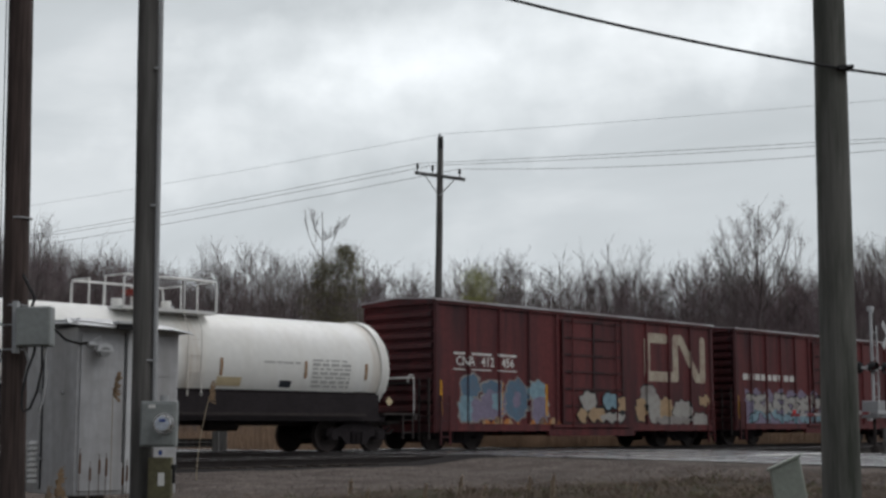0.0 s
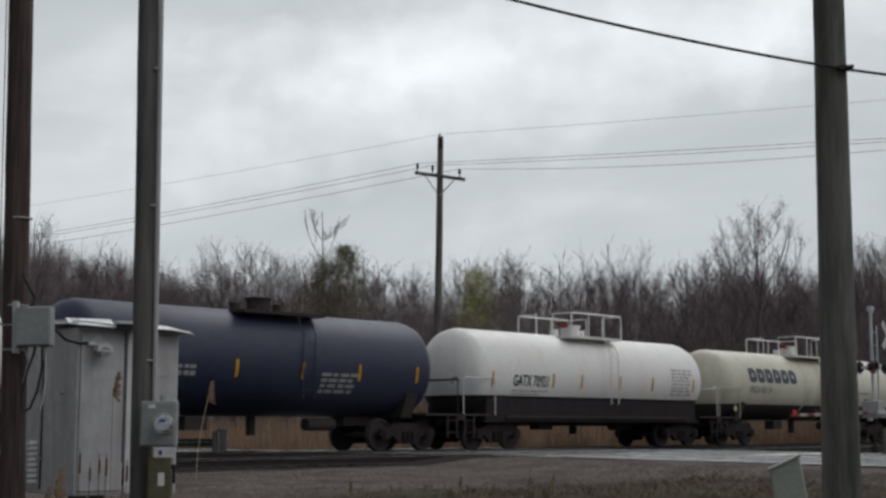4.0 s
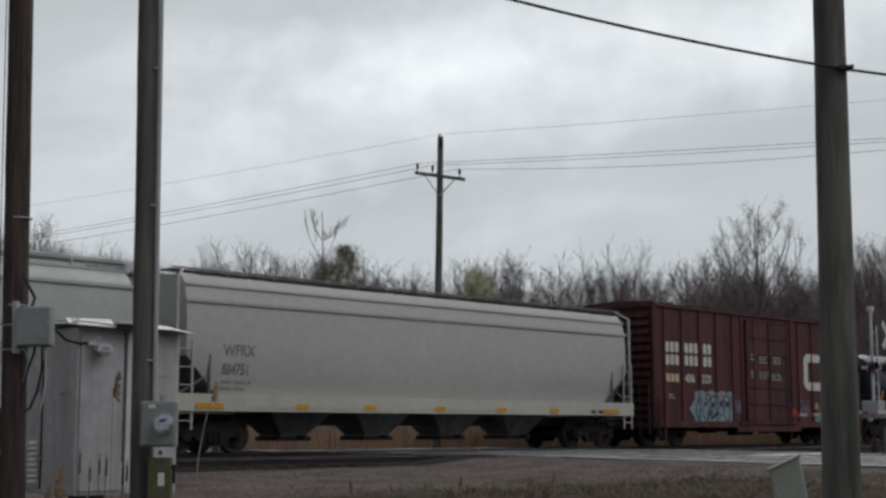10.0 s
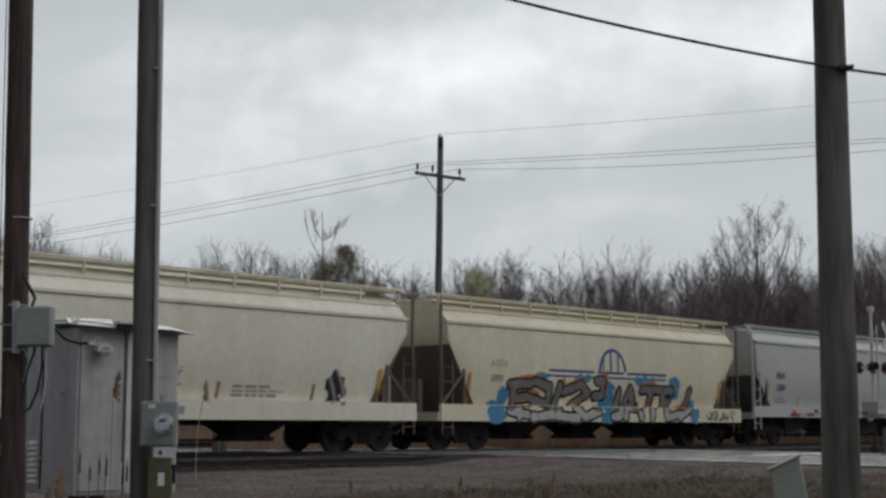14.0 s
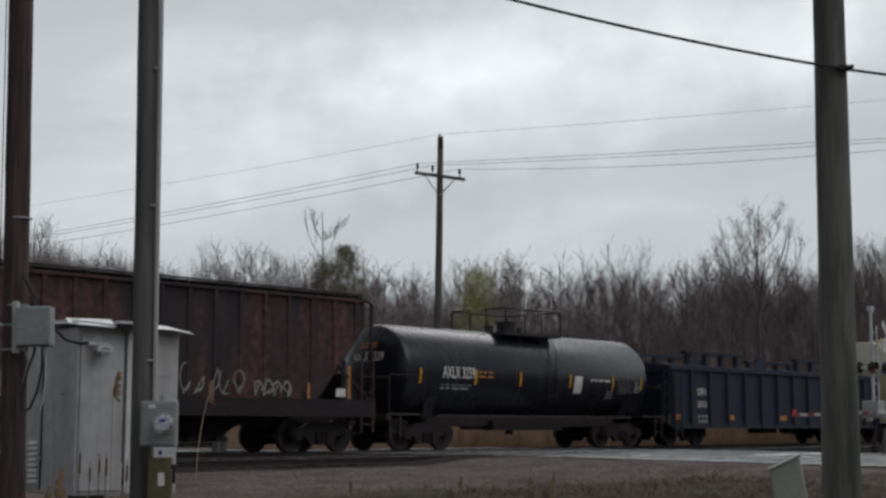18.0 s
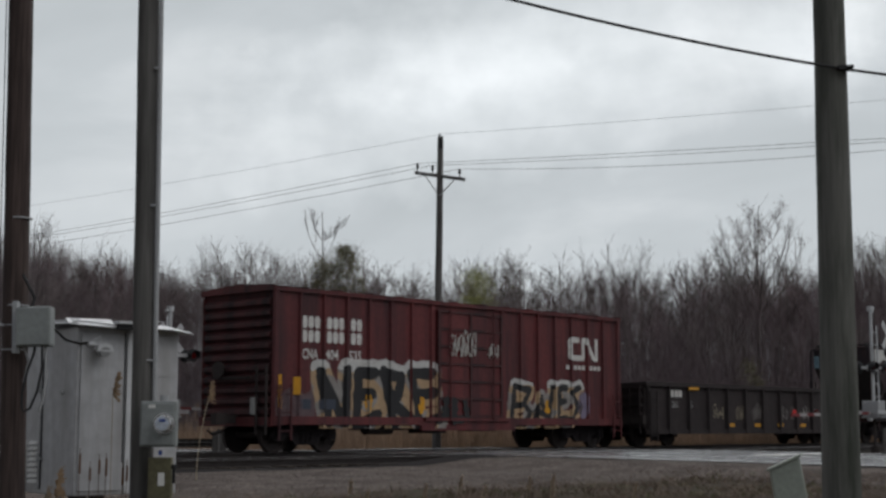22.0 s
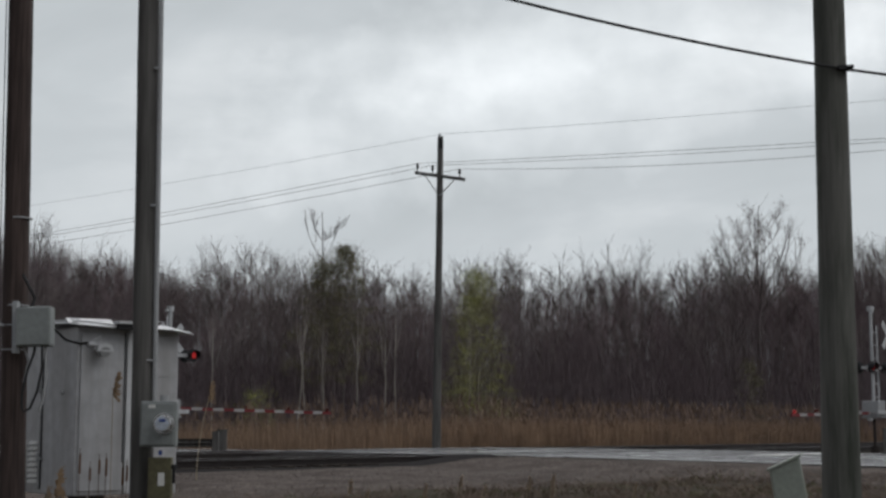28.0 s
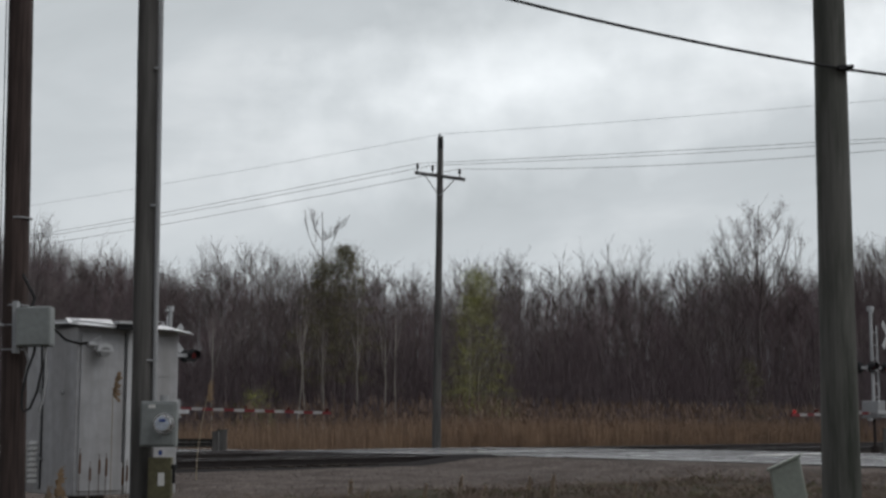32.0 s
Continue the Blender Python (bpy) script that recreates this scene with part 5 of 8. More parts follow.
    paint(car, "small_print", ["let_faint"], -5.2, -3.2, 1.6, 1.8, bars(-5.2, 1.6, 2.0, 0.2, 2, 3), surf, 0.03)
    paint(car, "warning_label", ["rust"], -2.75, -2.05, 1.9, 2.17, lambda gx, gz: np.zeros(gx.shape, int), surf, 0.1, "orange-brown label")
    paint(car, "small_print", ["let_blue"], 4.6, 6.6, 2.62, 2.8, bars(4.6, 2.62, 2.0, 0.16, 1, 8), surf, 0.03)
    paint(car, "small_print", ["let_faint"], 5.0, 5.8, 1.35, 1.85, bars(5.0, 1.35, 0.8, 0.5, 5, 8), surf, 0.03)
    reflectors(car, (-5.96, -3.15, -1.04, 1.63, 4.0, 6.7), 1.85, surf, "rust")
    # long black tank car
    car, surf, h = tank("glossy black tank car with yellow reflectors", -56.40, 15.4, 1.545, 2.43, "tank_black", heads=0.42, platform="dark", plat_mat="under", end_rail="under", bands=(-0.9, 1.1), shift=-0.27, sill=False)
    letters_on(car, "GATX 51606", "let_white", -5.7, 2.0, 0.48, surf, "", 0.69)
    paint(car, "small_print", ["let_grey"], -5.7, -3.9, 1.62, 1.84, bars(-5.7, 1.62, 1.8, 0.2, 2, 5), surf, 0.03)
    paint(car, "small_print", ["let_white", "let_grey"], 2.2, 4.4, 1.6, 2.3, spray(2.35, 1.75, 1.5, 0.5, 5, 33, 0, 0.1, False), surf, 0.025)
    paint(car, "warning_label", ["patch"], 0.62, 1.42, 1.83, 2.12, lambda gx, gz: np.zeros(gx.shape, int), surf, 0.1, "yellow warning label")
    paint(car, "small_print", ["let_grey"], 6.0, 6.9, 1.9, 2.4, bars(6.0, 1.9, 0.9, 0.5, 3, 5), surf, 0.03)
    reflectors(car, (-6.85, -3.7, -1.65, 1.95, 3.7, 5.45, 7.2), 1.68, surf, w=0.16, h=0.6)
    # tall boxcar
    car, surf, ribs, (h, w, zb, ev, d0, d1) = boxcar("tall brown-red boxcar with white emblem and graffiti", -73.48, 15.6, 5.12, mat="oxide_b", roof="oxide_b", posts=6, end_ribs=13, zb=0.62, first=0.70, end_mat="oxide_grime")
    part("brake_rigging", Geo().box(-2.0, -0.8, -1.3, -0.9, 0.38, 0.70).box(0.25, 1.25, -1.3, -0.9, 0.45, 0.72).box(-5.4, 5.4, -0.55, -0.35, 0.52, 0.72).box(1.83, 1.91, -1.5, -1.4, 0.28, 0.66), M["under"], car)
    paint(car, "emblem", ["let_white"], 2.9, 7.1, 2.0, 4.0, cn_mark(3.17, 2.36, 3.35, 1.14, 0.34), surf, 0.03, "white emblem")
    for z, row in ((3.36, "ooo ooo oo"), (2.9, "ooo ooo oo")):
        name_marks(car, -7.0, z, 3.1, 0.38, row, "let_white", surf, "white mark of the company name", 0.22, 0.30, 0.022, ribs)
    letters_on(car, "406", "let_white", -5.75, 2.3, 0.44, surf, "", 0.95)
    letters_on(car, "320", "let_white", -4.65, 2.3, 0.44, surf, "", 0.95)
    paint(car, "renumber_patch", ["patch"], -6.95, -6.15, 2.3, 2.62, blocks(-6.95, 2.3, 0.85, 0.3, 3), surf, 0.03)
    paint(car, "graffiti", ["gr_ice", "gr_grey", "gr_pale"], -5.6, -2.58, 0.68, 2.05, lambda gx, gz: np.where((gx > -5.14 - 0.35 * np.maximum(0, 1 - np.abs(gz - 1.36) / 0.36)) & (gz < 2.0 + 0.03 * np.sin(gx * 9)), np.where(np.abs(gz - 1.72 - 0.1 * np.sin(gx * 5)) < 0.2, np.where(np.sin(gx * 13) > 0.1, 1, 0), np.where(np.sin(gx * 4.1 + gz * 5) * np.sin(gz * 6 - gx * 2) > 0.35, 2, 0)), -1), surf, 0.03, "pale icy blue spray-painted panel")
    for q, (x, z, wd, ht) in enumerate(((-5.1, 0.95, 2.4, 0.75), (-4.95, 1.45, 2.2, 0.45))):
        paint(car, "graffiti", ["gr_black"], -5.3, -2.6, 0.7, 2.0, scrawl(x, z, wd, ht, 5, 44 + q, 0.055), surf, 0.024, "thin black spray lines", 0.009)
    paint(car, "graffiti", ["gr_green", "gr_tan"], 3.75, 4.6, 0.75, 1.75, blobs(((4.05, 1.2, 0.2, 0.28, 0), (4.3, 0.95, 0.2, 0.16, 0), (4.0, 1.55, 0.15, 0.1, 1))), surf, 0.03, "dull green spray paint", 0.003)
    paint(car, "graffiti", ["gr_red", "gr_red"], 4.0, 6.9, 0.55, 1.9, blobs(((4.7, 1.5, 0.36, 0.26, 1), (5.0, 1.2, 0.5, 0.42, 1), (6.05, 1.25, 0.45, 0.45, 1), (5.55, 0.85, 0.95, 0.3, 1))), surf, 0.03, "red spray-painted graffiti")
    paint(car, "graffiti", ["let_blue"], 4.5, 6.3, 0.7, 1.6, scrawl(4.6, 0.8, 1.6, 0.65, 3, 48, 0.04), surf, 0.025, "thin blue spray lines", 0.009)
    paint(car, "graffiti", ["gr_pale"], 3.75, 4.4, 0.7, 1.7, scrawl(3.8, 0.8, 0.5, 0.75, 2, 49, 0.06), surf, 0.03)
    paint(car, "warning_label", ["gr_black"], 6.35, 6.8, 0.95, 1.35, lambda gx, gz: np.zeros(gx.shape, int), surf, 0.1)
    paint(car, "graffiti", ["gr_lilac"], 2.5, 3.5, 1.1, 1.9, scrawl(2.65, 1.2, 0.75, 0.6, 3, 6), surf, 0.03)
    paint(car, "graffiti", ["gr_lilac"], -2.5, -1.9, 1.2, 1.8, scrawl(-2.45, 1.25, 0.5, 0.5, 3, 7), surf, 0.03)
    for x, z, wd, n in ((d0 + 0.3, 3.25, 0.4, 2), (d0 + 0.95, 3.15, 0.6, 3), (d0 + 2.0, 3.15, 0.6, 3), (d0 + 0.3, 2.6, 0.35, 3), (d0 + 0.95, 2.55, 0.7, 3), (d0 + 1.9, 2.5, 0.75, 3)):
        paint(car, "small_print", ["let_grey"], x, x + wd, z, z + 0.34, bars(x, z, wd, 0.32, n, int(x * 50)), surf, 0.02, "", 0.05)
    paint(car, "small_print", ["let_grey"], -6.9, -6.4, 1.68, 1.95, bars(-6.85, 1.7, 0.42, 0.22, 2, 13), surf, 0.02)
    reflectors(car, (-7.6, 7.55), 0.95, surf, h=0.8)
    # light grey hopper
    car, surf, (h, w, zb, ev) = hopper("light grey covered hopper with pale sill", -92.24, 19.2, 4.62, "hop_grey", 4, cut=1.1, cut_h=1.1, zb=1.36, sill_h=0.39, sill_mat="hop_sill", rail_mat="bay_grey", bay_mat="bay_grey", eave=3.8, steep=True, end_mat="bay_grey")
    letters_on(car, "WFRX", "let_worn", -8.1, 2.48, 0.40, surf, "", 0.9)
    letters_on(car, "884751", "let_worn", -8.12, 2.0, 0.40, surf, "", 0.75)
    paint(car, "small_print", ["let_grey"], -8.1, -7.0, 1.6, 1.9, bars(-8.1, 1.6, 1.0, 0.3, 2, 5), surf, 0.025)
    paint(car, "small_print", ["let_faint"], 4.9, 6.9, 2.02, 2.28, bars(4.9, 2.02, 1.95, 0.26, 3, 6), surf, 0.025)
    for x in (-9.0, -5.7, -3.2, -0.35, 2.4, 5.0, 7.84):
        paint(car, "reflector", ["yellow"], x, x + (0.88 if abs(x) > 7 else 0.43), 1.14, 1.27, lambda gx, gz: np.zeros(gx.shape, int), surf, 0.1, "orange label", 0.03)
    paint(car, "small_print", ["let_faint"], -7.5, 7.0, 1.16, 1.28, bars(-7.4, 1.16, 14.3, 0.10, 1, 77), surf, 0.04, "", 0.02)
    for x, mt in ((7.16, "let_black"), (7.56, "let_slate")):
        paint(car, "warning_label", [mt], x, x + 0.26, 1.14, 1.24, lambda gx, gz: np.zeros(gx.shape, int), surf, 0.1, "dark label", 0.03)
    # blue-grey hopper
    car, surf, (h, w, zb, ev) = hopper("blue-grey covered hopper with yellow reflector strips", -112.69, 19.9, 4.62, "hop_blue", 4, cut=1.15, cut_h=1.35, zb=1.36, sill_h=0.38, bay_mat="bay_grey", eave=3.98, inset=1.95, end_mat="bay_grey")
    letters_on(car, "FINX", "let_black", -8.1, 2.58, 0.38, surf, "", 0.8)
    letters_on(car, "10389", "let_black", -8.1, 2.12, 0.36, surf, "", 0.8)
    paint(car, "small_print", ["let_grey"], -8.1, -7.1, 1.65, 1.9, bars(-8.1, 1.65, 1.0, 0.25, 2, 9), surf, 0.025)
    paint(car, "small_print", ["let_grey"], 6.0, 7.0, 2.1, 2.6, bars(6.0, 2.1, 0.9, 0.5, 4, 9), surf, 0.025)
    reflectors(car, (-6.2, -3.25, -0.5, 2.3, 5.1), 1.55, surf, w=0.08, h=0.45)
    reflectors(car, (-8.7, 7.85), 1.6, surf, w=0.1, h=0.85)
    # cream hopper with a graffiti panel
    car, surf, (h, w, zb, ev) = hopper("cream covered hopper with large silver and blue graffiti", -131.97, 16.7, 4.60, "hop_cream", 3, end_mat="rustdark", ladder_mat="rustdark", cut=1.25, cut_h=2.05, zb=1.22, rail_mat="hop_cream", sill_h=0.46, eave=3.78)
    paint(car, "emblem", ["let_blue"], -0.6, 1.05, 2.45, 3.5, lambda gx, gz: np.where((((gx - 0.22) / 0.78) ** 2 + ((gz - 2.5) / 0.82) ** 2 < 1) & (gz > 2.55) & ((((gx - 0.22) / 0.66) ** 2 + ((gz - 2.5) / 0.71) ** 2 > 1) | (np.abs(np.sin((gx - 0.22) * 7.6 + 0.8)) < 0.34)), 0, -1), surf, 0.02, "blue half-round emblem")
    paint(car, "stripe", ["let_blue"], -3.22, 3.43, 2.28, 2.56, lambda gx, gz: np.where((np.abs(gz - 2.33) < 0.035) | (np.abs(gz - 2.50) < 0.04) & ((gx < -0.8) | (gx > 1.06) | (np.abs(gx - 0.11) < 0.74)), 0, -1), surf, 0.02, "twin blue stripes", 0.004)
    letters_on(car, "A G F X", "let_grey", -6.05, 2.54, 0.30, surf, "", 0.75)
    letters_on(car, "5899", "let_grey", -6.05, 2.07, 0.32, surf, "", 0.9)
    first = [[(-5.1, 2.01), (-4.14, 2.04)], [(-4.96, 2.02), (-4.78, 1.02)], [(-4.82, 1.57), (-4.18, 1.62)], [(-5.26, 1.19), (-4.4, 1.08)], [(-3.91, 2.12), (-3.15, 1.96), (-3.13, 1.04)], [(-4.04, 1.59), (-3.26, 1.39)], [(-4.12, 0.99), (-3.18, 1.07)],
             [(-2.61, 2.03), (-2.87, 1.04), (-1.8, 0.97)], [(-2.36, 1.82), (-1.5, 2.07), (-1.09, 1.79), (-1.95, 1.34), (-1.39, 1.01), (-0.66, 1.2)], [(-0.65, 2.21), (-0.3, 2.22), (-0.29, 1.73), (-0.72, 1.71)]]
    second = [[(0.63, 1.86), (0.58, 1.06), (0.14, 1.02)], [(0.86, 1.03), (1.25, 1.98), (1.82, 1.03)], [(0.99, 1.36), (1.65, 1.37)], [(2.0, 1.97), (3.82, 1.96)], [(2.56, 1.98), (2.46, 1.0)], [(3.31, 1.95), (3.36, 1.02), (4.54, 1.19)], [(3.37, 1.55), (3.7, 1.55)], [(4.96, 1.96), (4.8, 1.34), (4.17, 1.05)]]
    for lines, x0, x1 in ((first, -5.7, 0.1), (second, -0.2, 5.4)):
        paint(car, "graffiti", ["gr_black", "gr_steel", "gr_silver"], x0, x1, 0.76, 2.55, piece(lines, 0.25, 0.075, 1.32), surf, 0.024, "silver and black spray-painted graffiti", 0.014)
        paint(car, "graffiti", ["gr_orange"], x0, x1, 0.9, 2.6, lambda gx, gz: np.where(np.any([stroke(gx - 0.1, gz - 0.1, l, 0.36) for l in lines], axis=0) & (np.sin(gx * 2.9 + 1.0) > 0.1) & (gz > 1.3), 0, -1), surf, 0.03, "orange spray-painted rims", 0.010)
    paint(car, "graffiti", ["gr_blue"], -6.7, 6.0, 0.78, 2.6, blobs(((-5.85, 1.12, 0.42, 0.36, 0), (-5.4, 1.62, 0.25, 0.32, 0), (-3.55, 2.3, 0.36, 0.12, 0), (-0.02, 1.65, 0.42, 0.55, 0), (2.1, 2.26, 0.6, 0.16, 0), (3.95, 2.05, 0.36, 0.42, 0), (5.1, 1.25, 0.34, 0.45, 0), (-0.2, 1.0, 0.35, 0.22, 0), (-1.4, 2.26, 0.45, 0.14, 0))), surf, 0.035, "blue spray-painted clouds", 0.006)
    paint(car, "graffiti", ["gr_black"], 5.6, 8.0, 0.9, 1.4, scrawl(5.9, 0.95, 2.0, 0.35, 5, 16, 0.05), surf, 0.03, "", 0.012)
    reflectors(car, (-7.0, 7.0), 1.4, surf, w=0.1, h=0.95)
    # pale cream hopper
    car, surf, (h, w, zb, ev) = hopper("pale cream covered hopper with small black tag", -149.96, 17.2, 4.60, "hop_pale", 3, end_mat="rustdark", ladder_mat="rustdark", rear_mat="hop_cream", cut=1.35, cut_h=2.1, zb=1.22, rail_mat="hop_cream", sill_h=0.46, eave=3.75)
    paint(car, "graffiti", ["gr_black", "gr_grey"], 4.8, 6.3, 1.25, 2.4, lambda gx, gz: np.where(((gx - 5.55) / 0.42) ** 2 + ((gz - 1.75) / 0.48) ** 2 + 0.5 * np.sin(gx * 14) * np.sin(gz * 11) < 0.8, np.where(np.sin(gx * 17 + gz * 9) > 0.4, 1, 0), -1), surf, 0.025, "small black spray-painted tag")
    paint(car, "small_print", ["let_grey"], -0.15, 0.45, 1.7, 2.2, bars(-0.1, 1.7, 0.5, 0.5, 6, 5), surf, 0.025)
    paint(car, "small_print", ["let_grey"], -6.9, -6.0, 2.1, 2.5, blocks(-6.9, 2.1, 0.8, 0.36, 4, True), surf, 0.025)
    paint(car, "small_print", ["let_grey"], 2.0, 3.8, 1.45, 1.8, bars(2.0, 1.45, 1.8, 0.35, 3, 5), surf, 0.025)
    reflectors(car, (-6.9, -4.6, -1.6, 1.55, 4.75), 1.4, surf, "rust", w=0.1, h=0.42)
    reflectors(car, (7.2,), 1.4, surf, w=0.1, h=0.9)
    paint(car, "warning_label", ["let_grey"], -0.2, 0.4, 1.0, 1.18, lambda gx, gz: np.zeros(gx.shape, int), surf, 0.1, "", 0.02)
    # blue gondola with covers
    car, surf, (h, w) = gondola("dark blue gondola with covers and cradles on top", -167.75, 16.3, 0.66, 2.86, "gon_blue", 14)
    letters_on(car, "CEFX", "let_white", -6.35, 1.86, 0.34, surf, "", 0.8)
    letters_on(car, "30151", "let_white", -6.32, 1.4, 0.34, surf, "", 0.75)
    paint(car, "small_print", ["let_grey"], -6.3, -5.2, 0.85, 1.2, bars(-6.3, 0.85, 1.0, 0.35, 2, 7), surf, 0.025)
    for x in (-8.0, -4.35, -0.4, 3.35, 6.65):
        paint(car, "reflector", ["gr_orange"], x, x + 0.5, 0.95, 1.14, lambda gx, gz: np.zeros(gx.shape, int), surf, 0.1, "orange label", 0.03)
    for cx in (-4.7, 3.4):
        cv = part("cover", Geo().prism([(-w + 0.05, 2.82), (-w + 0.05, 2.92), (-0.9, 2.98), (0.9, 2.98), (w - 0.05, 2.92), (w - 0.05, 2.82)], cx - 3.5, cx + 3.9), M["gon_blue"], car, "dark blue lift-off cover")
        for y in (-1.12, 1.12):
            for k in (-1.7, -0.5, 0.6, 1.7):
                part("upright", Geo().box(cx + k - 0.1, cx + k + 0.1, y - 0.08, y + 0.08, 2.9, 3.40), M["gon_blue"], cv)
            part("lifting_beam", Geo().box(cx - 1.95, cx + 1.95, y - 0.13, y + 0.13, 3.36, 3.47), M["gon_blue"], cv)
    for x in (-1.55, 5.75, -6.3):
        for y in (-1.28, 1.28):
            part("cradle", Geo().prism([(x - 0.42, 2.84), (x + 0.42, 2.84), (x + 0.14, 3.42), (x - 0.14, 3.42)], y - 0.06, y + 0.06, "y"), M["gon_blue"], car)
    # black tank car
    car, surf, h = tank("black tank car with white lettering and dark guard rails", -183.13, 12.65, 1.41, 2.31, "tank_black", heads=0.36, platform="dark", plat_mat="black", end_rail="under", shift=0.08, sill=False)
    def head_at(x, z):
        return 0.46 * (1 - np.sqrt(np.maximum(0.0, 1 - (x * x + (z - 2.31) ** 2) / 1.41 ** 2))) - 0.012
    for txt, mt, x, z, sz in (("AXLX 3239", "let_white", -0.62, 2.62, 0.36), ("AXLX 3239", "gr_orange", -0.36, 3.0, 0.2)):
        if mt == "let_white":
            on_head = letters_on(car, txt, mt, x, z, sz, head_at, "", 0.72)
        else:
            on_head = paint(car, "warning_label", [mt], x, x + 0.72, z, z + 0.2, bars(x, z, 0.72, 0.2, 2, 4), head_at, 0.025)
        on_head.rotation_euler.z = radians(-90)
        on_head.location.x = -6.325
    letters_on(car, "AXLX 3239", "let_white", -4.65, 2.14, 0.48, surf, "", 0.62)
    paint(car, "small_print", ["let_grey"], -4.7, -3.3, 1.8, 2.0, bars(-4.7, 1.8, 1.4, 0.2, 2, 4), surf, 0.025)
    paint(car, "warning_label", ["gr_orange"], -3.05, -2.3, 2.18, 2.42, bars(-3.05, 2.18, 0.75, 0.24, 2, 4), surf, 0.025)
    paint(car, "warning_label", ["let_white"], 1.72, 2.14, 1.79, 2.35, lambda gx, gz: np.zeros(gx.shape, int), surf, 0.1, "white label")
    paint(car, "graffiti", ["let_dim"], 4.1, 5.05, 1.75, 2.3, scrawl(4.15, 1.8, 0.85, 0.42, 4, 88, 0.06), surf, 0.025, "dull grey spray-painted tag")
    paint(car, "small_print", ["let_grey"], 3.55, 3.95, 1.62, 1.95, bars(3.56, 1.64, 0.36, 0.3, 3, 4), surf, 0.02)
    paint(car, "small_print", ["let_grey"], 5.1, 5.6, 1.85, 2.3, bars(5.12, 1.87, 0.42, 0.4, 4, 9), surf, 0.02)
    paint(car, "small_print", ["let_white"], 2.6, 3.8, 2.2, 2.32, bars(2.6, 2.2, 1.2, 0.1, 1, 4), surf, 0.025)
    reflectors(car, (-5.6, -3.17, -1.05, 1.5, 3.85, 5.5), 1.95, surf)
    # rusty ribbed hopper
    car, surf, (h, w, zb, ev) = hopper("rust-brown ribbed covered hopper with faded graffiti", -199.06, 16.9, 4.36, "hop_rust", 3, ribs=20, cut=1.9, cut_h=2.2, rail_mat="black", sill_mat="soot", bay_mat="soot", W=3.05, bulge=0.0, eave=4.16, zb=1.28, steep=True)
    paint(car, "renumber_patch", ["patch"], -6.07, -4.0, 1.98, 2.84, lambda gx, gz: np.where((gx < -5.0) | (gz < 2.66), 0, -1), surf, 0.07, "tan repainted patch", 0.03)
    letters_on(car, "NO YX", "let_black", -6.0, 2.45, 0.36, lambda x, z: surf(x, z) - 0.035, "", 1.0)
    paint(car, "small_print", ["let_black"], -6.0, -4.1, 2.05, 2.3, blocks(-6.0, 2.05, 1.8, 0.24, 5, True), surf, 0.025, "", 0.036)
    paint(car, "graffiti", ["gr_grey"], -4.1, -1.2, 1.3, 2.35, scrawl(-3.9, 1.38, 2.5, 0.85, 6, 61, 0.034), surf, 0.018, "thin white spray-painted tag", 0.14)
    paint(car, "graffiti", ["gr_grey"], 1.5, 3.9, 1.4, 2.3, scrawl(1.65, 1.5, 2.1, 0.7, 5, 62, 0.034), surf, 0.018, "thin white spray-painted tag", 0.14)
    paint(car, "graffiti", ["gr_grey"], -0.4, 0.4, 1.5, 2.1, scrawl(-0.3, 1.55, 0.6, 0.45, 3, 63, 0.06), surf, 0.03, "", 0.14)
    paint(car, "graffiti", ["gr_grey"], 3.9, 5.5, 1.4, 2.0, scrawl(4.0, 1.5, 1.3, 0.4, 4, 64, 0.05), surf, 0.03, "", 0.14)
    part("end_sheet_paint", Geo().box(-8.13, -8.115, 0.62, 1.42, 3.35, 3.9), M["gr_pale"], car, "pale blue paint on the upper end sheet")
    paint(car, "patch", ["gr_bright"], -8.08, -6.9, 3.52, 4.12, lambda gx, gz: np.where((gz > 3.55 + 0.12 * np.sin(gx * 5)) & (gx < -7.05 + 0.1 * np.sin(gz * 9)), 0, -1), surf, 0.05, "pale paint patch", 0.06)
    reflectors(car, (-6.9, 7.5), 1.45, surf, "gr_orange", h=0.9)
    reflectors(car, (-4.2, -1.4, 1.2, 5.9), 1.42, lambda x, z: surf(x, z) - 0.13, "gr_orange", w=0.08, h=0.42)
    paint(car, "small_print", ["let_white"], 7.0, 7.35, 1.5, 1.72, lambda gx, gz: np.zeros(gx.shape, int), surf, 0.1, "white label", 0.02)
    # brown gondola
    car, surf, (h, w) = gondola("dark brown empty gondola with orange reflectors", -216.92, 15.85, 0.46, 2.24, "gon_brown", 13, inset=1.5)
    paint(car, "car_name", ["let_white"], -6.3, -5.6, 1.76, 2.0, blocks(-6.3, 1.76, 0.75, 0.24, 3), surf, 0.03)
    letters_on(car, "261", "let_grey", -6.25, 1.38, 0.34, surf, "", 0.8)
    letters_on(car, "06", "let_grey", -5.2, 1.38, 0.34, surf, "", 0.8)
    for x in (-2.5, -0.6, 1.15, 2.95, 4.8):
        paint(car, "reflector", ["yellow"], x, x + 0.42, 0.70, 0.83, lambda gx, gz: np.zeros(gx.shape, int), surf, 0.1, "orange reflector", 0.03)
    for k, x in enumerate((-3.6, -2.0, -0.8, 1.2, 2.1, 3.0)):
        paint(car, "graffiti", ["smear" if k < 2 else "gr_grey"], x, x + 0.9, 0.95, 1.7, scrawl(x + 0.1, 1.0, 0.65, 0.55, 3, 70 + k, 0.022), surf, 0.02)
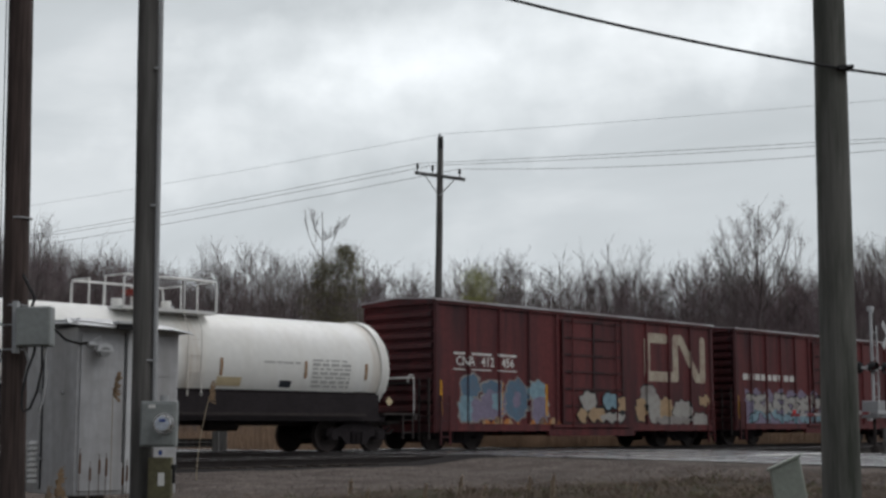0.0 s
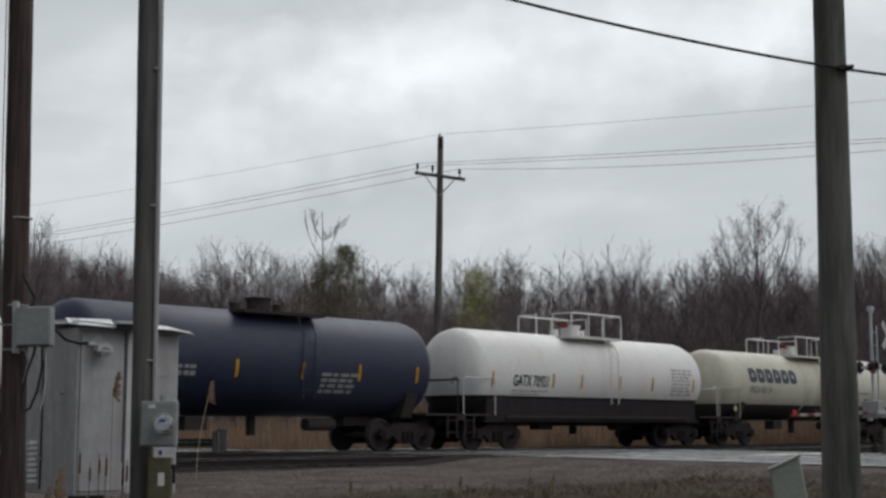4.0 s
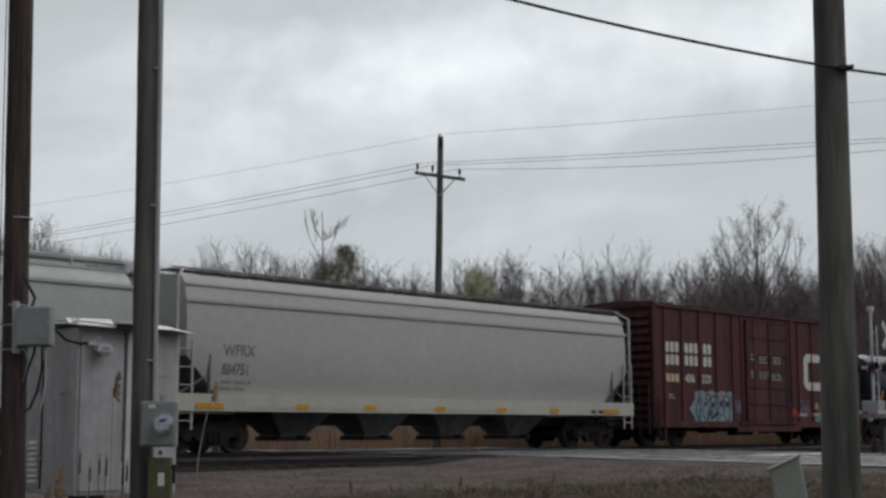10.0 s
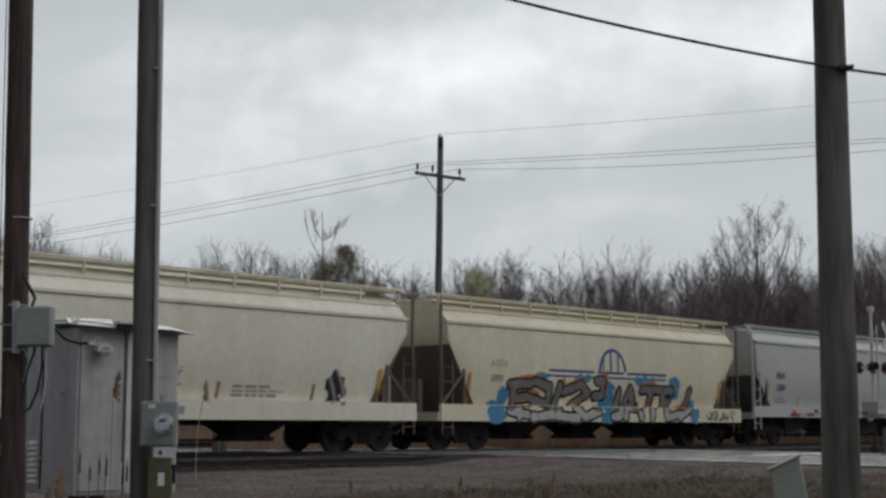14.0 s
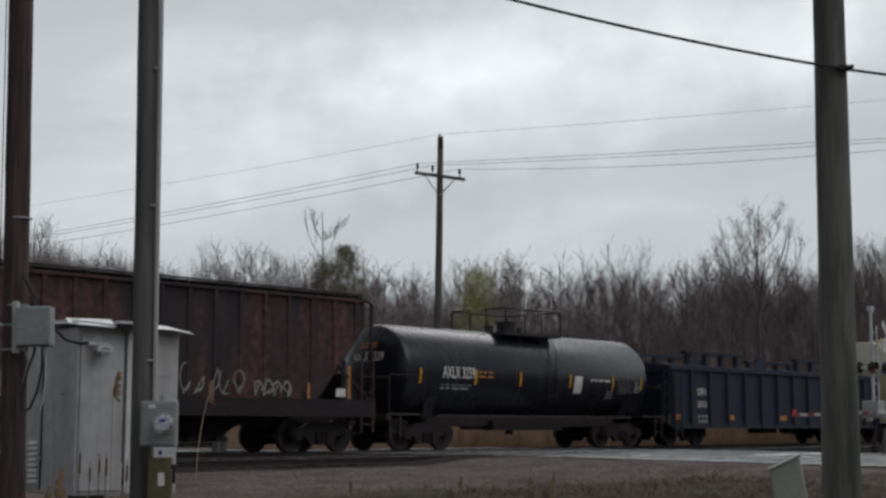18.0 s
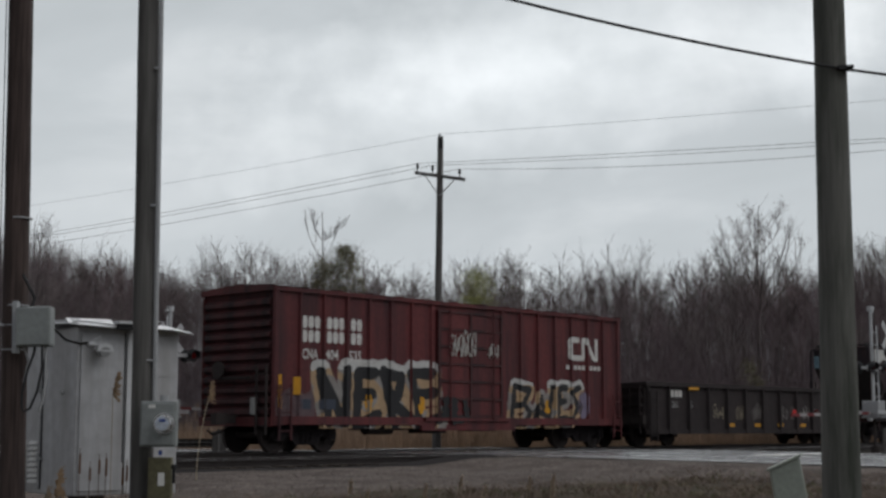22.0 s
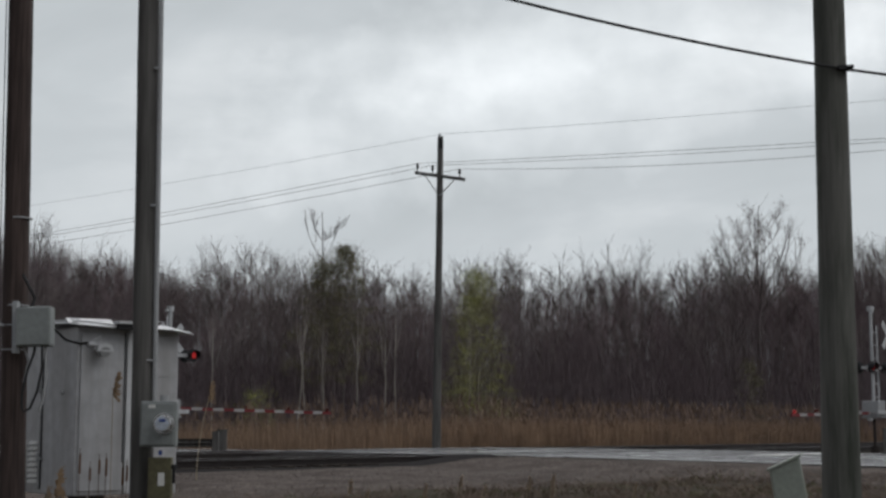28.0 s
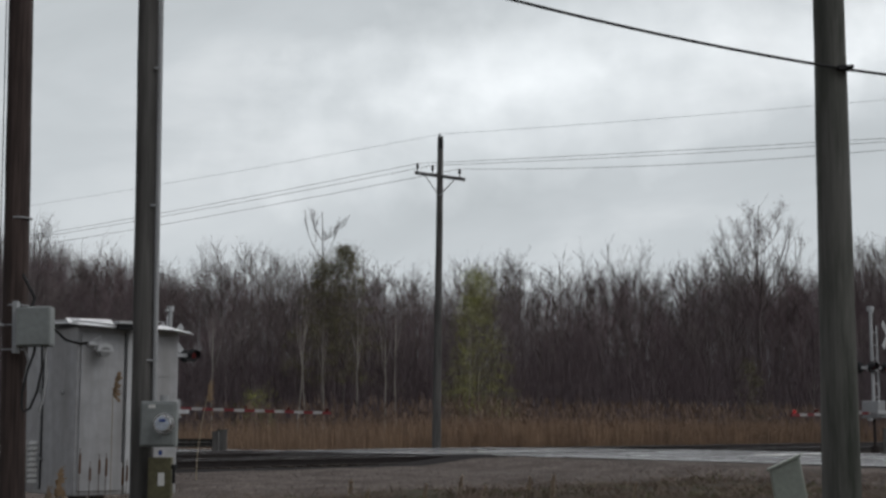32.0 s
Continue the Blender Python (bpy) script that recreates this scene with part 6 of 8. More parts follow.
    paint(car, "warning_label", ["let_white"], 4.95, 5.4, 1.15, 1.88, bars(4.95, 1.15, 0.4, 0.7, 3, 5), surf, 0.025)
    part("chord_mark", Geo().box(-5.3, -4.65, -1.592, -1.58, 2.02, 2.12), M["yellow"], car)
    # last boxcar
    car, surf, ribs, (h, w, zb, ev, d0, d1) = boxcar("oxide-red boxcar with black and tan graffiti, end of the train", -234.04, 15.4, 4.42, roof="oxide", posts=7, door=(0.40, 0.595), zb=0.68, end_mat="oxide_grime")
    paint(car, "graffiti", ["gr_wash"], -7.62, -6.2, 0.9, 1.75, lambda gx, gz: np.where(gz < 1.62 + 0.1 * np.sin(gx * 6) + 0.12 * (gx + 6.9), 0, -1), surf, 0.05, "thin grey-lilac wash", 0.003)
    paint(car, "emblem", ["let_white"], 4.6, 6.9, 2.7, 3.75, cn_mark(4.95, 2.95, 1.45, 0.58, 0.17), surf, 0.025, "white emblem")
    paint(car, "small_print", ["let_white"], 4.7, 6.7, 2.56, 2.72, minus_ribs(blocks(4.75, 2.56, 1.9, 0.13, 9), ribs), surf, 0.025)
    for z, row in ((3.32, "ooo ooo oo"), (2.94, "ooo ooo oo")):
        name_marks(car, -6.68, z, 2.24, 0.33, row, "let_white", surf, "white mark of the company name", 0.22, 0.30, 0.02, ribs)
    letters_on(car, "CNA", "let_white", -6.68, 2.5, 0.38, surf, "", 0.68)
    letters_on(car, "404", "let_white", -5.84, 2.5, 0.38, surf, "", 0.85)
    letters_on(car, "535", "let_white", -4.97, 2.5, 0.38, surf, "", 0.85)
    tall = [[(-6.02, 2.14), (-5.71, 0.83)], [(-5.99, 2.11), (-5.15, 0.82)], [(-5.01, 2.21), (-5.07, 0.83)], [(-3.95, 2.18), (-4.59, 2.18), (-4.66, 0.7), (-3.83, 1.02)], [(-4.64, 1.56), (-4.05, 1.6)], [(-3.62, 2.23), (-3.18, 0.69)], [(-3.62, 2.19), (-2.9, 2.08), (-3.01, 1.6), (-3.43, 1.52), (-2.54, 0.9)], [(-1.7, 2.23), (-2.49, 2.21), (-2.14, 0.69), (-1.41, 0.94)], [(-2.28, 1.6), (-1.65, 1.66)]]
    small = [[(1.94, 0.74), (2.15, 1.94), (2.87, 1.84), (2.58, 1.39), (2.03, 1.35)], [(2.58, 1.39), (2.91, 1.13), (2.63, 0.81), (1.94, 0.77)], [(3.05, 0.81), (3.43, 1.63), (3.76, 0.86)], [(3.14, 1.13), (3.65, 1.13)], [(4.01, 1.95), (3.82, 0.86), (4.2, 0.87)], [(4.78, 1.97), (4.42, 1.92), (4.29, 0.9), (4.67, 0.96)], [(4.36, 1.47), (4.71, 1.51)], [(5.45, 1.98), (5.02, 1.79), (5.37, 1.33), (5.0, 0.91), (4.73, 0.96)]]
    paint(car, "graffiti", ["gr_black", "gr_black", "gr_grey", "gr_tan", "gr_bright"], -6.9, -1.0, 0.64, 2.6, piece(tall, 0.34, 0.0, 0.0, 0.20), surf, 0.028, "black and tan spray-painted graffiti with a white rim")
    paint(car, "graffiti", ["gr_black", "gr_black", "gr_grey", "gr_tan", "gr_bright"], 1.5, 5.9, 0.64, 2.4, piece(small, 0.21, 0.0, 0.0, 0.15, 2.24), surf, 0.028, "black and tan spray-painted graffiti with a white rim")
    paint(car, "warning_label", ["let_slate"], -6.85, -6.35, 1.15, 1.42, lambda gx, gz: np.zeros(gx.shape, int), surf, 0.1, "dark label", 0.012)
    paint(car, "warning_label", ["let_slate"], -6.05, -5.45, 1.15, 1.42, lambda gx, gz: np.zeros(gx.shape, int), surf, 0.1, "dark label", 0.012)
    paint(car, "graffiti", ["yellow"], -5.0, 4.6, 0.9, 1.7, blobs(((-4.2, 1.35, 0.13, 0.22, 0), (-2.05, 1.3, 0.12, 0.22, 0), (3.75, 1.3, 0.1, 0.2, 0))), surf, 0.03, "orange spray paint", 0.009)
    paint(car, "graffiti", ["gr_lilac"], 5.2, 6.1, 0.9, 2.0, lambda gx, gz: np.where(((gx - 5.65) / 0.3) ** 2 + ((gz - 1.4) / 0.45) ** 2 < 1, 0, -1), surf, 0.04)
    paint(car, "graffiti", ["gr_white"], -1.1, 0.4, 2.6, 3.7, scrawl(-1.0, 2.8, 1.2, 0.7, 6, 91, 0.05), surf, 0.03, "", 0.05)
    paint(car, "graffiti", ["gr_white"], 0.6, 1.3, 2.7, 3.3, scrawl(0.7, 2.8, 0.5, 0.4, 3, 92, 0.05), surf, 0.03, "", 0.05)
    paint(car, "graffiti", ["gr_tan", "gr_black"], -1.45, 1.2, 0.75, 1.7, spray(-1.3, 0.85, 1.0, 0.6, 2, 95, 0, 0.2, False), surf, 0.035, "", 0.05)
    reflectors(car, (-7.46,), 1.17, surf, w=0.15, h=0.88)
    reflectors(car, (-6.88,), 1.53, surf, w=0.2, h=0.47)
    part("end_marker", Geo().box(-7.92, -7.8, -1.0, -0.86, 1.0, 1.45), M["let_grey"], car, "small pale end-of-train marker box")

build_train()

# ---- poles, cabinet and fittings near the eye ----
def wooden_pole(name, label, x, y, z1, r0, r1, mat, lean=(0.0, 0.0), z0=-0.5):
    g = Geo()
    n, k = 22, 26
    rings = []
    for j in range(k + 1):
        t = j / k
        z = z0 + (z1 - z0) * t
        r = r0 + (r1 - r0) * t
        rings.append([(lean[0] * (z - 0.0) + (r + 0.006 * noise.noise((i * 0.9, z * 1.3, x))) * math.cos(2 * math.pi * i / n), lean[1] * z + (r + 0.006 * noise.noise((i * 0.9, z * 1.3, x + 5))) * math.sin(2 * math.pi * i / n), z) for i in range(n)])
    g.loft(rings)
    return thing(name, label, "utility pole", pose(x, y, 0), "utility poles", "", g, M[mat], 40)


pole_l = wooden_pole("utility_pole", "thick brown wooden utility pole", -3.652, 12.0, 8.5, 0.110, 0.10, "pole_b", (-0.0205, 0))
pole_m = wooden_pole("utility_pole", "weathered grey wooden utility pole with a conduit", -2.62, 12.3, 9.0, 0.10, 0.085, "pole", (-0.012, 0))
pole_r = wooden_pole("utility_pole", "thick mossy grey wooden utility pole", 3.664, 13.0, 9.0, 0.180, 0.116, "pole_g", (0.0085, 0))
for z in (1.69, 1.52, 1.31, 2.45):
    part("band", Geo().cyl((-0.03, 0, z), (-0.03, 0, z + 0.012), 0.111, 20), M["grey_steel"], pole_l)
part("guy_wire", Geo().cyl((-0.115, -0.1, -0.4), (-0.24, -0.1, 8), 0.005, 6), M["cable"], pole_l)
part("conduit", Geo().cyl((0.105, -0.06, 0.86), (0.035, -0.06, 9), 0.021, 12), M["grey_steel"], pole_m)
for z in (1.23, 2.6, 3.85):
    part("conduit_clamp", Geo().box(0.03, 0.128 - 0.0086 * z, -0.085, -0.035, z, z + 0.018), M["grey_steel"], pole_m)
part("cable_clamp", Geo().box(0.06, 0.18, -0.2, -0.1, 4.0, 4.04).cyl((0.14, -0.19, 4.02), (0.19, -0.22, 4.02), 0.02, 8), M["black"], pole_r)

# meter box on the middle pole
meter = thing("meter_box", "grey electric meter box with a round glass meter", "electric meter", pose(-2.445, 12.12, 0.49))
bevel(part("box", Geo().box(-0.155, 0.155, -0.06, 0.06, 0, 0.39), M["meterbox"], meter), 0.012)
bevel(part("cover", Geo().box(-0.14, 0.14, -0.075, -0.06, 0.015, 0.37), M["meterbox"], meter), 0.006)
part("meter_ring", Geo().cyl((0.06, -0.075, 0.20), (0.06, -0.11, 0.20), 0.092, 28), M["chrome"], meter, "", 35)
part("meter_glass", Geo().cyl((0.06, -0.11, 0.20), (0.06, -0.185, 0.20), 0.078, 28, 0.07), M["chrome"], meter, "clear meter dome", 35)
part("meter_face", Geo().cyl((0.06, -0.185, 0.20), (0.06, -0.188, 0.20), 0.06, 24), M["dial"], meter)
part("display", Geo().box(0.035, 0.09, -0.194, -0.188, 0.215, 0.235), M["blue"], meter)
part("label", Geo().box(-0.08, -0.02, -0.079, -0.075, 0.33, 0.36), M["white"], meter)
part("hub", Geo().cyl((0.04, 0, 0.39), (0.04, 0, 0.44), 0.035, 12), M["grey_steel"], meter)
junction = thing("junction_box", "olive weathered switch box below the meter", "switch box", pose(-2.42, 12.16, -0.2))
bevel(part("box", Geo().box(-0.11, 0.09, -0.06, 0.05, 0.0, 0.6), M["olive"], junction), 0.01)
part("label", Geo().box(-0.02, 0.035, -0.066, -0.06, 0.36, 0.47), M["white"], junction, "white sticker")
part("seal", Geo().box(-0.02, 0.01, -0.066, -0.06, 0.62, 0.66), M["blue"], junction)
part("handle", Geo().cyl((0.09, -0.03, 0.52), (0.13, -0.05, 0.52), 0.022, 8).box(0.1, 0.125, -0.06, -0.04, 0.38, 0.53), M["black"], junction)

# grey box on the left pole
jb = thing("junction_box", "light grey steel box on the brown pole", "junction box", pose(-3.452, 11.82, 1.335, 0, -1.5, 0))
bevel(part("box", Geo().box(-0.145, 0.145, -0.07, 0.08, 0, 0.335), M["meterbox"], jb), 0.01)
bevel(part("door", Geo().box(-0.14, 0.14, -0.085, -0.07, 0.01, 0.325), M["meterbox"], jb), 0.005)
part("bracket", Geo().box(-0.19, -0.15, -0.02, 0.06, -0.05, 0.39), M["grey_steel"], jb)
part("cable_loop", Geo().pipe([(0.06, 0.0, 0.0), (0.06, 0, -0.18), (0.02, 0, -0.38), (-0.04, 0, -0.52), (-0.09, 0, -0.545), (-0.11, 0, -0.5), (-0.105, 0, -0.38), (-0.06, 0, -0.2), (-0.01, 0, -0.06), (0.0, 0, 0)], 0.011, 8), M["cable"], jb, "black drooping cable loop", 50)
part("conduit", Geo().pipe([(0.085, 0.02, 0), (0.085, 0.02, -0.3), (0.07, 0.02, -0.42), (0.03, 0.03, -0.55)], 0.013, 8).pipe([(-0.10, 0.02, 0.0), (-0.06, 0.02, -0.12), (-0.1, 0.03, -0.3)], 0.01, 6), M["grey_steel"], jb, "", 50)
part("conduit", Geo().pipe([(-0.05, 0.05, 0.33), (-0.02, 0.05, 0.42), (-0.09, 0.04, 0.56), (-0.12, 0.04, 0.62)], 0.014, 8), M["cable"], jb, "", 50)

# aluminium signal cabinet
CAB = Matrix.Translation((-3.40, 13.0, 0.03)) @ pose(0, 0, 0, 0, 0, 40)
cab = thing("signal_cabinet", "weathered aluminium signal cabinet with sloping white roof", "equipment cabinet", CAB)
cw, cd, chh = 1.06, 1.6, 1.56
bevel(part("body", Geo().box(0, cw, 0, cd, 0, chh), M["alu"], cab), 0.008)
bevel(part("door", Geo().box(0.03, 0.47, -0.022, 0.0, 0.04, chh - 0.06), M["alu"], cab, "flat sheet-metal door"), 0.006)
bevel(part("door", Geo().box(0.53, cw - 0.02, -0.02, 0.0, 0.04, chh - 0.06), M["alu"], cab, "flat sheet-metal door"), 0.006)
part("door_frame", Geo().box(0.500, 0.545, -0.03, 0.0, 0.02, chh - 0.03), M["roofw"], cab)
part("door_gap", Geo().box(0.472, 0.490, -0.006, -0.001, 0.3, chh - 0.04), M["black"], cab)
for k in range(8):
    for c in (0.77, 0.99):
        z = 0.10 + k * 0.052
        part("louvre", Geo().prism([(-0.045, z), (-0.012, z), (-0.012, z + 0.036)], c, c + 0.17, "y"), M["white"], cab, "pale ventilation louvre")
part("panel_seam", Geo().box(-0.004, 0.001, 0.705, 0.735, 0.04, chh - 0.28), M["black"], cab)
part("side_panel", Geo().box(-0.014, 0.0, 0.74, 1.5, 0.04, chh - 0.28), M["alu"], cab)
for z in (0.30, 0.95):
    part("hinge", Geo().cyl((-0.025, 0.73, z), (-0.025, 0.73, z + 0.08), 0.016, 8).box(-0.03, -0.01, 0.66, 0.73, z + 0.02, z + 0.04), M["grey_steel"], cab)
rf = Geo().loft([[(x, y0, z0 + 0.0), (x, y1, z1), (x, y1, z1 + 0.025), (x, y0, z0 + 0.025)] for x, y0, y1, z0, z1 in ((-0.12, -0.1, cd + 0.1, chh + 0.03, chh + 0.10), (0.3, -0.16, cd + 0.1, chh - 0.0, chh + 0.10), (0.62, -0.12, cd + 0.1, chh + 0.02, chh + 0.075), (cw + 0.07, -0.1, cd + 0.1, chh - 0.03, chh + 0.015))])
part("roof", rf, M["roofw"], cab, "bent white sheet-metal roof")
part("fascia", Geo().loft([[(x, y, z0), (x, y + 0.008, z0 - 0.006), (x, -0.06, z1 - 0.006), (x, -0.06, z1)] for x, y, z0, z1 in ((-0.16, -0.16, chh + 0.012, chh + 0.07), (0.08, -0.17, chh - 0.0, chh + 0.075), (0.30, -0.17, chh - 0.005, chh + 0.078))]), M["roofw"], cab, "bent white fascia")
part("fascia", Geo().loft([[(x, y, z0), (x, y + 0.008, z0 - 0.006), (x, -0.06, z1 - 0.006), (x, -0.06, z1)] for x, y, z0, z1 in ((0.63, -0.2, chh + 0.0, chh + 0.055), (0.9, -0.2, chh - 0.005, chh + 0.04), (cw + 0.08, -0.16, chh - 0.035, chh - 0.01))]), M["roofw"], cab, "white sloping roof edge")
# black block set in the gap under the roof lip, in place of its shade
part("roof_flap", Geo().box(0.31, 0.50, -0.20, -0.10, chh - 0.02, chh + 0.03), M["black"], cab)
part("vent_rim", Geo().box(0.30, 0.55, -0.235, -0.08, chh + 0.032, chh + 0.055).box(0.50, 0.55, -0.225, -0.08, chh - 0.04, chh + 0.03), M["roofw"], cab, "white vent rim")
part("fascia", Geo().loft([[(x, y, z0), (x + 0.008, y, z0 - 0.006), (-0.05, y, z1 - 0.006), (-0.05, y, z1)] for y, x, z0, z1 in ((0.62, -0.12, chh + 0.056, chh + 0.068), (0.2, -0.15, chh + 0.035, chh + 0.07), (-0.16, -0.16, chh + 0.012, chh + 0.07))]), M["roofw"], cab, "bent white fascia")
part("roof_post", Geo().box(cw - 0.18, cw - 0.02, 0.3, 0.5, chh + 0.05, chh + 0.06), M["roofw"], cab)
lampg = Geo().loft([[(0.20 + c * r, y, chh - 0.20 + d * r * 0.8) for c, d in ((-1, -0.5), (-0.8, 0.4), (0, 0.75), (0.8, 0.4), (1, -0.5))] for y, r in ((-0.17, 0.085), (-0.09, 0.072), (-0.03, 0.04))]).pipe([(0.1, -0.03, chh - 0.16), (0.16, -0.03, chh - 0.11), (0.22, -0.02, chh - 0.09), (0.2, -0.01, chh - 0.13)], 0.012).cyl((0.08, -0.05, chh - 0.165), (0.15, -0.05, chh - 0.165), 0.022, 10)
part("lamp_glass", Geo().cyl((0.20, -0.10, chh - 0.225), (0.20, -0.165, chh - 0.24), 0.05, 14), M["grey_steel"], cab)
part("flood_lamp", lampg, M["roofw"], cab, "small hooded lamp", 40)
part("lamp_cable", Geo().pipe([(0.1, -0.03, chh - 0.15), (-0.0, -0.03, chh - 0.16), (-0.12, 0.0, chh - 0.13), (-0.2, 0.1, chh - 0.02)], 0.012, 6), M["cable"], cab, "", 50)
part("cable_gland", Geo().cyl((-0.03, 0.2, 0.95), (-0.06, 0.2, 0.95), 0.02, 8).cyl((cw - 0.35, -0.03, 0.5), (cw - 0.35, 0.0, 0.5), 0.03, 10), M["grey_steel"], cab)
for x, y in ((0.08, 0.08), (cw - 0.08, 0.08), (0.08, cd - 0.08), (cw - 0.08, cd - 0.08)):
    part("leg", Geo().box(x - 0.06, x + 0.06, y - 0.06, y + 0.06, -0.5, 0.0), M["under"], cab)
part("panel_plate", Geo().box(cw - 0.27, cw - 0.1, -0.026, -0.02, chh - 0.45, chh - 0.2), M["alu"], cab)

# leaning cable pedestal
ped = thing("cable_pedestal", "leaning pale green cable pedestal", "cable pedestal", pose(2.56, 10.0, -0.45, 0, -9.5, -14))
bevel(part("cover", Geo().loft([[(-0.125, -0.1, 0), (0.125, -0.1, 0), (0.125, 0.1, 0), (-0.125, 0.1, 0)], [(-0.105, -0.085, 0.84), (0.115, -0.085, 0.90), (0.115, 0.085, 0.90), (-0.105, 0.085, 0.84)]]), M["pedgreen"], ped), 0.012)
bevel(part("cap", Geo().loft([[(-0.122, -0.1, 0.825), (0.13, -0.1, 0.893), (0.13, 0.1, 0.893), (-0.122, 0.1, 0.825)], [(-0.12, -0.1, 0.845), (0.13, -0.1, 0.913), (0.13, 0.1, 0.913), (-0.12, 0.1, 0.845)]]), M["pedgreen"], ped), 0.006)

# thick cable to the right pole, and the far line
def wire(name, label, a, b, sag, r, mat="cable", n=28, cat_="cable"):
    a, b = Vector(a), Vector(b)
    pts = [a.lerp(b, k / n) - Vector((0, 0, sag * 4 * (k / n) * (1 - k / n))) for k in range(n + 1)]
    return thing(name, label, cat_, None, "overhead wires", "", Geo().pipe(pts, r, 6), M[mat], 60)


far = thing("utility_pole", "tall slim wooden line pole with a crossarm", "utility pole", pose(-0.24, 50.0, 0))
part("pole", Geo().cyl((0, 0, -0.5), (0.15, 0, 11.2), 0.16, 14, 0.105), M["pole"], far, "", 40)
XA = Vector((0.70, -0.62, -0.21)).normalized()
xz = 9.74
c0 = Vector((0.12, 0, xz))
arm = Geo()
side = Vector((-XA.y, XA.x, 0)).normalized() * 0.05
up = Vector((0, 0, 0.06))
arm.loft([[c0 + XA * s - side - up, c0 + XA * s + side - up, c0 + XA * s + side + up, c0 + XA * s - side + up] for s in (-1.22, 1.22)])
part("crossarm", arm, M["pole"], far)
ins = []
for s in (-1.12, -0.36, 0.98):
    p = c0 + XA * s + up
    part("insulator", Geo().cyl(p, p + Vector((0, 0, 0.14)), 0.02, 6).cyl(p + Vector((0, 0, 0.12)), p + Vector((0, 0, 0.30)), 0.055, 10, 0.04), M["black"], far)
    ins.append(Vector((-0.24, 50.0, 0)) + p + Vector((0, 0, 0.30)))
part("brace", Geo().pipe([c0 + XA * -0.72 - up, Vector((0.1, -0.1, xz - 0.75))], 0.02).pipe([c0 + XA * 0.72 - up, Vector((0.1, -0.1, xz - 0.75))], 0.02), M["grey_steel"], far)
part("pole_top_pin", Geo().box(0.1, 0.24, -0.12, -0.06, 10.75, 11.1).cyl((0.12, -0.05, 11.15), (0.12, -0.05, 11.3), 0.03, 8), M["black"], far)
top = Vector((-0.10, 49.95, 11.28))
for p, le, ri, sag in ((ins[0], (-23.2, 70.0, 9.95), (14.75, 44.0, 9.92), 0.04), (ins[1], (-23.2, 70.0, 9.8), (14.7, 44.0, 9.8), 0.06), (ins[2], (-23.2, 70.0, 9.4), (14.7, 44.0, 9.55), 0.2)):
    wire("overhead_wire", "thin dark overhead wire", p, le, 0.12, 0.009)
    wire("overhead_wire", "thin dark overhead wire", p, ri, sag, 0.008)
wire("overhead_wire", "thin grey top wire", top, (-23.2, 70.0, 11.5), 0.1, 0.006, "grey_steel")
wire("overhead_wire", "thin grey top wire", top, (14.8, 44.0, 11.2), 0.05, 0.006, "grey_steel")
wire("overhead_cable", "thick black cable fixed to the mossy pole", (0.39, 12.2, 4.545), (3.84, 12.85, 4.005), 0.045, 0.014)
wire("overhead_cable", "thick black cable fixed to the mossy pole", (3.84, 12.85, 4.005), (5.4, 13.0, 3.90), 0.02, 0.014)
wire("guy_wire", "thin wires held by the brown pole", (-3.8, 11.9, 1.53), (-6.5, 11.6, 1.6), 0.02, 0.006)
wire("guy_wire", "thin wires held by the brown pole", (-3.8, 11.9, 1.33), (-6.5, 11.6, 1.38), 0.02, 0.006)


# ---- level crossing masts and gates ----
def crossing_mast(label, m, height=4.3, lz=2.66, arm=0.72, buck=-1, slim=False):
    """Local -y: the way that traffic sees it; the arm lies along x."""
    mast = thing("crossing_signal", label, "crossing signal", m, "crossing signals")
    part("mast", Geo().cyl((0, 0, 1.05), (0, 0, height), 0.05 if slim else 0.065, 14), M["silver"], mast, "", 35)
    part("stand", Geo().cyl((0, 0, -0.3), (0, 0, 1.08), 0.048 if slim else 0.075, 14).cyl((0, 0, -0.3), (0, 0, 0.2), 0.14, 14), M["under"], mast, "dark cast stand", 35)
    part("bell", Geo().cyl((0, 0, height), (0, 0, height + 0.16), 0.11, 14).cyl((0, 0, height + 0.02), (-0.16, 0, height + 0.02), 0.05, 10), M["silver"], mast, "", 35)
    for a in (45, -45):
        part("crossbuck_blade", Geo().box(-0.55, 0.55, -0.1, -0.085, -0.1, 0.1), M["silver"], mast, "bare metal back of a crossbuck blade", 0, pose(0, 0 if buck < 0 else 0.66, height - 0.8, 0, a, 0))
    for f in (-1, 1):
        part("light_arm", Geo().box(-arm, arm, f * 0.14 - 0.03, f * 0.14 + 0.03, lz - 0.04, lz + 0.04).box(-0.1, 0.1, min(0, f * 0.17), max(0, f * 0.17), lz - 0.08, lz + 0.08), M["silver"], mast)
    bevel(part("gate_mechanism", Geo().box(-0.22, 0.26, -0.28, 0.28, 1.12, 1.62).box(-0.26, 0.3, -0.32, 0.32, 1.08, 1.13), M["grey_steel"], mast, "silver gate drive housing"), 0.03)
    for s in (-1, 1):
        part("drive_arm", Geo().box(-0.75, 0.5, s * 0.36 - 0.02, s * 0.36 + 0.02, 1.2, 1.32).box(-0.7, -0.35, s * 0.36 - 0.05, s * 0.36 + 0.05, 1.0, 1.5), M["silver"], mast, "counterweighted side arm")
    part("ladder", ladder(-0.20, 0.0, 1.55, height - 0.45, 0.34, True) if slim else ladder(0.0, 0.42, 0.3, height - 0.1, 0.4, True), M["silver"], mast)
    return mast


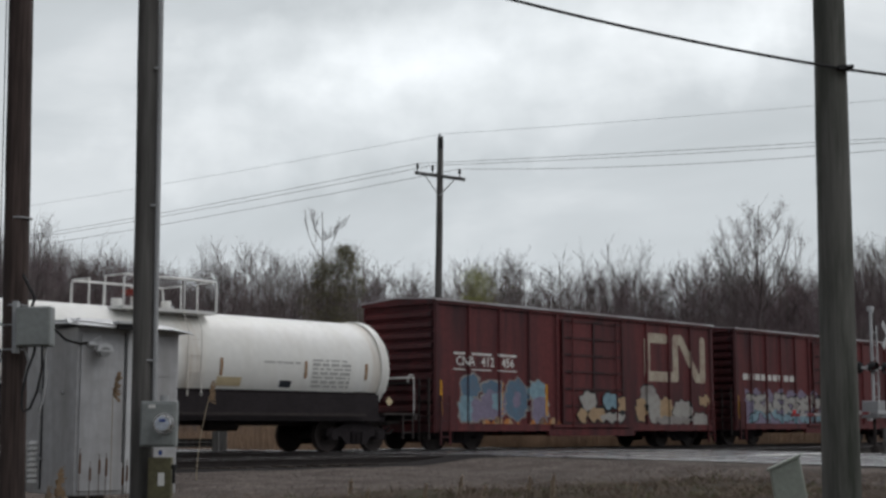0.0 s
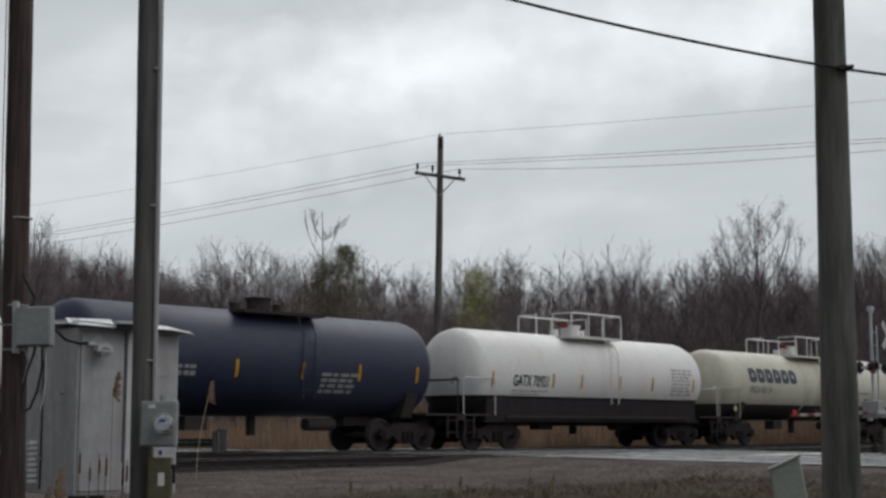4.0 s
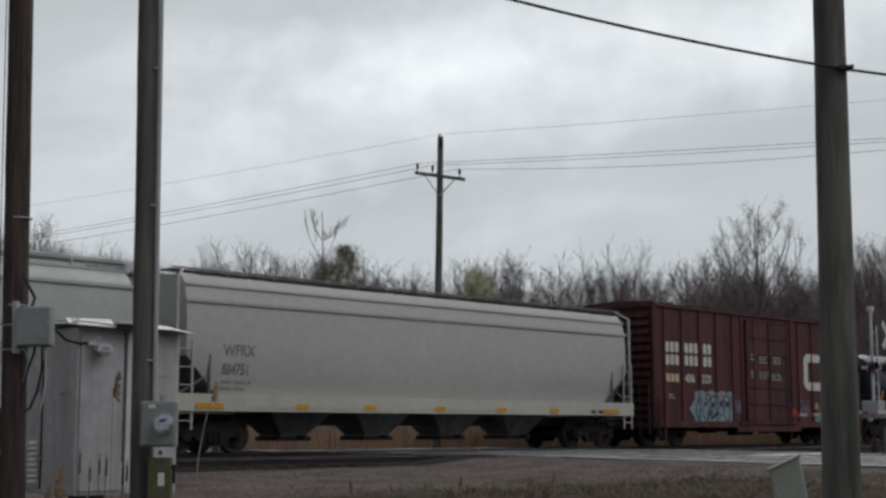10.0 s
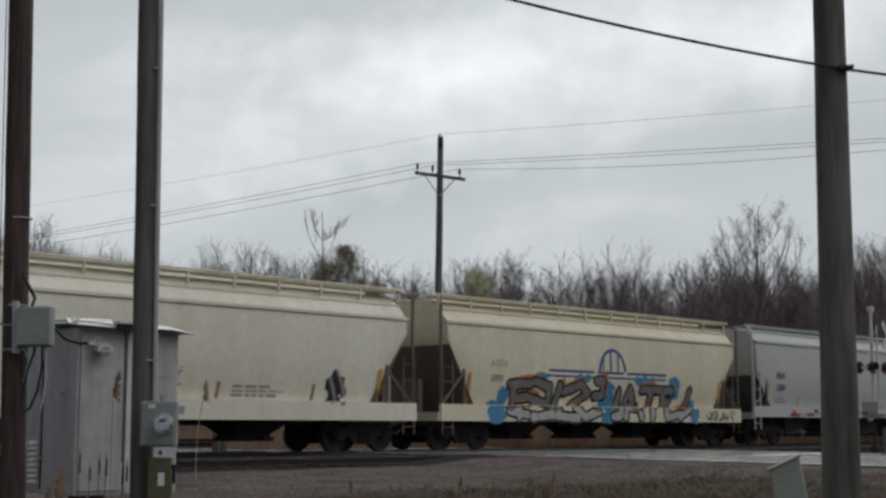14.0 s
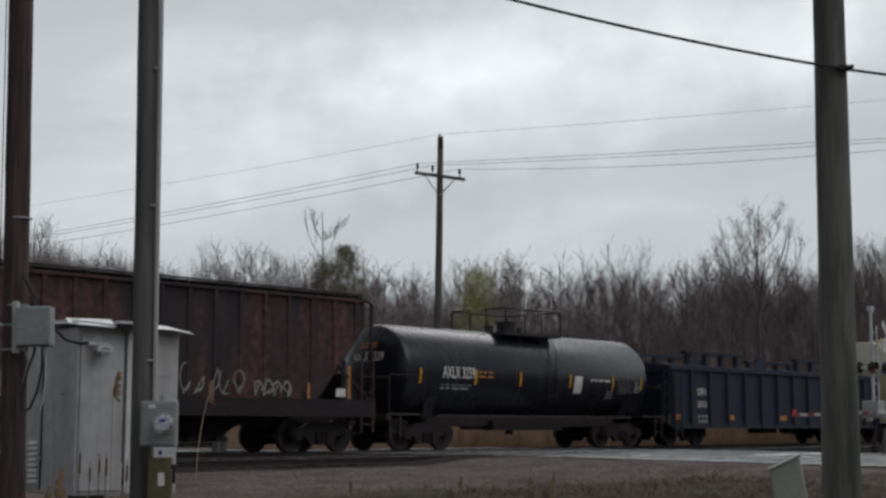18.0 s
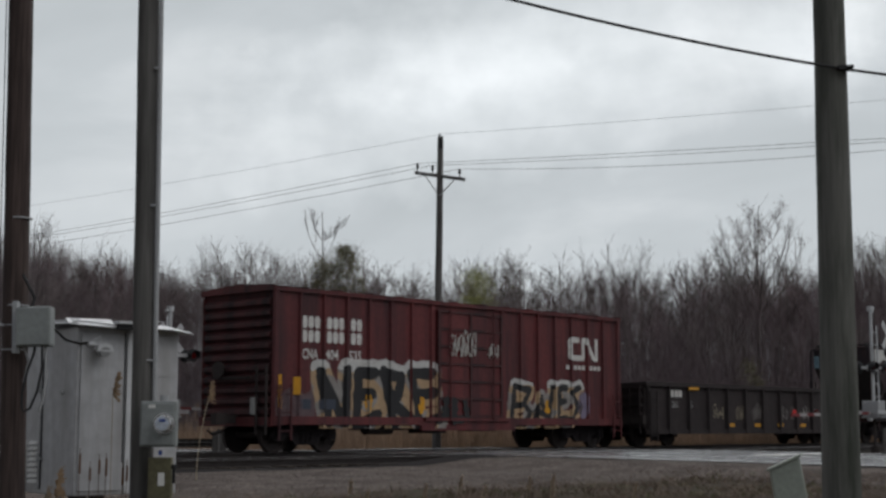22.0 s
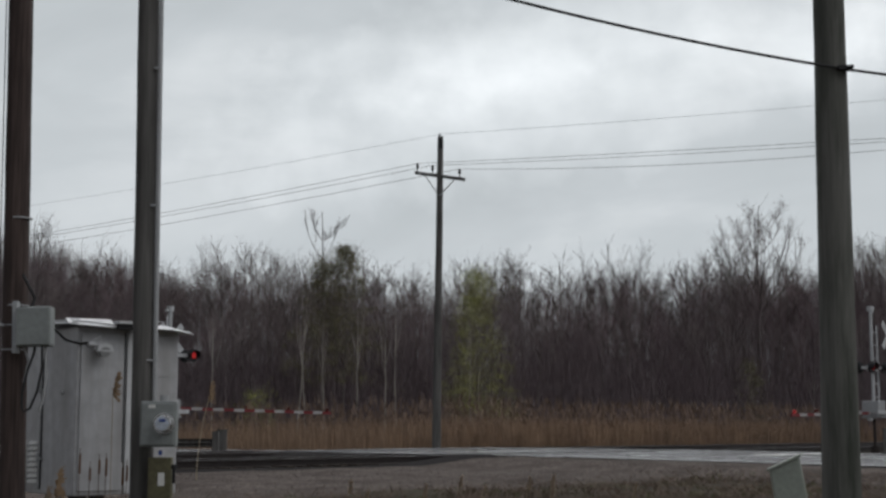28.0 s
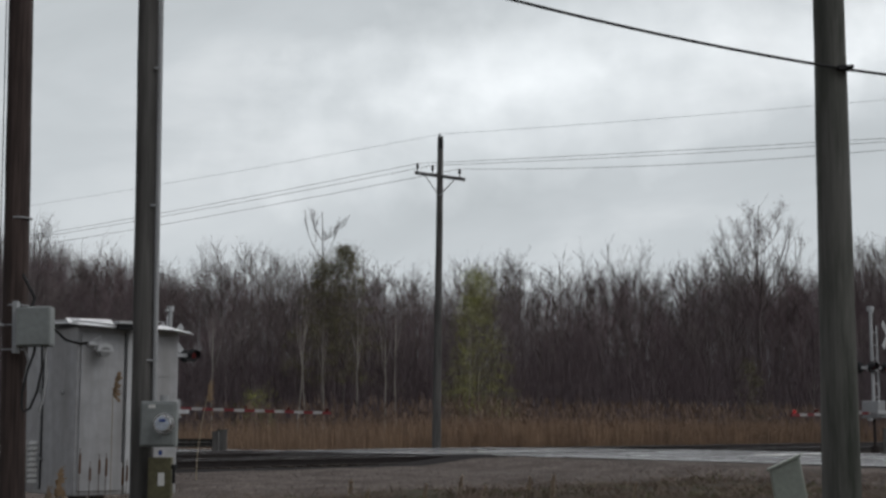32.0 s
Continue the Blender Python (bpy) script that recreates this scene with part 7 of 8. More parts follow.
def signal_head(mast, x, f, lit_rows, lz=2.66):
    """A round black signal: background, hood and a lens whose lamp turns its lit side out."""
    y = f * 0.20
    head = part("signal_head", Geo().cyl((x, y, lz), (x, y + f * 0.02, lz), 0.20, 24).cyl((x, y - f * 0.07, lz), (x, y, lz), 0.14, 18), M["black"], mast, "round black signal", 35)
    hood = Geo()
    n = 16
    rings = [[(x + 0.16 * math.cos(math.pi * (i / n) * 1.3 - 0.47), yy, lz + 0.16 * math.sin(math.pi * (i / n) * 1.3 - 0.47)) for i in range(n + 1)] for yy in (y + f * 0.02, y + f * 0.16)]
    hood.loft(rings, False, False)
    part("hood", hood, M["black"], head)
    lens = Geo().cyl((0, -0.012, 0), (0, 0.012, 0), 0.09, 24)
    me = lens.mesh("lamp_disc", [M["redlens"], M["redglow"]], 35)
    for p in me.polygons:
        p.material_index = 1 if p.normal.y * f > 0.7 else 0
    lamp = part("lamp_disc", me, None, mast, "red lamp disc", 0, pose(x, y + f * 0.04, lz))
    FLASH.append((lamp, Vector((x, y + f * 0.04, lz)), lit_rows))


def gate_arm(mast, length, z, droop=0.0, lit=True):
    arm_ = part("gate_arm", Geo().box(-0.3, 0.02, -0.05, 0.05, z - 0.06, z + 0.06), M["silver"], mast)
    n = int(length / 0.405)
    for k in range(n):
        a, b = k * length / n, (k + 1) * length / n
        part("stripe", Geo().box(0.02 + a, 0.02 + b, -0.03, 0.03, z - 0.045 - droop * a, z + 0.045 - droop * a), M["red" if k % 2 else "gate_white"], arm_)
    for k, x in enumerate((length * 0.45, length * 0.72, length - 0.15)):
        part("arm_lamp", Geo().box(x - 0.03, x + 0.03, -0.04, 0.04, z + 0.05 - droop * x, z + 0.10 - droop * x).cyl((x, -0.05, z + 0.13 - droop * x), (x, 0.05, z + 0.13 - droop * x), 0.022, 12), M["armglow" if (k == 2 and lit) else "redlens"], arm_, "red arm lamp")


FLASH = []
PERIOD, ON, PHASE = 1.6, 0.75, 29.07
# the mast behind the cabinet, beyond the tracks
ml = crossing_mast("silver level-crossing signal with lowered striped gate", Matrix.Translation(place(34.55, 25.1, -0.12)) @ pose(0, 0, 0, 0, 0, TURN), 4.25, 2.95)
for x, f, ph in ((-0.72, 1, 1), (0.72, 1, 0), (-0.72, -1, 1), (0.72, -1, 0)):
    signal_head(ml, x, f, ph, 2.95)
gate_arm(ml, 6.55, 1.36, 0.015, False)
mr = crossing_mast("silver level-crossing signal with ladder and lowered gate", Matrix.Translation((13.58, 44.25, -0.12)) @ pose(0, 0, 0, 0, 0, TURN + 180), 4.45, 2.66, 0.5, 1, True)
for x, f, ph in ((-0.45, 1, 1), (0.45, 1, 0), (-0.45, -1, 0), (0.45, -1, 1)):
    signal_head(mr, x, f, ph)
gate_arm(mr, 5.2, 1.24, 0.02, True)

# guard rails by the road
def guard_rail(label, a, b, z0, z1, posts):
    a, b = Vector(a), Vector(b)
    t = thing("guard_rail", label, "guard rail", None, "guard rails")
    dirv = (b - a).normalized()
    sidev = Vector((-dirv.y, dirv.x, 0))
    for z in (z0, z1):
        prof = [(-0.03, 0), (0.02, 0.06), (-0.03, 0.13), (0.02, 0.2), (-0.03, 0.27), (-0.045, 0.27), (-0.0, 0.2), (-0.045, 0.13), (0.0, 0.06), (-0.045, 0)]
        part("beam", Geo().loft([[p + sidev * y + Vector((0, 0, z + zz)) for y, zz in prof] for p in (a, b)]), M["pole"], t)
    for k in range(posts):
        p = a.lerp(b, k / max(1, posts - 1))
        part("post", Geo().box(p.x - 0.1, p.x + 0.1, p.y - 0.1, p.y + 0.1, -0.6, z1 + 0.3), M["pole"], t)


guard_rail("dark weathered guard rail beside the road", (-11.5, 43.2, -0.2), (-7.2, 44.6, -0.2), 0.25, 0.25, 3)
guard_rail("dark weathered guard rail past the crossing", (13.0, 41.2, -0.2), (19.0, 47.5, -0.2), 0.35, 0.35, 4)
thing("drum", "dark grey metal drum at the road's end", "drum", pose(-7.15, 45.6, -0.25), "", "", Geo().cyl((0, 0, 0), (0, 0, 0.85), 0.16, 18).cyl((0, 0, 0.8), (0, 0, 0.86), 0.17, 18), M["pole"], 35)

# ---- vegetation ----
def taper(g, pts, r0, r1, n):
    """A limb: a tube through the points, thinning to its end."""
    rings, u = [], None
    for k, p in enumerate(pts):
        w = (pts[min(k + 1, len(pts) - 1)] - pts[max(k - 1, 0)]).normalized()
        u = w.orthogonal().normalized() if u is None else (u - w * u.dot(w)).normalized()
        c = w.cross(u)
        r = r0 + (r1 - r0) * k / (len(pts) - 1)
        rings.append([p + (u * math.cos(2 * math.pi * i / n) + c * math.sin(2 * math.pi * i / n)) * r for i in range(n)])
    g.loft(rings, True, False)


def bare_tree(rnd, fork=0.42, limbs=7, half=0.2, subs=5, twigs=10, r0=0.0105, tw=0.08, fine=0.00062, reach=(0.5, 0.85), lead=0.97):
    """A leafless tree one metre high: a stem, limbs that swing outwards and then climb, their branches, and fine twigs."""
    trunk, crown = Geo(), Geo()

    def sliver(p, d, length, r):
        a = rnd.uniform(0, math.pi)
        sd = d.cross(Vector((math.cos(a), math.sin(a), 0.1))).normalized() * r
        e = p + d * length
        crown.add([p - sd, p + sd, e + sd * 0.4, e - sd * 0.4], [(0, 1, 2, 3)])
        return e

    def twiggy(pts, count, size):
        n = len(pts) - 1
        for k in range(count):
            t = n * (0.25 + 0.75 * (k + rnd.random()) / count)
            q = min(n - 1, int(t))
            p = pts[q].lerp(pts[q + 1], min(1.0, t - q))
            w = (pts[q + 1] - pts[q]).normalized()
            a = rnd.uniform(0, 2 * math.pi)
            d = (w * 0.75 + Vector((math.cos(a), math.sin(a), rnd.uniform(0.0, 0.6))) * 0.75).normalized()
            ln = size * rnd.uniform(0.5, 1.2)
            e = sliver(p, d, ln, fine * 1.15)
            for _ in range(2):
                b = rnd.uniform(0, 2 * math.pi)
                d2 = (d + Vector((math.cos(b), math.sin(b), rnd.uniform(0.1, 0.7))) * 0.5).normalized()
                sliver(p.lerp(e, rnd.uniform(0.25, 0.95)), d2, ln * rnd.uniform(0.35, 0.7), fine * 0.8)

    def wander(a, out, rise, n, shake):
        pts, off = [], Vector((0, 0, 0))
        for k in range(n + 1):
            t = k / n
            pts.append(a + out * (1 - (1 - t) ** 1.7) + Vector((0, 0, rise * t ** 1.15)) + off)
            off = off + Vector((rnd.gauss(0, 1), rnd.gauss(0, 1), 0)) * shake
        return pts

    stem = [Vector((0, 0, -0.02))]
    for k in range(1, 13):
        stem.append(Vector((stem[-1].x + rnd.gauss(0, 0.0038), stem[-1].y + rnd.gauss(0, 0.0038), lead * k / 12)))
    taper(trunk, stem, r0, fine * 1.5, 6)
    twiggy(stem[7:], twigs, tw)
    for i in range(limbs):
        z0 = fork + (0.84 - fork) * (i + rnd.uniform(-0.3, 0.3)) / limbs
        k = max(0, min(11, int(z0 / lead * 12)))
        p = stem[k].lerp(stem[k + 1], 0.5)
        az = i * 2.4 + rnd.uniform(-0.5, 0.5)
        ze = z0 + (1.0 - z0) * rnd.uniform(*reach)
        grow = half * (1.0 - 0.75 * (z0 - fork) / (1.0 - fork)) * rnd.uniform(0.7, 1.15)
        out = Vector((math.cos(az), math.sin(az), 0)) * grow
        pts = wander(p, out, ze - p.z, 6, 0.0032)
        rl = (r0 + (fine - r0) * z0) * 0.62
        taper(trunk, pts, rl, fine * 1.2, 4)
        twiggy(pts[2:], twigs, tw)
        ll = (pts[-1] - p).length
        for j in range(subs):
            t = 0.22 + 0.68 * (j + rnd.random()) / subs
            q = min(5, int(t * 6))
            b = az + rnd.choice((-1, 1)) * rnd.uniform(0.4, 1.5)
            lb = ll * rnd.uniform(0.26, 0.46) * (1.05 - 0.5 * t)
            sub = wander(pts[q].lerp(pts[q + 1], t * 6 - q), Vector((math.cos(b), math.sin(b), 0)) * lb * rnd.uniform(0.3, 0.6), lb * rnd.uniform(0.75, 1.1), 3, 0.003)
            taper(crown, sub, rl * 0.5, fine, 3)
            twiggy(sub, max(4, twigs * 2 // 3), tw * 0.85)
    return trunk, crown


def tree_kind(seed, bark, twig, label, **kw):
    """A tree scaled to a height of one metre."""
    tr, cr = bare_tree(random.Random(seed), **kw)
    top_z = max(p[2] for p in tr.v + cr.v)
    for g in (tr, cr):
        g.v = [(x / top_z, y / top_z, z / top_z) for x, y, z in g.v]
    return tr.mesh("trunk", M[bark]), cr.mesh("crown", M[twig]), label


def plant(kind, p, height, turn=0.0, lean=(0.0, 0.0), name="tree", group="trees of the wood", category="tree", wide=1.0):
    m = Matrix.Translation(p) @ pose(0, 0, 0, lean[0], lean[1], turn) @ Matrix.Diagonal((height * wide, height * wide, height, 1))
    t = thing(name, kind[2], category, m, group)
    part("trunk", kind[0], None, t)
    part("crown", kind[1], None, t)
    return t


BARE = "bare early-spring tree with fine grey-brown twigs"
kinds = [tree_kind(100 + k, "bark", "twig", BARE, fork=fk, limbs=lm, half=hf) for k, (fk, lm, hf) in enumerate(((0.34, 8, 0.20), (0.44, 7, 0.23), (0.38, 9, 0.17), (0.30, 7, 0.14), (0.5, 6, 0.16)))]
kinds += [tree_kind(110 + k, "bark", "twigred", "bare tree with reddish budding twigs", fork=fk, limbs=8, half=hf, twigs=11) for k, (fk, hf) in enumerate(((0.3, 0.19), (0.4, 0.16), (0.35, 0.22)))]
oak = tree_kind(141, "bark", "twig", "tall spreading bare tree above the wood", fork=0.5, limbs=15, half=0.17, subs=6, twigs=11, r0=0.011, tw=0.045, fine=0.0005, reach=(0.48, 0.78))
forked = tree_kind(142, "bark", "bark", "tall bare tree with wide open limbs", fork=0.45, limbs=5, half=0.26, subs=5, twigs=9, r0=0.011, reach=(0.8, 1.0), lead=0.9)
round_crown = tree_kind(143, "bark", "twig", "bare round-crowned tree with fine twigs", fork=0.36, limbs=11, half=0.34, subs=6, twigs=11, r0=0.011, reach=(0.5, 0.85))
thin = [tree_kind(120 + k, "barkpale", "twig", "slim pale-barked bare tree", fork=0.55, limbs=4, half=0.09, subs=2, twigs=5, r0=0.0085) for k in range(3)]
wisp = [tree_kind(125 + k, "bark", "twig", "slender young bare tree above the wood", fork=0.5, limbs=5, half=0.09, subs=3, twigs=7, r0=0.007, tw=0.06) for k in range(3)]
bushes = [tree_kind(130 + k, "brush", "brush", "dark tangled leafless undergrowth", fork=0.04, limbs=10, half=0.5, subs=4, twigs=9, r0=0.010, tw=0.16, fine=0.0016) for k in range(2)]


def leaf_cloud(seed, n, shape, size, mat):
    rnd = random.Random(seed)
    g = Geo()
    for _ in range(n):
        c = shape(rnd)
        a, b = Vector((rnd.gauss(0, 1), rnd.gauss(0, 1), rnd.gauss(0, 1))).normalized(), Vector((rnd.gauss(0, 1), rnd.gauss(0, 1), rnd.gauss(0, 1))).normalized()
        s = size * rnd.uniform(0.5, 1.2)
        g.add([c - a * s, c + b * s * 0.5, c + a * s, c - b * s * 0.5], [(0, 1, 2, 3)])
    return g.mesh("leaves", M[mat])


# height of the tree tops along the wood: bearing (x over y) and rise (z over y)
SKYLINE = ((-0.34, 0.140), (-0.30, 0.152), (-0.265, 0.134), (-0.23, 0.133), (-0.20, 0.122), (-0.17, 0.122), (-0.142, 0.136), (-0.122, 0.126), (-0.10, 0.128), (-0.075, 0.132), (-0.055, 0.126), (-0.034, 0.112), (-0.018, 0.124), (0.006, 0.115), (0.027, 0.128), (0.047, 0.128), (0.07, 0.113), (0.083, 0.126), (0.103, 0.113), (0.127, 0.138), (0.147, 0.118), (0.167, 0.120), (0.187, 0.130), (0.21, 0.132), (0.247, 0.128), (0.268, 0.120), (0.30, 0.138), (0.34, 0.13))


def skyline(u):
    for (a, ha), (b, hb) in zip(SKYLINE[:-1], SKYLINE[1:]):
        if u <= b:
            return ha + (hb - ha) * (u - a) / (b - a)
    return SKYLINE[-1][1]


def wood():
    rnd = random.Random(7)
    for row, (y0, count, f) in enumerate(((86, 48, 0.76), (93, 66, 0.88), (102, 60, 0.86), (112, 52, 0.78))):
        for k in range(count):
            u = -0.35 + 0.71 * (k + rnd.uniform(0.05, 0.95)) / count
            y = y0 + rnd.uniform(-3, 3)
            p = Vector((u * y, y, -0.55))
            hgt = (0.65 + skyline(u) * y) * f * rnd.uniform(0.80, 1.10) + 0.6
            kd = rnd.choice(kinds[5:] + kinds[:3] if u > 0.06 else kinds + kinds[:3])
            plant(kd, p, hgt, rnd.uniform(0, 360), (rnd.uniform(-4, 4), rnd.uniform(-4, 4)), wide=rnd.uniform(0.8, 1.25))
    for k in range(90):
        u = -0.35 + 0.71 * rnd.random()
        y = rnd.uniform(80, 98)
        plant(rnd.choice(bushes), Vector((u * y, y, -0.55)), rnd.uniform(3.0, 6.0), rnd.uniform(0, 360), (0, 0), "bush", "undergrowth of the wood", "bush", rnd.uniform(0.6, 1.0))
    for u0, u1, count in ((-0.34, -0.18, 34), (-0.18, 0.18, 26), (0.18, 0.34, 24)):
        for k in range(count):
            u, y = u0 + (u1 - u0) * (k + rnd.random()) / count, rnd.uniform(88, 98)
            plant(rnd.choice(kinds), Vector((u * y, y, -0.55)), 1.2 + skyline(u) * y * rnd.uniform(0.90, 1.02), rnd.uniform(0, 360), (0, 0), wide=rnd.uniform(0.8, 1.15))
    # trees that stand out against the sky: kind, place, height, breadth
    for kd, x, y, hgt, wd in ((round_crown, -27.51, 93, 15.79, 0.75), (forked, -21.16, 91, 13.74, 0.8), (kinds[0], -18.37, 93, 12.87, 1), (kinds[1], -15.20, 94, 13.61, 1),
                              (round_crown, -13.09, 91, 13.97, 0.8), (kinds[0], -11.52, 91, 13.22, 1.1), (round_crown, -9.31, 88, 12.75, 0.75), (wisp[0], -5.53, 94, 13.61, 1),
                              (wisp[1], -4.27, 88, 12.31, 1.2), (kinds[1], -2.84, 94, 12.45, 0.8), (wisp[2], -1.76, 94, 12.99, 1.2), (wisp[1], 1.19, 94, 12.99, 1.2),
                              (forked, 2.53, 91, 13.07, 0.8), (wisp[0], 4.55, 92, 13.20, 1.4), (wisp[2], 5.18, 90, 13.08, 1.2), (kinds[1], 7.73, 91, 12.92, 1.1),
                              (kinds[2], 9.53, 92, 12.06, 1), (forked, 11.94, 93, 14.32, 0.75), (kinds[5], 14.17, 90, 12.19, 1.1), (kinds[6], 15.65, 89, 12.37, 1),
                              (kinds[4], 16.94, 89, 13.21, 1), (kinds[2], 19.04, 92, 14.64, 0.9), (oak, 19.97, 88, 16.06, 0.95), (forked, 23.28, 89, 12.37, 0.8),
                              (round_crown, 27.21, 88, 13.91, 0.6), (kinds[2], 28.44, 89, 14.27, 1), (kinds[0], -23.76, 89, 12.66, 0.9), (wisp[0], -22.48, 89, 12.29, 1.2)):
        plant(kd, Vector((x, y, -0.55)), hgt, rnd.uniform(0, 360), (0, 0), wide=wd)
    plant(tree_kind(151, "bark", "bark", "dead tree with few crooked limbs above an evergreen", fork=0.80, limbs=7, half=0.11, subs=2, twigs=3, r0=0.009, tw=0.03, fine=0.0009, reach=(0.35, 0.95)), Vector((-7.35, 85, -0.55)), 14.9, 40)
    for u, ln in ((-0.164, 0), (-0.105, 4), (-0.097, 3), (-0.085, -1), (-0.062, -1), (-0.041, 0), (-0.034, 1), (0.02, 0)):
        y = 76.6 + rnd.uniform(-0.6, 0.6)
        plant(rnd.choice(thin), Vector((u * y, y, -0.55)), rnd.uniform(7.0, 9.2), rnd.uniform(0, 360), (rnd.uniform(-1, 1), -ln), wide=0.7, group="pale slim trees")


wood()


def leafy(label, p, height, n, shape, size, mat, seed):
    t = thing("tree", label, "tree", Matrix.Translation(p), "leafing trees")
    part("trunk", kinds[0][0], None, t, "", 0, Matrix.Diagonal((height * 0.6, height * 0.6, height, 1)))
    part("crown", kinds[0][1], None, t, "", 0, Matrix.Diagonal((height * 0.6, height * 0.6, height, 1)))
    part("leaves", leaf_cloud(seed, n, shape, size, mat), None, t)


def clumps(seed, count, h0, h1, r0, r1, size, rise=1.1):
    """Leaves gathered in clumps along the limbs of an uneven crown."""
    rnd0 = random.Random(seed)
    cs = []
    for _ in range(count):
        k = rnd0.random() ** rise
        a, q = rnd0.uniform(0, 2 * math.pi), (0.25 + 0.75 * rnd0.random()) * (r0 + (r1 - r0) * k)
        cs.append((Vector((q * math.cos(a), q * math.sin(a), h0 + (h1 - h0) * k)), size * rnd0.uniform(0.5, 1.4)))

    def pick(rnd):
        c, s = rnd.choice(cs)
        return c + Vector((rnd.gauss(0, s), rnd.gauss(0, s), rnd.gauss(0, s * 0.7)))
    return pick


leafy("young tree in fresh yellow-green leaf", Vector((1.9, 77.5, -0.55)), 10.4, 23000, clumps(1, 230, 1.6, 9.9, 2.5, 0.5, 0.34), 0.04, "leafgreen", 5)
leafy("small bush in fresh green leaf", Vector((-10.4, 79, -0.55)), 4.0, 1200, clumps(2, 16, 0.8, 3.2, 1.2, 0.5, 0.35), 0.06, "leafgreen", 6)
leafy("dark evergreen among bare trees", Vector((-5.75, 80.5, -0.55)), 11.8, 21000, clumps(3, 260, 3.4, 11.7, 3.6, 0.3, 0.26, 0.72), 0.05, "conifer", 8)
leafy("dark evergreen among bare trees", Vector((-7.1, 81.5, -0.55)), 11.6, 13000, clumps(4, 170, 3.6, 11.0, 3.2, 0.3, 0.26, 0.8), 0.05, "conifer", 9)
leafy("small olive-green cedar at the wood's edge", Vector((17.6, 80, -0.55)), 5.4, 1800, clumps(5, 26, 1.2, 5.0, 1.1, 0.3, 0.32), 0.07, "conifer", 10)


# ---- thicket, reeds and grass: uncountable ----
def blades(name, label, category, mat, count, seed, where, length, width, tilt, segs=1, droop=0.0):
    """Thin upright blades in one sheet of faces."""
    rnd = random.Random(seed)
    v, f = [], []
    for _ in range(count):
        x, y, z = where(rnd)
        l, w = rnd.uniform(*length), rnd.uniform(*width)
        a = rnd.uniform(-0.9, 0.9)
        ux, uy = math.cos(a) * w / 2, math.sin(a) * w / 2
        tx, ty = rnd.gauss(0, tilt), rnd.gauss(0, tilt)
        o = len(v)
        for s in range(segs + 1):
            t = s / segs
            k = t * t * droop
            q = 1 - 0.75 * t
            px, py, pz = x + tx * l * (t + k), y + ty * l * (t + k), z + l * (t - 0.4 * k)
            v += [(px - ux * q, py - uy * q, pz), (px + ux * q, py + uy * q, pz)]
        f += [(o + 2 * s, o + 2 * s + 1, o + 2 * s + 3, o + 2 * s + 2) for s in range(segs)]
    me = bpy.data.meshes.new(name)
    me.from_pydata(v, [], f)
    me.materials.append(M[mat])
    return tagged(new(name, me), label, category, "", "stuff")


def in_wood(rnd):
    y = rnd.uniform(82, 112)
    return (rnd.uniform(-0.36, 0.37) * y, y, -0.6 + 5.2 * rnd.random() ** 1.5)


def wood_edge(rnd):
    y = rnd.uniform(77.5, 84)
    return (rnd.uniform(-0.36, 0.37) * y, y, -0.6 + 1.5 * rnd.random())


blades("thicket", "slender grey saplings along the wood's edge", "thicket", "brush", 2200, 30, wood_edge, (1.5, 4.5), (0.008, 0.022), 0.13)
blades("thicket", "dense leafless brown saplings filling the wood", "thicket", "brush", 70000, 31, in_wood, (1.0, 3.2), (0.010, 0.030), 0.22)


def in_wood_high(rnd):
    y, u = rnd.uniform(84, 112), rnd.uniform(-0.36, 0.37)
    top_z = skyline(u) * y * (0.74 + 0.08 * noise.noise((u * 60, y * 0.1, 4.0)) + (0.15 if u < -0.17 else 0.03 if u < 0.2 else 0.10))
    return (u * y, y, 2.5 + max(2.0, top_z - 3.0) * rnd.random() ** 1.6)


blades("thicket", "upper branches of crowded young trees", "thicket", "twigred", 95000, 32, in_wood_high, (0.5, 1.9), (0.006, 0.016), 0.42)


def in_reeds(rnd):
    while True:
        la, al = 36.4 + 26 * rnd.random() ** 2.0, rnd.uniform(38.6, 118)
        p = place(la, al)
        if p.y < 84 and abs(p.x) < 0.36 * p.y + 1:
            return (p.x, p.y, land(la, al) - 0.05)


blades("reeds", "dense tall dry tan reeds behind the tracks", "reeds", "reed", 31000, 33, in_reeds, (0.9, 2.35), (0.012, 0.035), 0.07, 2, 0.6)


def plume_at(rnd):
    x, y, z = in_reeds(rnd)
    return (x, y, z + rnd.uniform(1.3, 2.3) + 0.3 * noise.noise((x * 0.35, y * 0.35, 2.0)))


blades("reed_plumes", "feathery pinkish-tan reed plumes", "reeds", "plume", 4200, 34, plume_at, (0.18, 0.4), (0.03, 0.07), 0.35, 1)


def in_field(y0, y1, k=0.36):
    def pick(rnd):
        y = rnd.uniform(y0, y1)
        x = rnd.uniform(-k, k) * y
        p = Vector((x, y, 0))
        return (x, y, land(p.dot(NRM), p.dot(DIR)) - 0.04)
    return pick


def verge(rnd):
    while True:
        x, y, z = in_field(13, 30)(rnd)
        la, al = Vector((x, y, 0)).dot(NRM), Vector((x, y, 0)).dot(DIR)
        if al < 24.4 and (la < 15.4 + rnd.gauss(0, 0.6)):
            return (x, y, z)


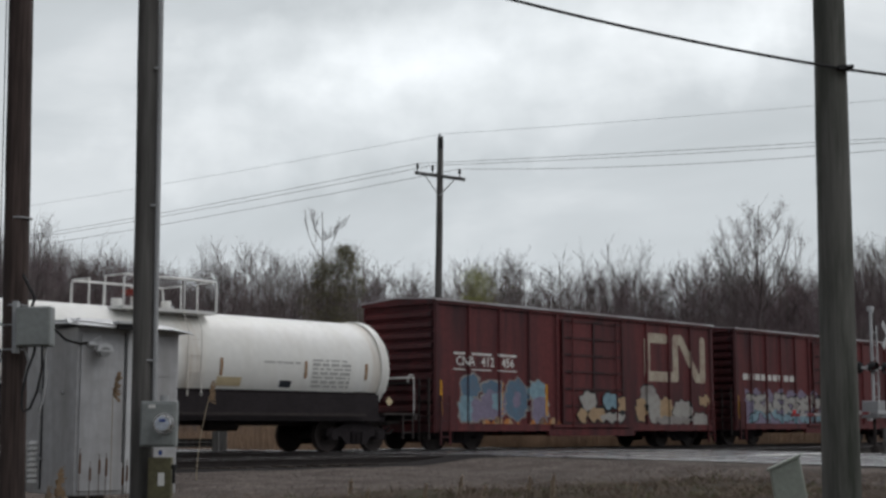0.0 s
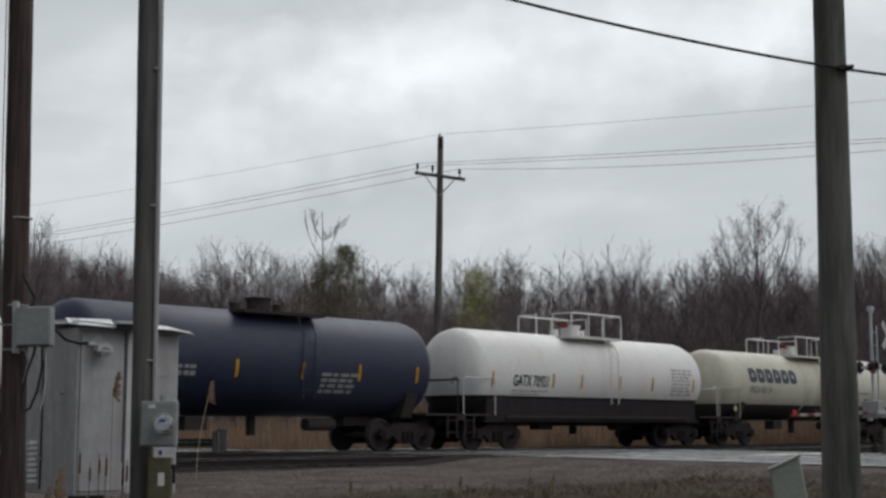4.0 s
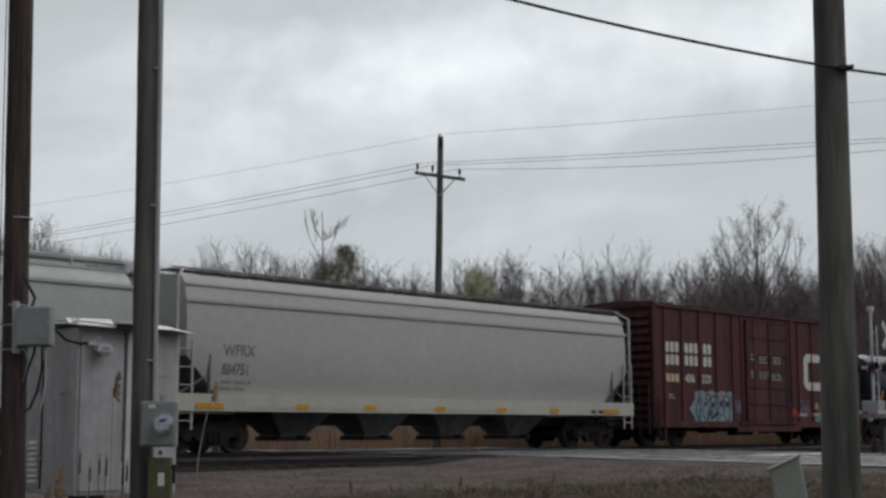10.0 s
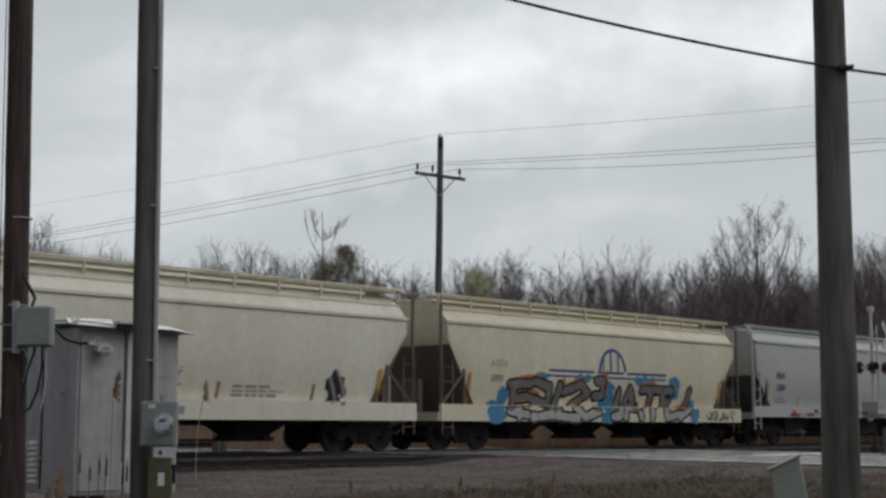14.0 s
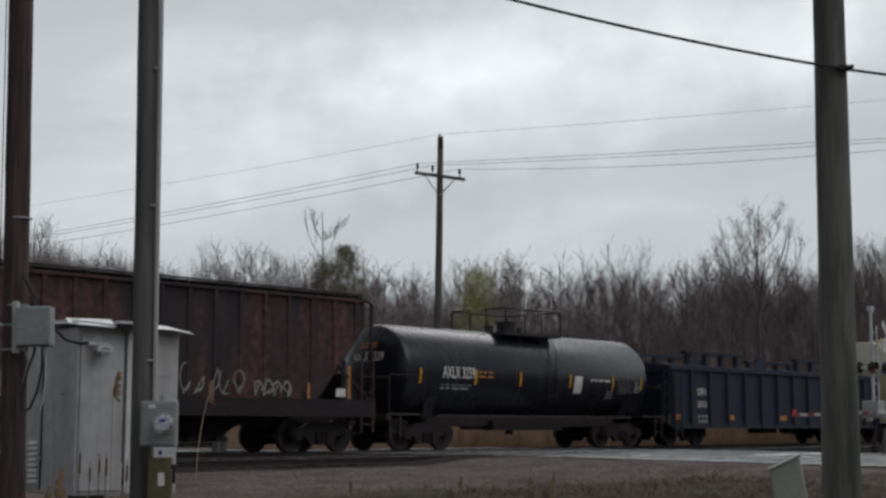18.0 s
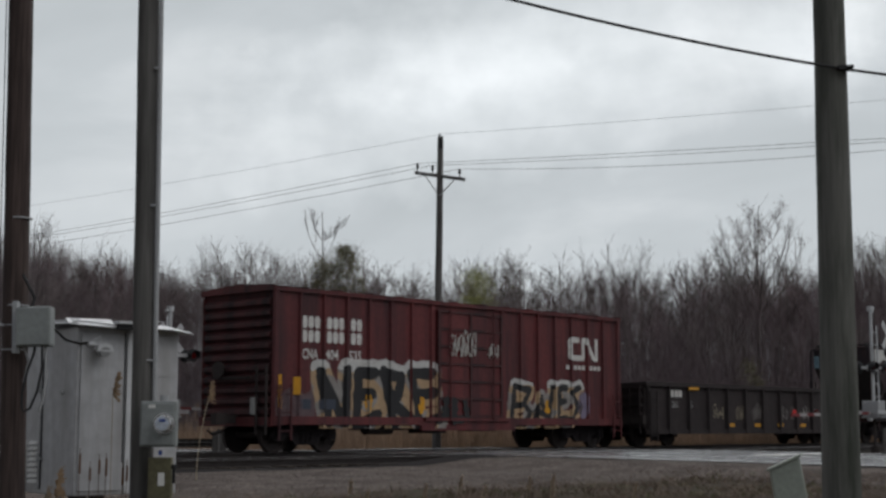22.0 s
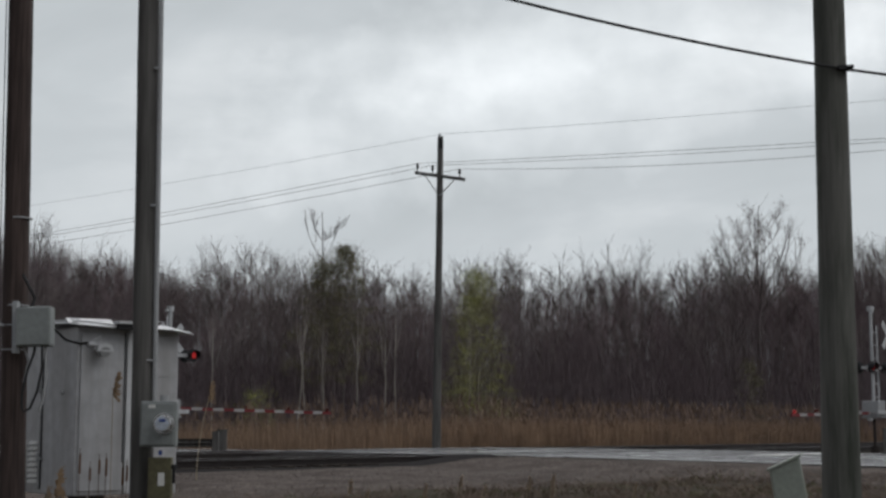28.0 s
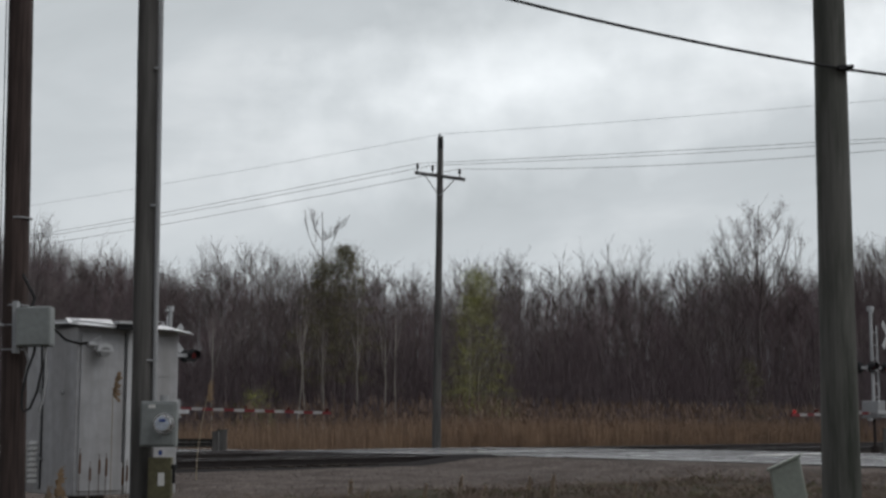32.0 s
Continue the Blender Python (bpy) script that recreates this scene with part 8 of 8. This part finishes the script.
def tufted(shift, cut):
    def pick(rnd):
        while True:
            x, y, z = verge(rnd)
            if noise.noise((x * 1.3 + shift, y * 1.3, 1.0)) + 0.6 * noise.noise((x * 4 + shift, y * 4, 3.0)) > cut + rnd.gauss(0, 0.15):
                return (x, y, z)
    return pick


tufts, tufts_b = tufted(0, -0.05), tufted(40, 0.1)
blades("dry_grass", "matted dry brown verge grass", "grass", "straw", 28000, 35, tufts, (0.06, 0.22), (0.006, 0.014), 0.5, 2, 0.8)
blades("green_grass", "sparse new green grass", "grass", "greenblade", 8000, 36, tufts_b, (0.05, 0.14), (0.008, 0.02), 0.4, 2, 0.8)


def gravel_stones(rnd_seed, count):
    rnd = random.Random(rnd_seed)
    g = Geo()
    for _ in range(count):
        la, al = rnd.uniform(15.4, 21.9), rnd.uniform(-4, 25.5)
        p = place(la, al, land(la, al) + 0.02)
        r = rnd.uniform(0.007, 0.034) * rnd.uniform(0.5, 1.0)
        pts = [p + Vector((r * math.cos(a) * rnd.uniform(0.7, 1.2), r * math.sin(a) * rnd.uniform(0.7, 1.2), 0)) for a in (0.2, 1.7, 3.2, 4.9)]
        g.add(pts + [p + Vector((rnd.uniform(-0.3, 0.3) * r, rnd.uniform(-0.3, 0.3) * r, r * 0.8))], [(0, 1, 4), (1, 2, 4), (2, 3, 4), (3, 0, 4)])
    return g


tagged(new("loose_stones", gravel_stones(5, 7000).mesh("loose_stones", M["stone"])), "loose stones scattered on the gravel", "stones", "", "stuff")


# single stalks before the cabinet and on the gravel
def cattail(x, y, z0, z1):
    t = thing("cattail", "brown dry cattail on a thin stalk", "cattail", pose(x, y, -0.45), "cattails by the cabinet")
    part("stalk", Geo().cyl((0, 0, 0), (0.01, 0, z1 + 0.5), 0.004, 6), M["straw"], t)
    part("spike", Geo().cyl((0.01, 0, z0 + 0.45), (0.012, 0, z1 + 0.45), 0.011, 10, 0.009), M["cattail"], t, "brown seed spike", 40)


def reed_stalk(x, y, z1, lean=0.0, size=1.0, z0=-0.45):
    t = thing("reed", "single dry reed with a drooping tan plume", "reed", pose(x, y, z0), "single reeds")
    top_ = z1 - z0
    part("stalk", Geo().pipe([(lean * top_ * k / 6 * k / 6, 0, top_ * k / 6) for k in range(7)], 0.008 if size > 1 else 0.0035, 5), M["stalk" if size > 0.6 else "tuft"], t, "", 50)
    rnd = random.Random(int(x * 100))
    g = Geo()
    for k in range(80):
        s = rnd.random()
        b = Vector((lean * top_ + 0.04 * s, 0, top_ - 0.05 + 0.30 * s * size))
        e = b + Vector((rnd.uniform(-0.03, 0.11) * size, rnd.uniform(-0.05, 0.05), rnd.uniform(-0.07, 0.05))) * (1.1 - s * 0.6)
        sd = Vector((0.006, 0, 0.008))
        g.add([b - sd, b + sd, e + sd * 0.7, e - sd * 0.7], [(0, 1, 2, 3)])
    part("plume", g, M["fluff" if size > 0.6 else "tuft"], t, "feathery tan plume")
    return t


for x, z0, z1 in ((-3.15, 0.26, 0.43), (-3.06, 0.20, 0.31), (-2.98, 0.26, 0.38), (-2.92, 0.24, 0.39), (-2.775, 0.16, 0.31), (-2.74, 0.20, 0.33)):
    cattail(x, 12.2, z0, z1)
reed_stalk(-3.345, 12.2, 0.12, 0.0, 0.8)
reed_stalk(-2.905, 12.35, 1.0, 0.0, 0.62)
reed_stalk(-3.40, 12.0, 0.02, 0.03, 0.6)
sway = reed_stalk(-4.19, 24.0, 1.16, 0.13, 1.1, -0.3)
for x, y, z1 in ((1.0, 17.0, -0.02), (1.22, 16.2, -0.06), (0.45, 16.6, -0.1), (1.36, 18.0, -0.02), (-0.25, 17.4, -0.12), (-1.2, 17.8, -0.08), (2.3, 17.2, -0.1), (-0.9, 16.1, -0.14), (0.2, 18.5, -0.05), (-4.6, 18.5, 0.0)):
    reed_stalk(x, y, z1, 0.02, 0.45)


def motions():
    """All that moves: cars and wheels, the drifting cloud, the flashing lamps, the swaying reed."""
    for car, mid in ROLLING:
        rows = []
        for t in range(33):
            p = place(LAT, mid + rolled(t))
            rows.append((float(t), pose(p.x, p.y, 0, 0, 0, TURN)))
        walk(car, rows)
    walk(clouds, [(0.0, pose(-35, 900, 4)), (16.0, pose(0, 900, 0)), (32.0, pose(35, 900, -6))])
    # the reed leans and swings in the wind
    rnd = random.Random(3)
    walk(sway, [(0.4 * k, pose(-4.19, 24.0, -0.3, 0, 2.2 * math.sin(k * 0.83) + 1.6 * math.sin(k * 0.31 + 1) - 1.2, 0)) for k in range(81)])
    # wheels turn while their car is in sight
    for car, mid in ROLLING:
        for w in car_wheels[car.name]:
            c = w.location.copy()
            t_in = max(0.0, (2.0 - mid) / V0)
            t_out = min(32.0, (78.0 - mid) / V0)
            n = max(2, int((t_out - t_in) * 30))
            times = sorted({round(30 * (t_in + (t_out - t_in) * k / n)) for k in range(n + 1)} | {0, 960})
            walk(w, [(q / 30.0, pose(c.x, c.y, c.z, 0, math.degrees(rolled(min(max(q / 30.0, t_in), t_out)) / WHEEL_R) % 360.0, 0)) for q in times])
    for lamp, c, phase in FLASH:
        rows = []
        t0 = PHASE + phase * 0.8 - 20 * PERIOD
        k = 0
        while True:
            a = t0 + k * PERIOD
            if a > 33.7:
                break
            for dt, turn in ((-0.1, 180.0), (-0.0667, 120.0), (-0.0333, 60.0), (0.0, 0.0), (ON, 0.0), (ON + 0.0333, 60.0), (ON + 0.0667, 120.0), (ON + 0.1, 180.0)):
                if 0.0 < a + dt < 32.0:
                    rows.append((a + dt, turn))
            k += 1
        rows = [(0.0, rows[0][1])] + rows + [(32.0, rows[-1][1])]
        seen, clean = set(), []
        for t, turn in rows:
            if frame(t) not in seen:
                seen.add(frame(t))
                clean.append((t, pose(c.x, c.y, c.z, 0, 0, turn)))
        walk(lamp, clean)


motions()
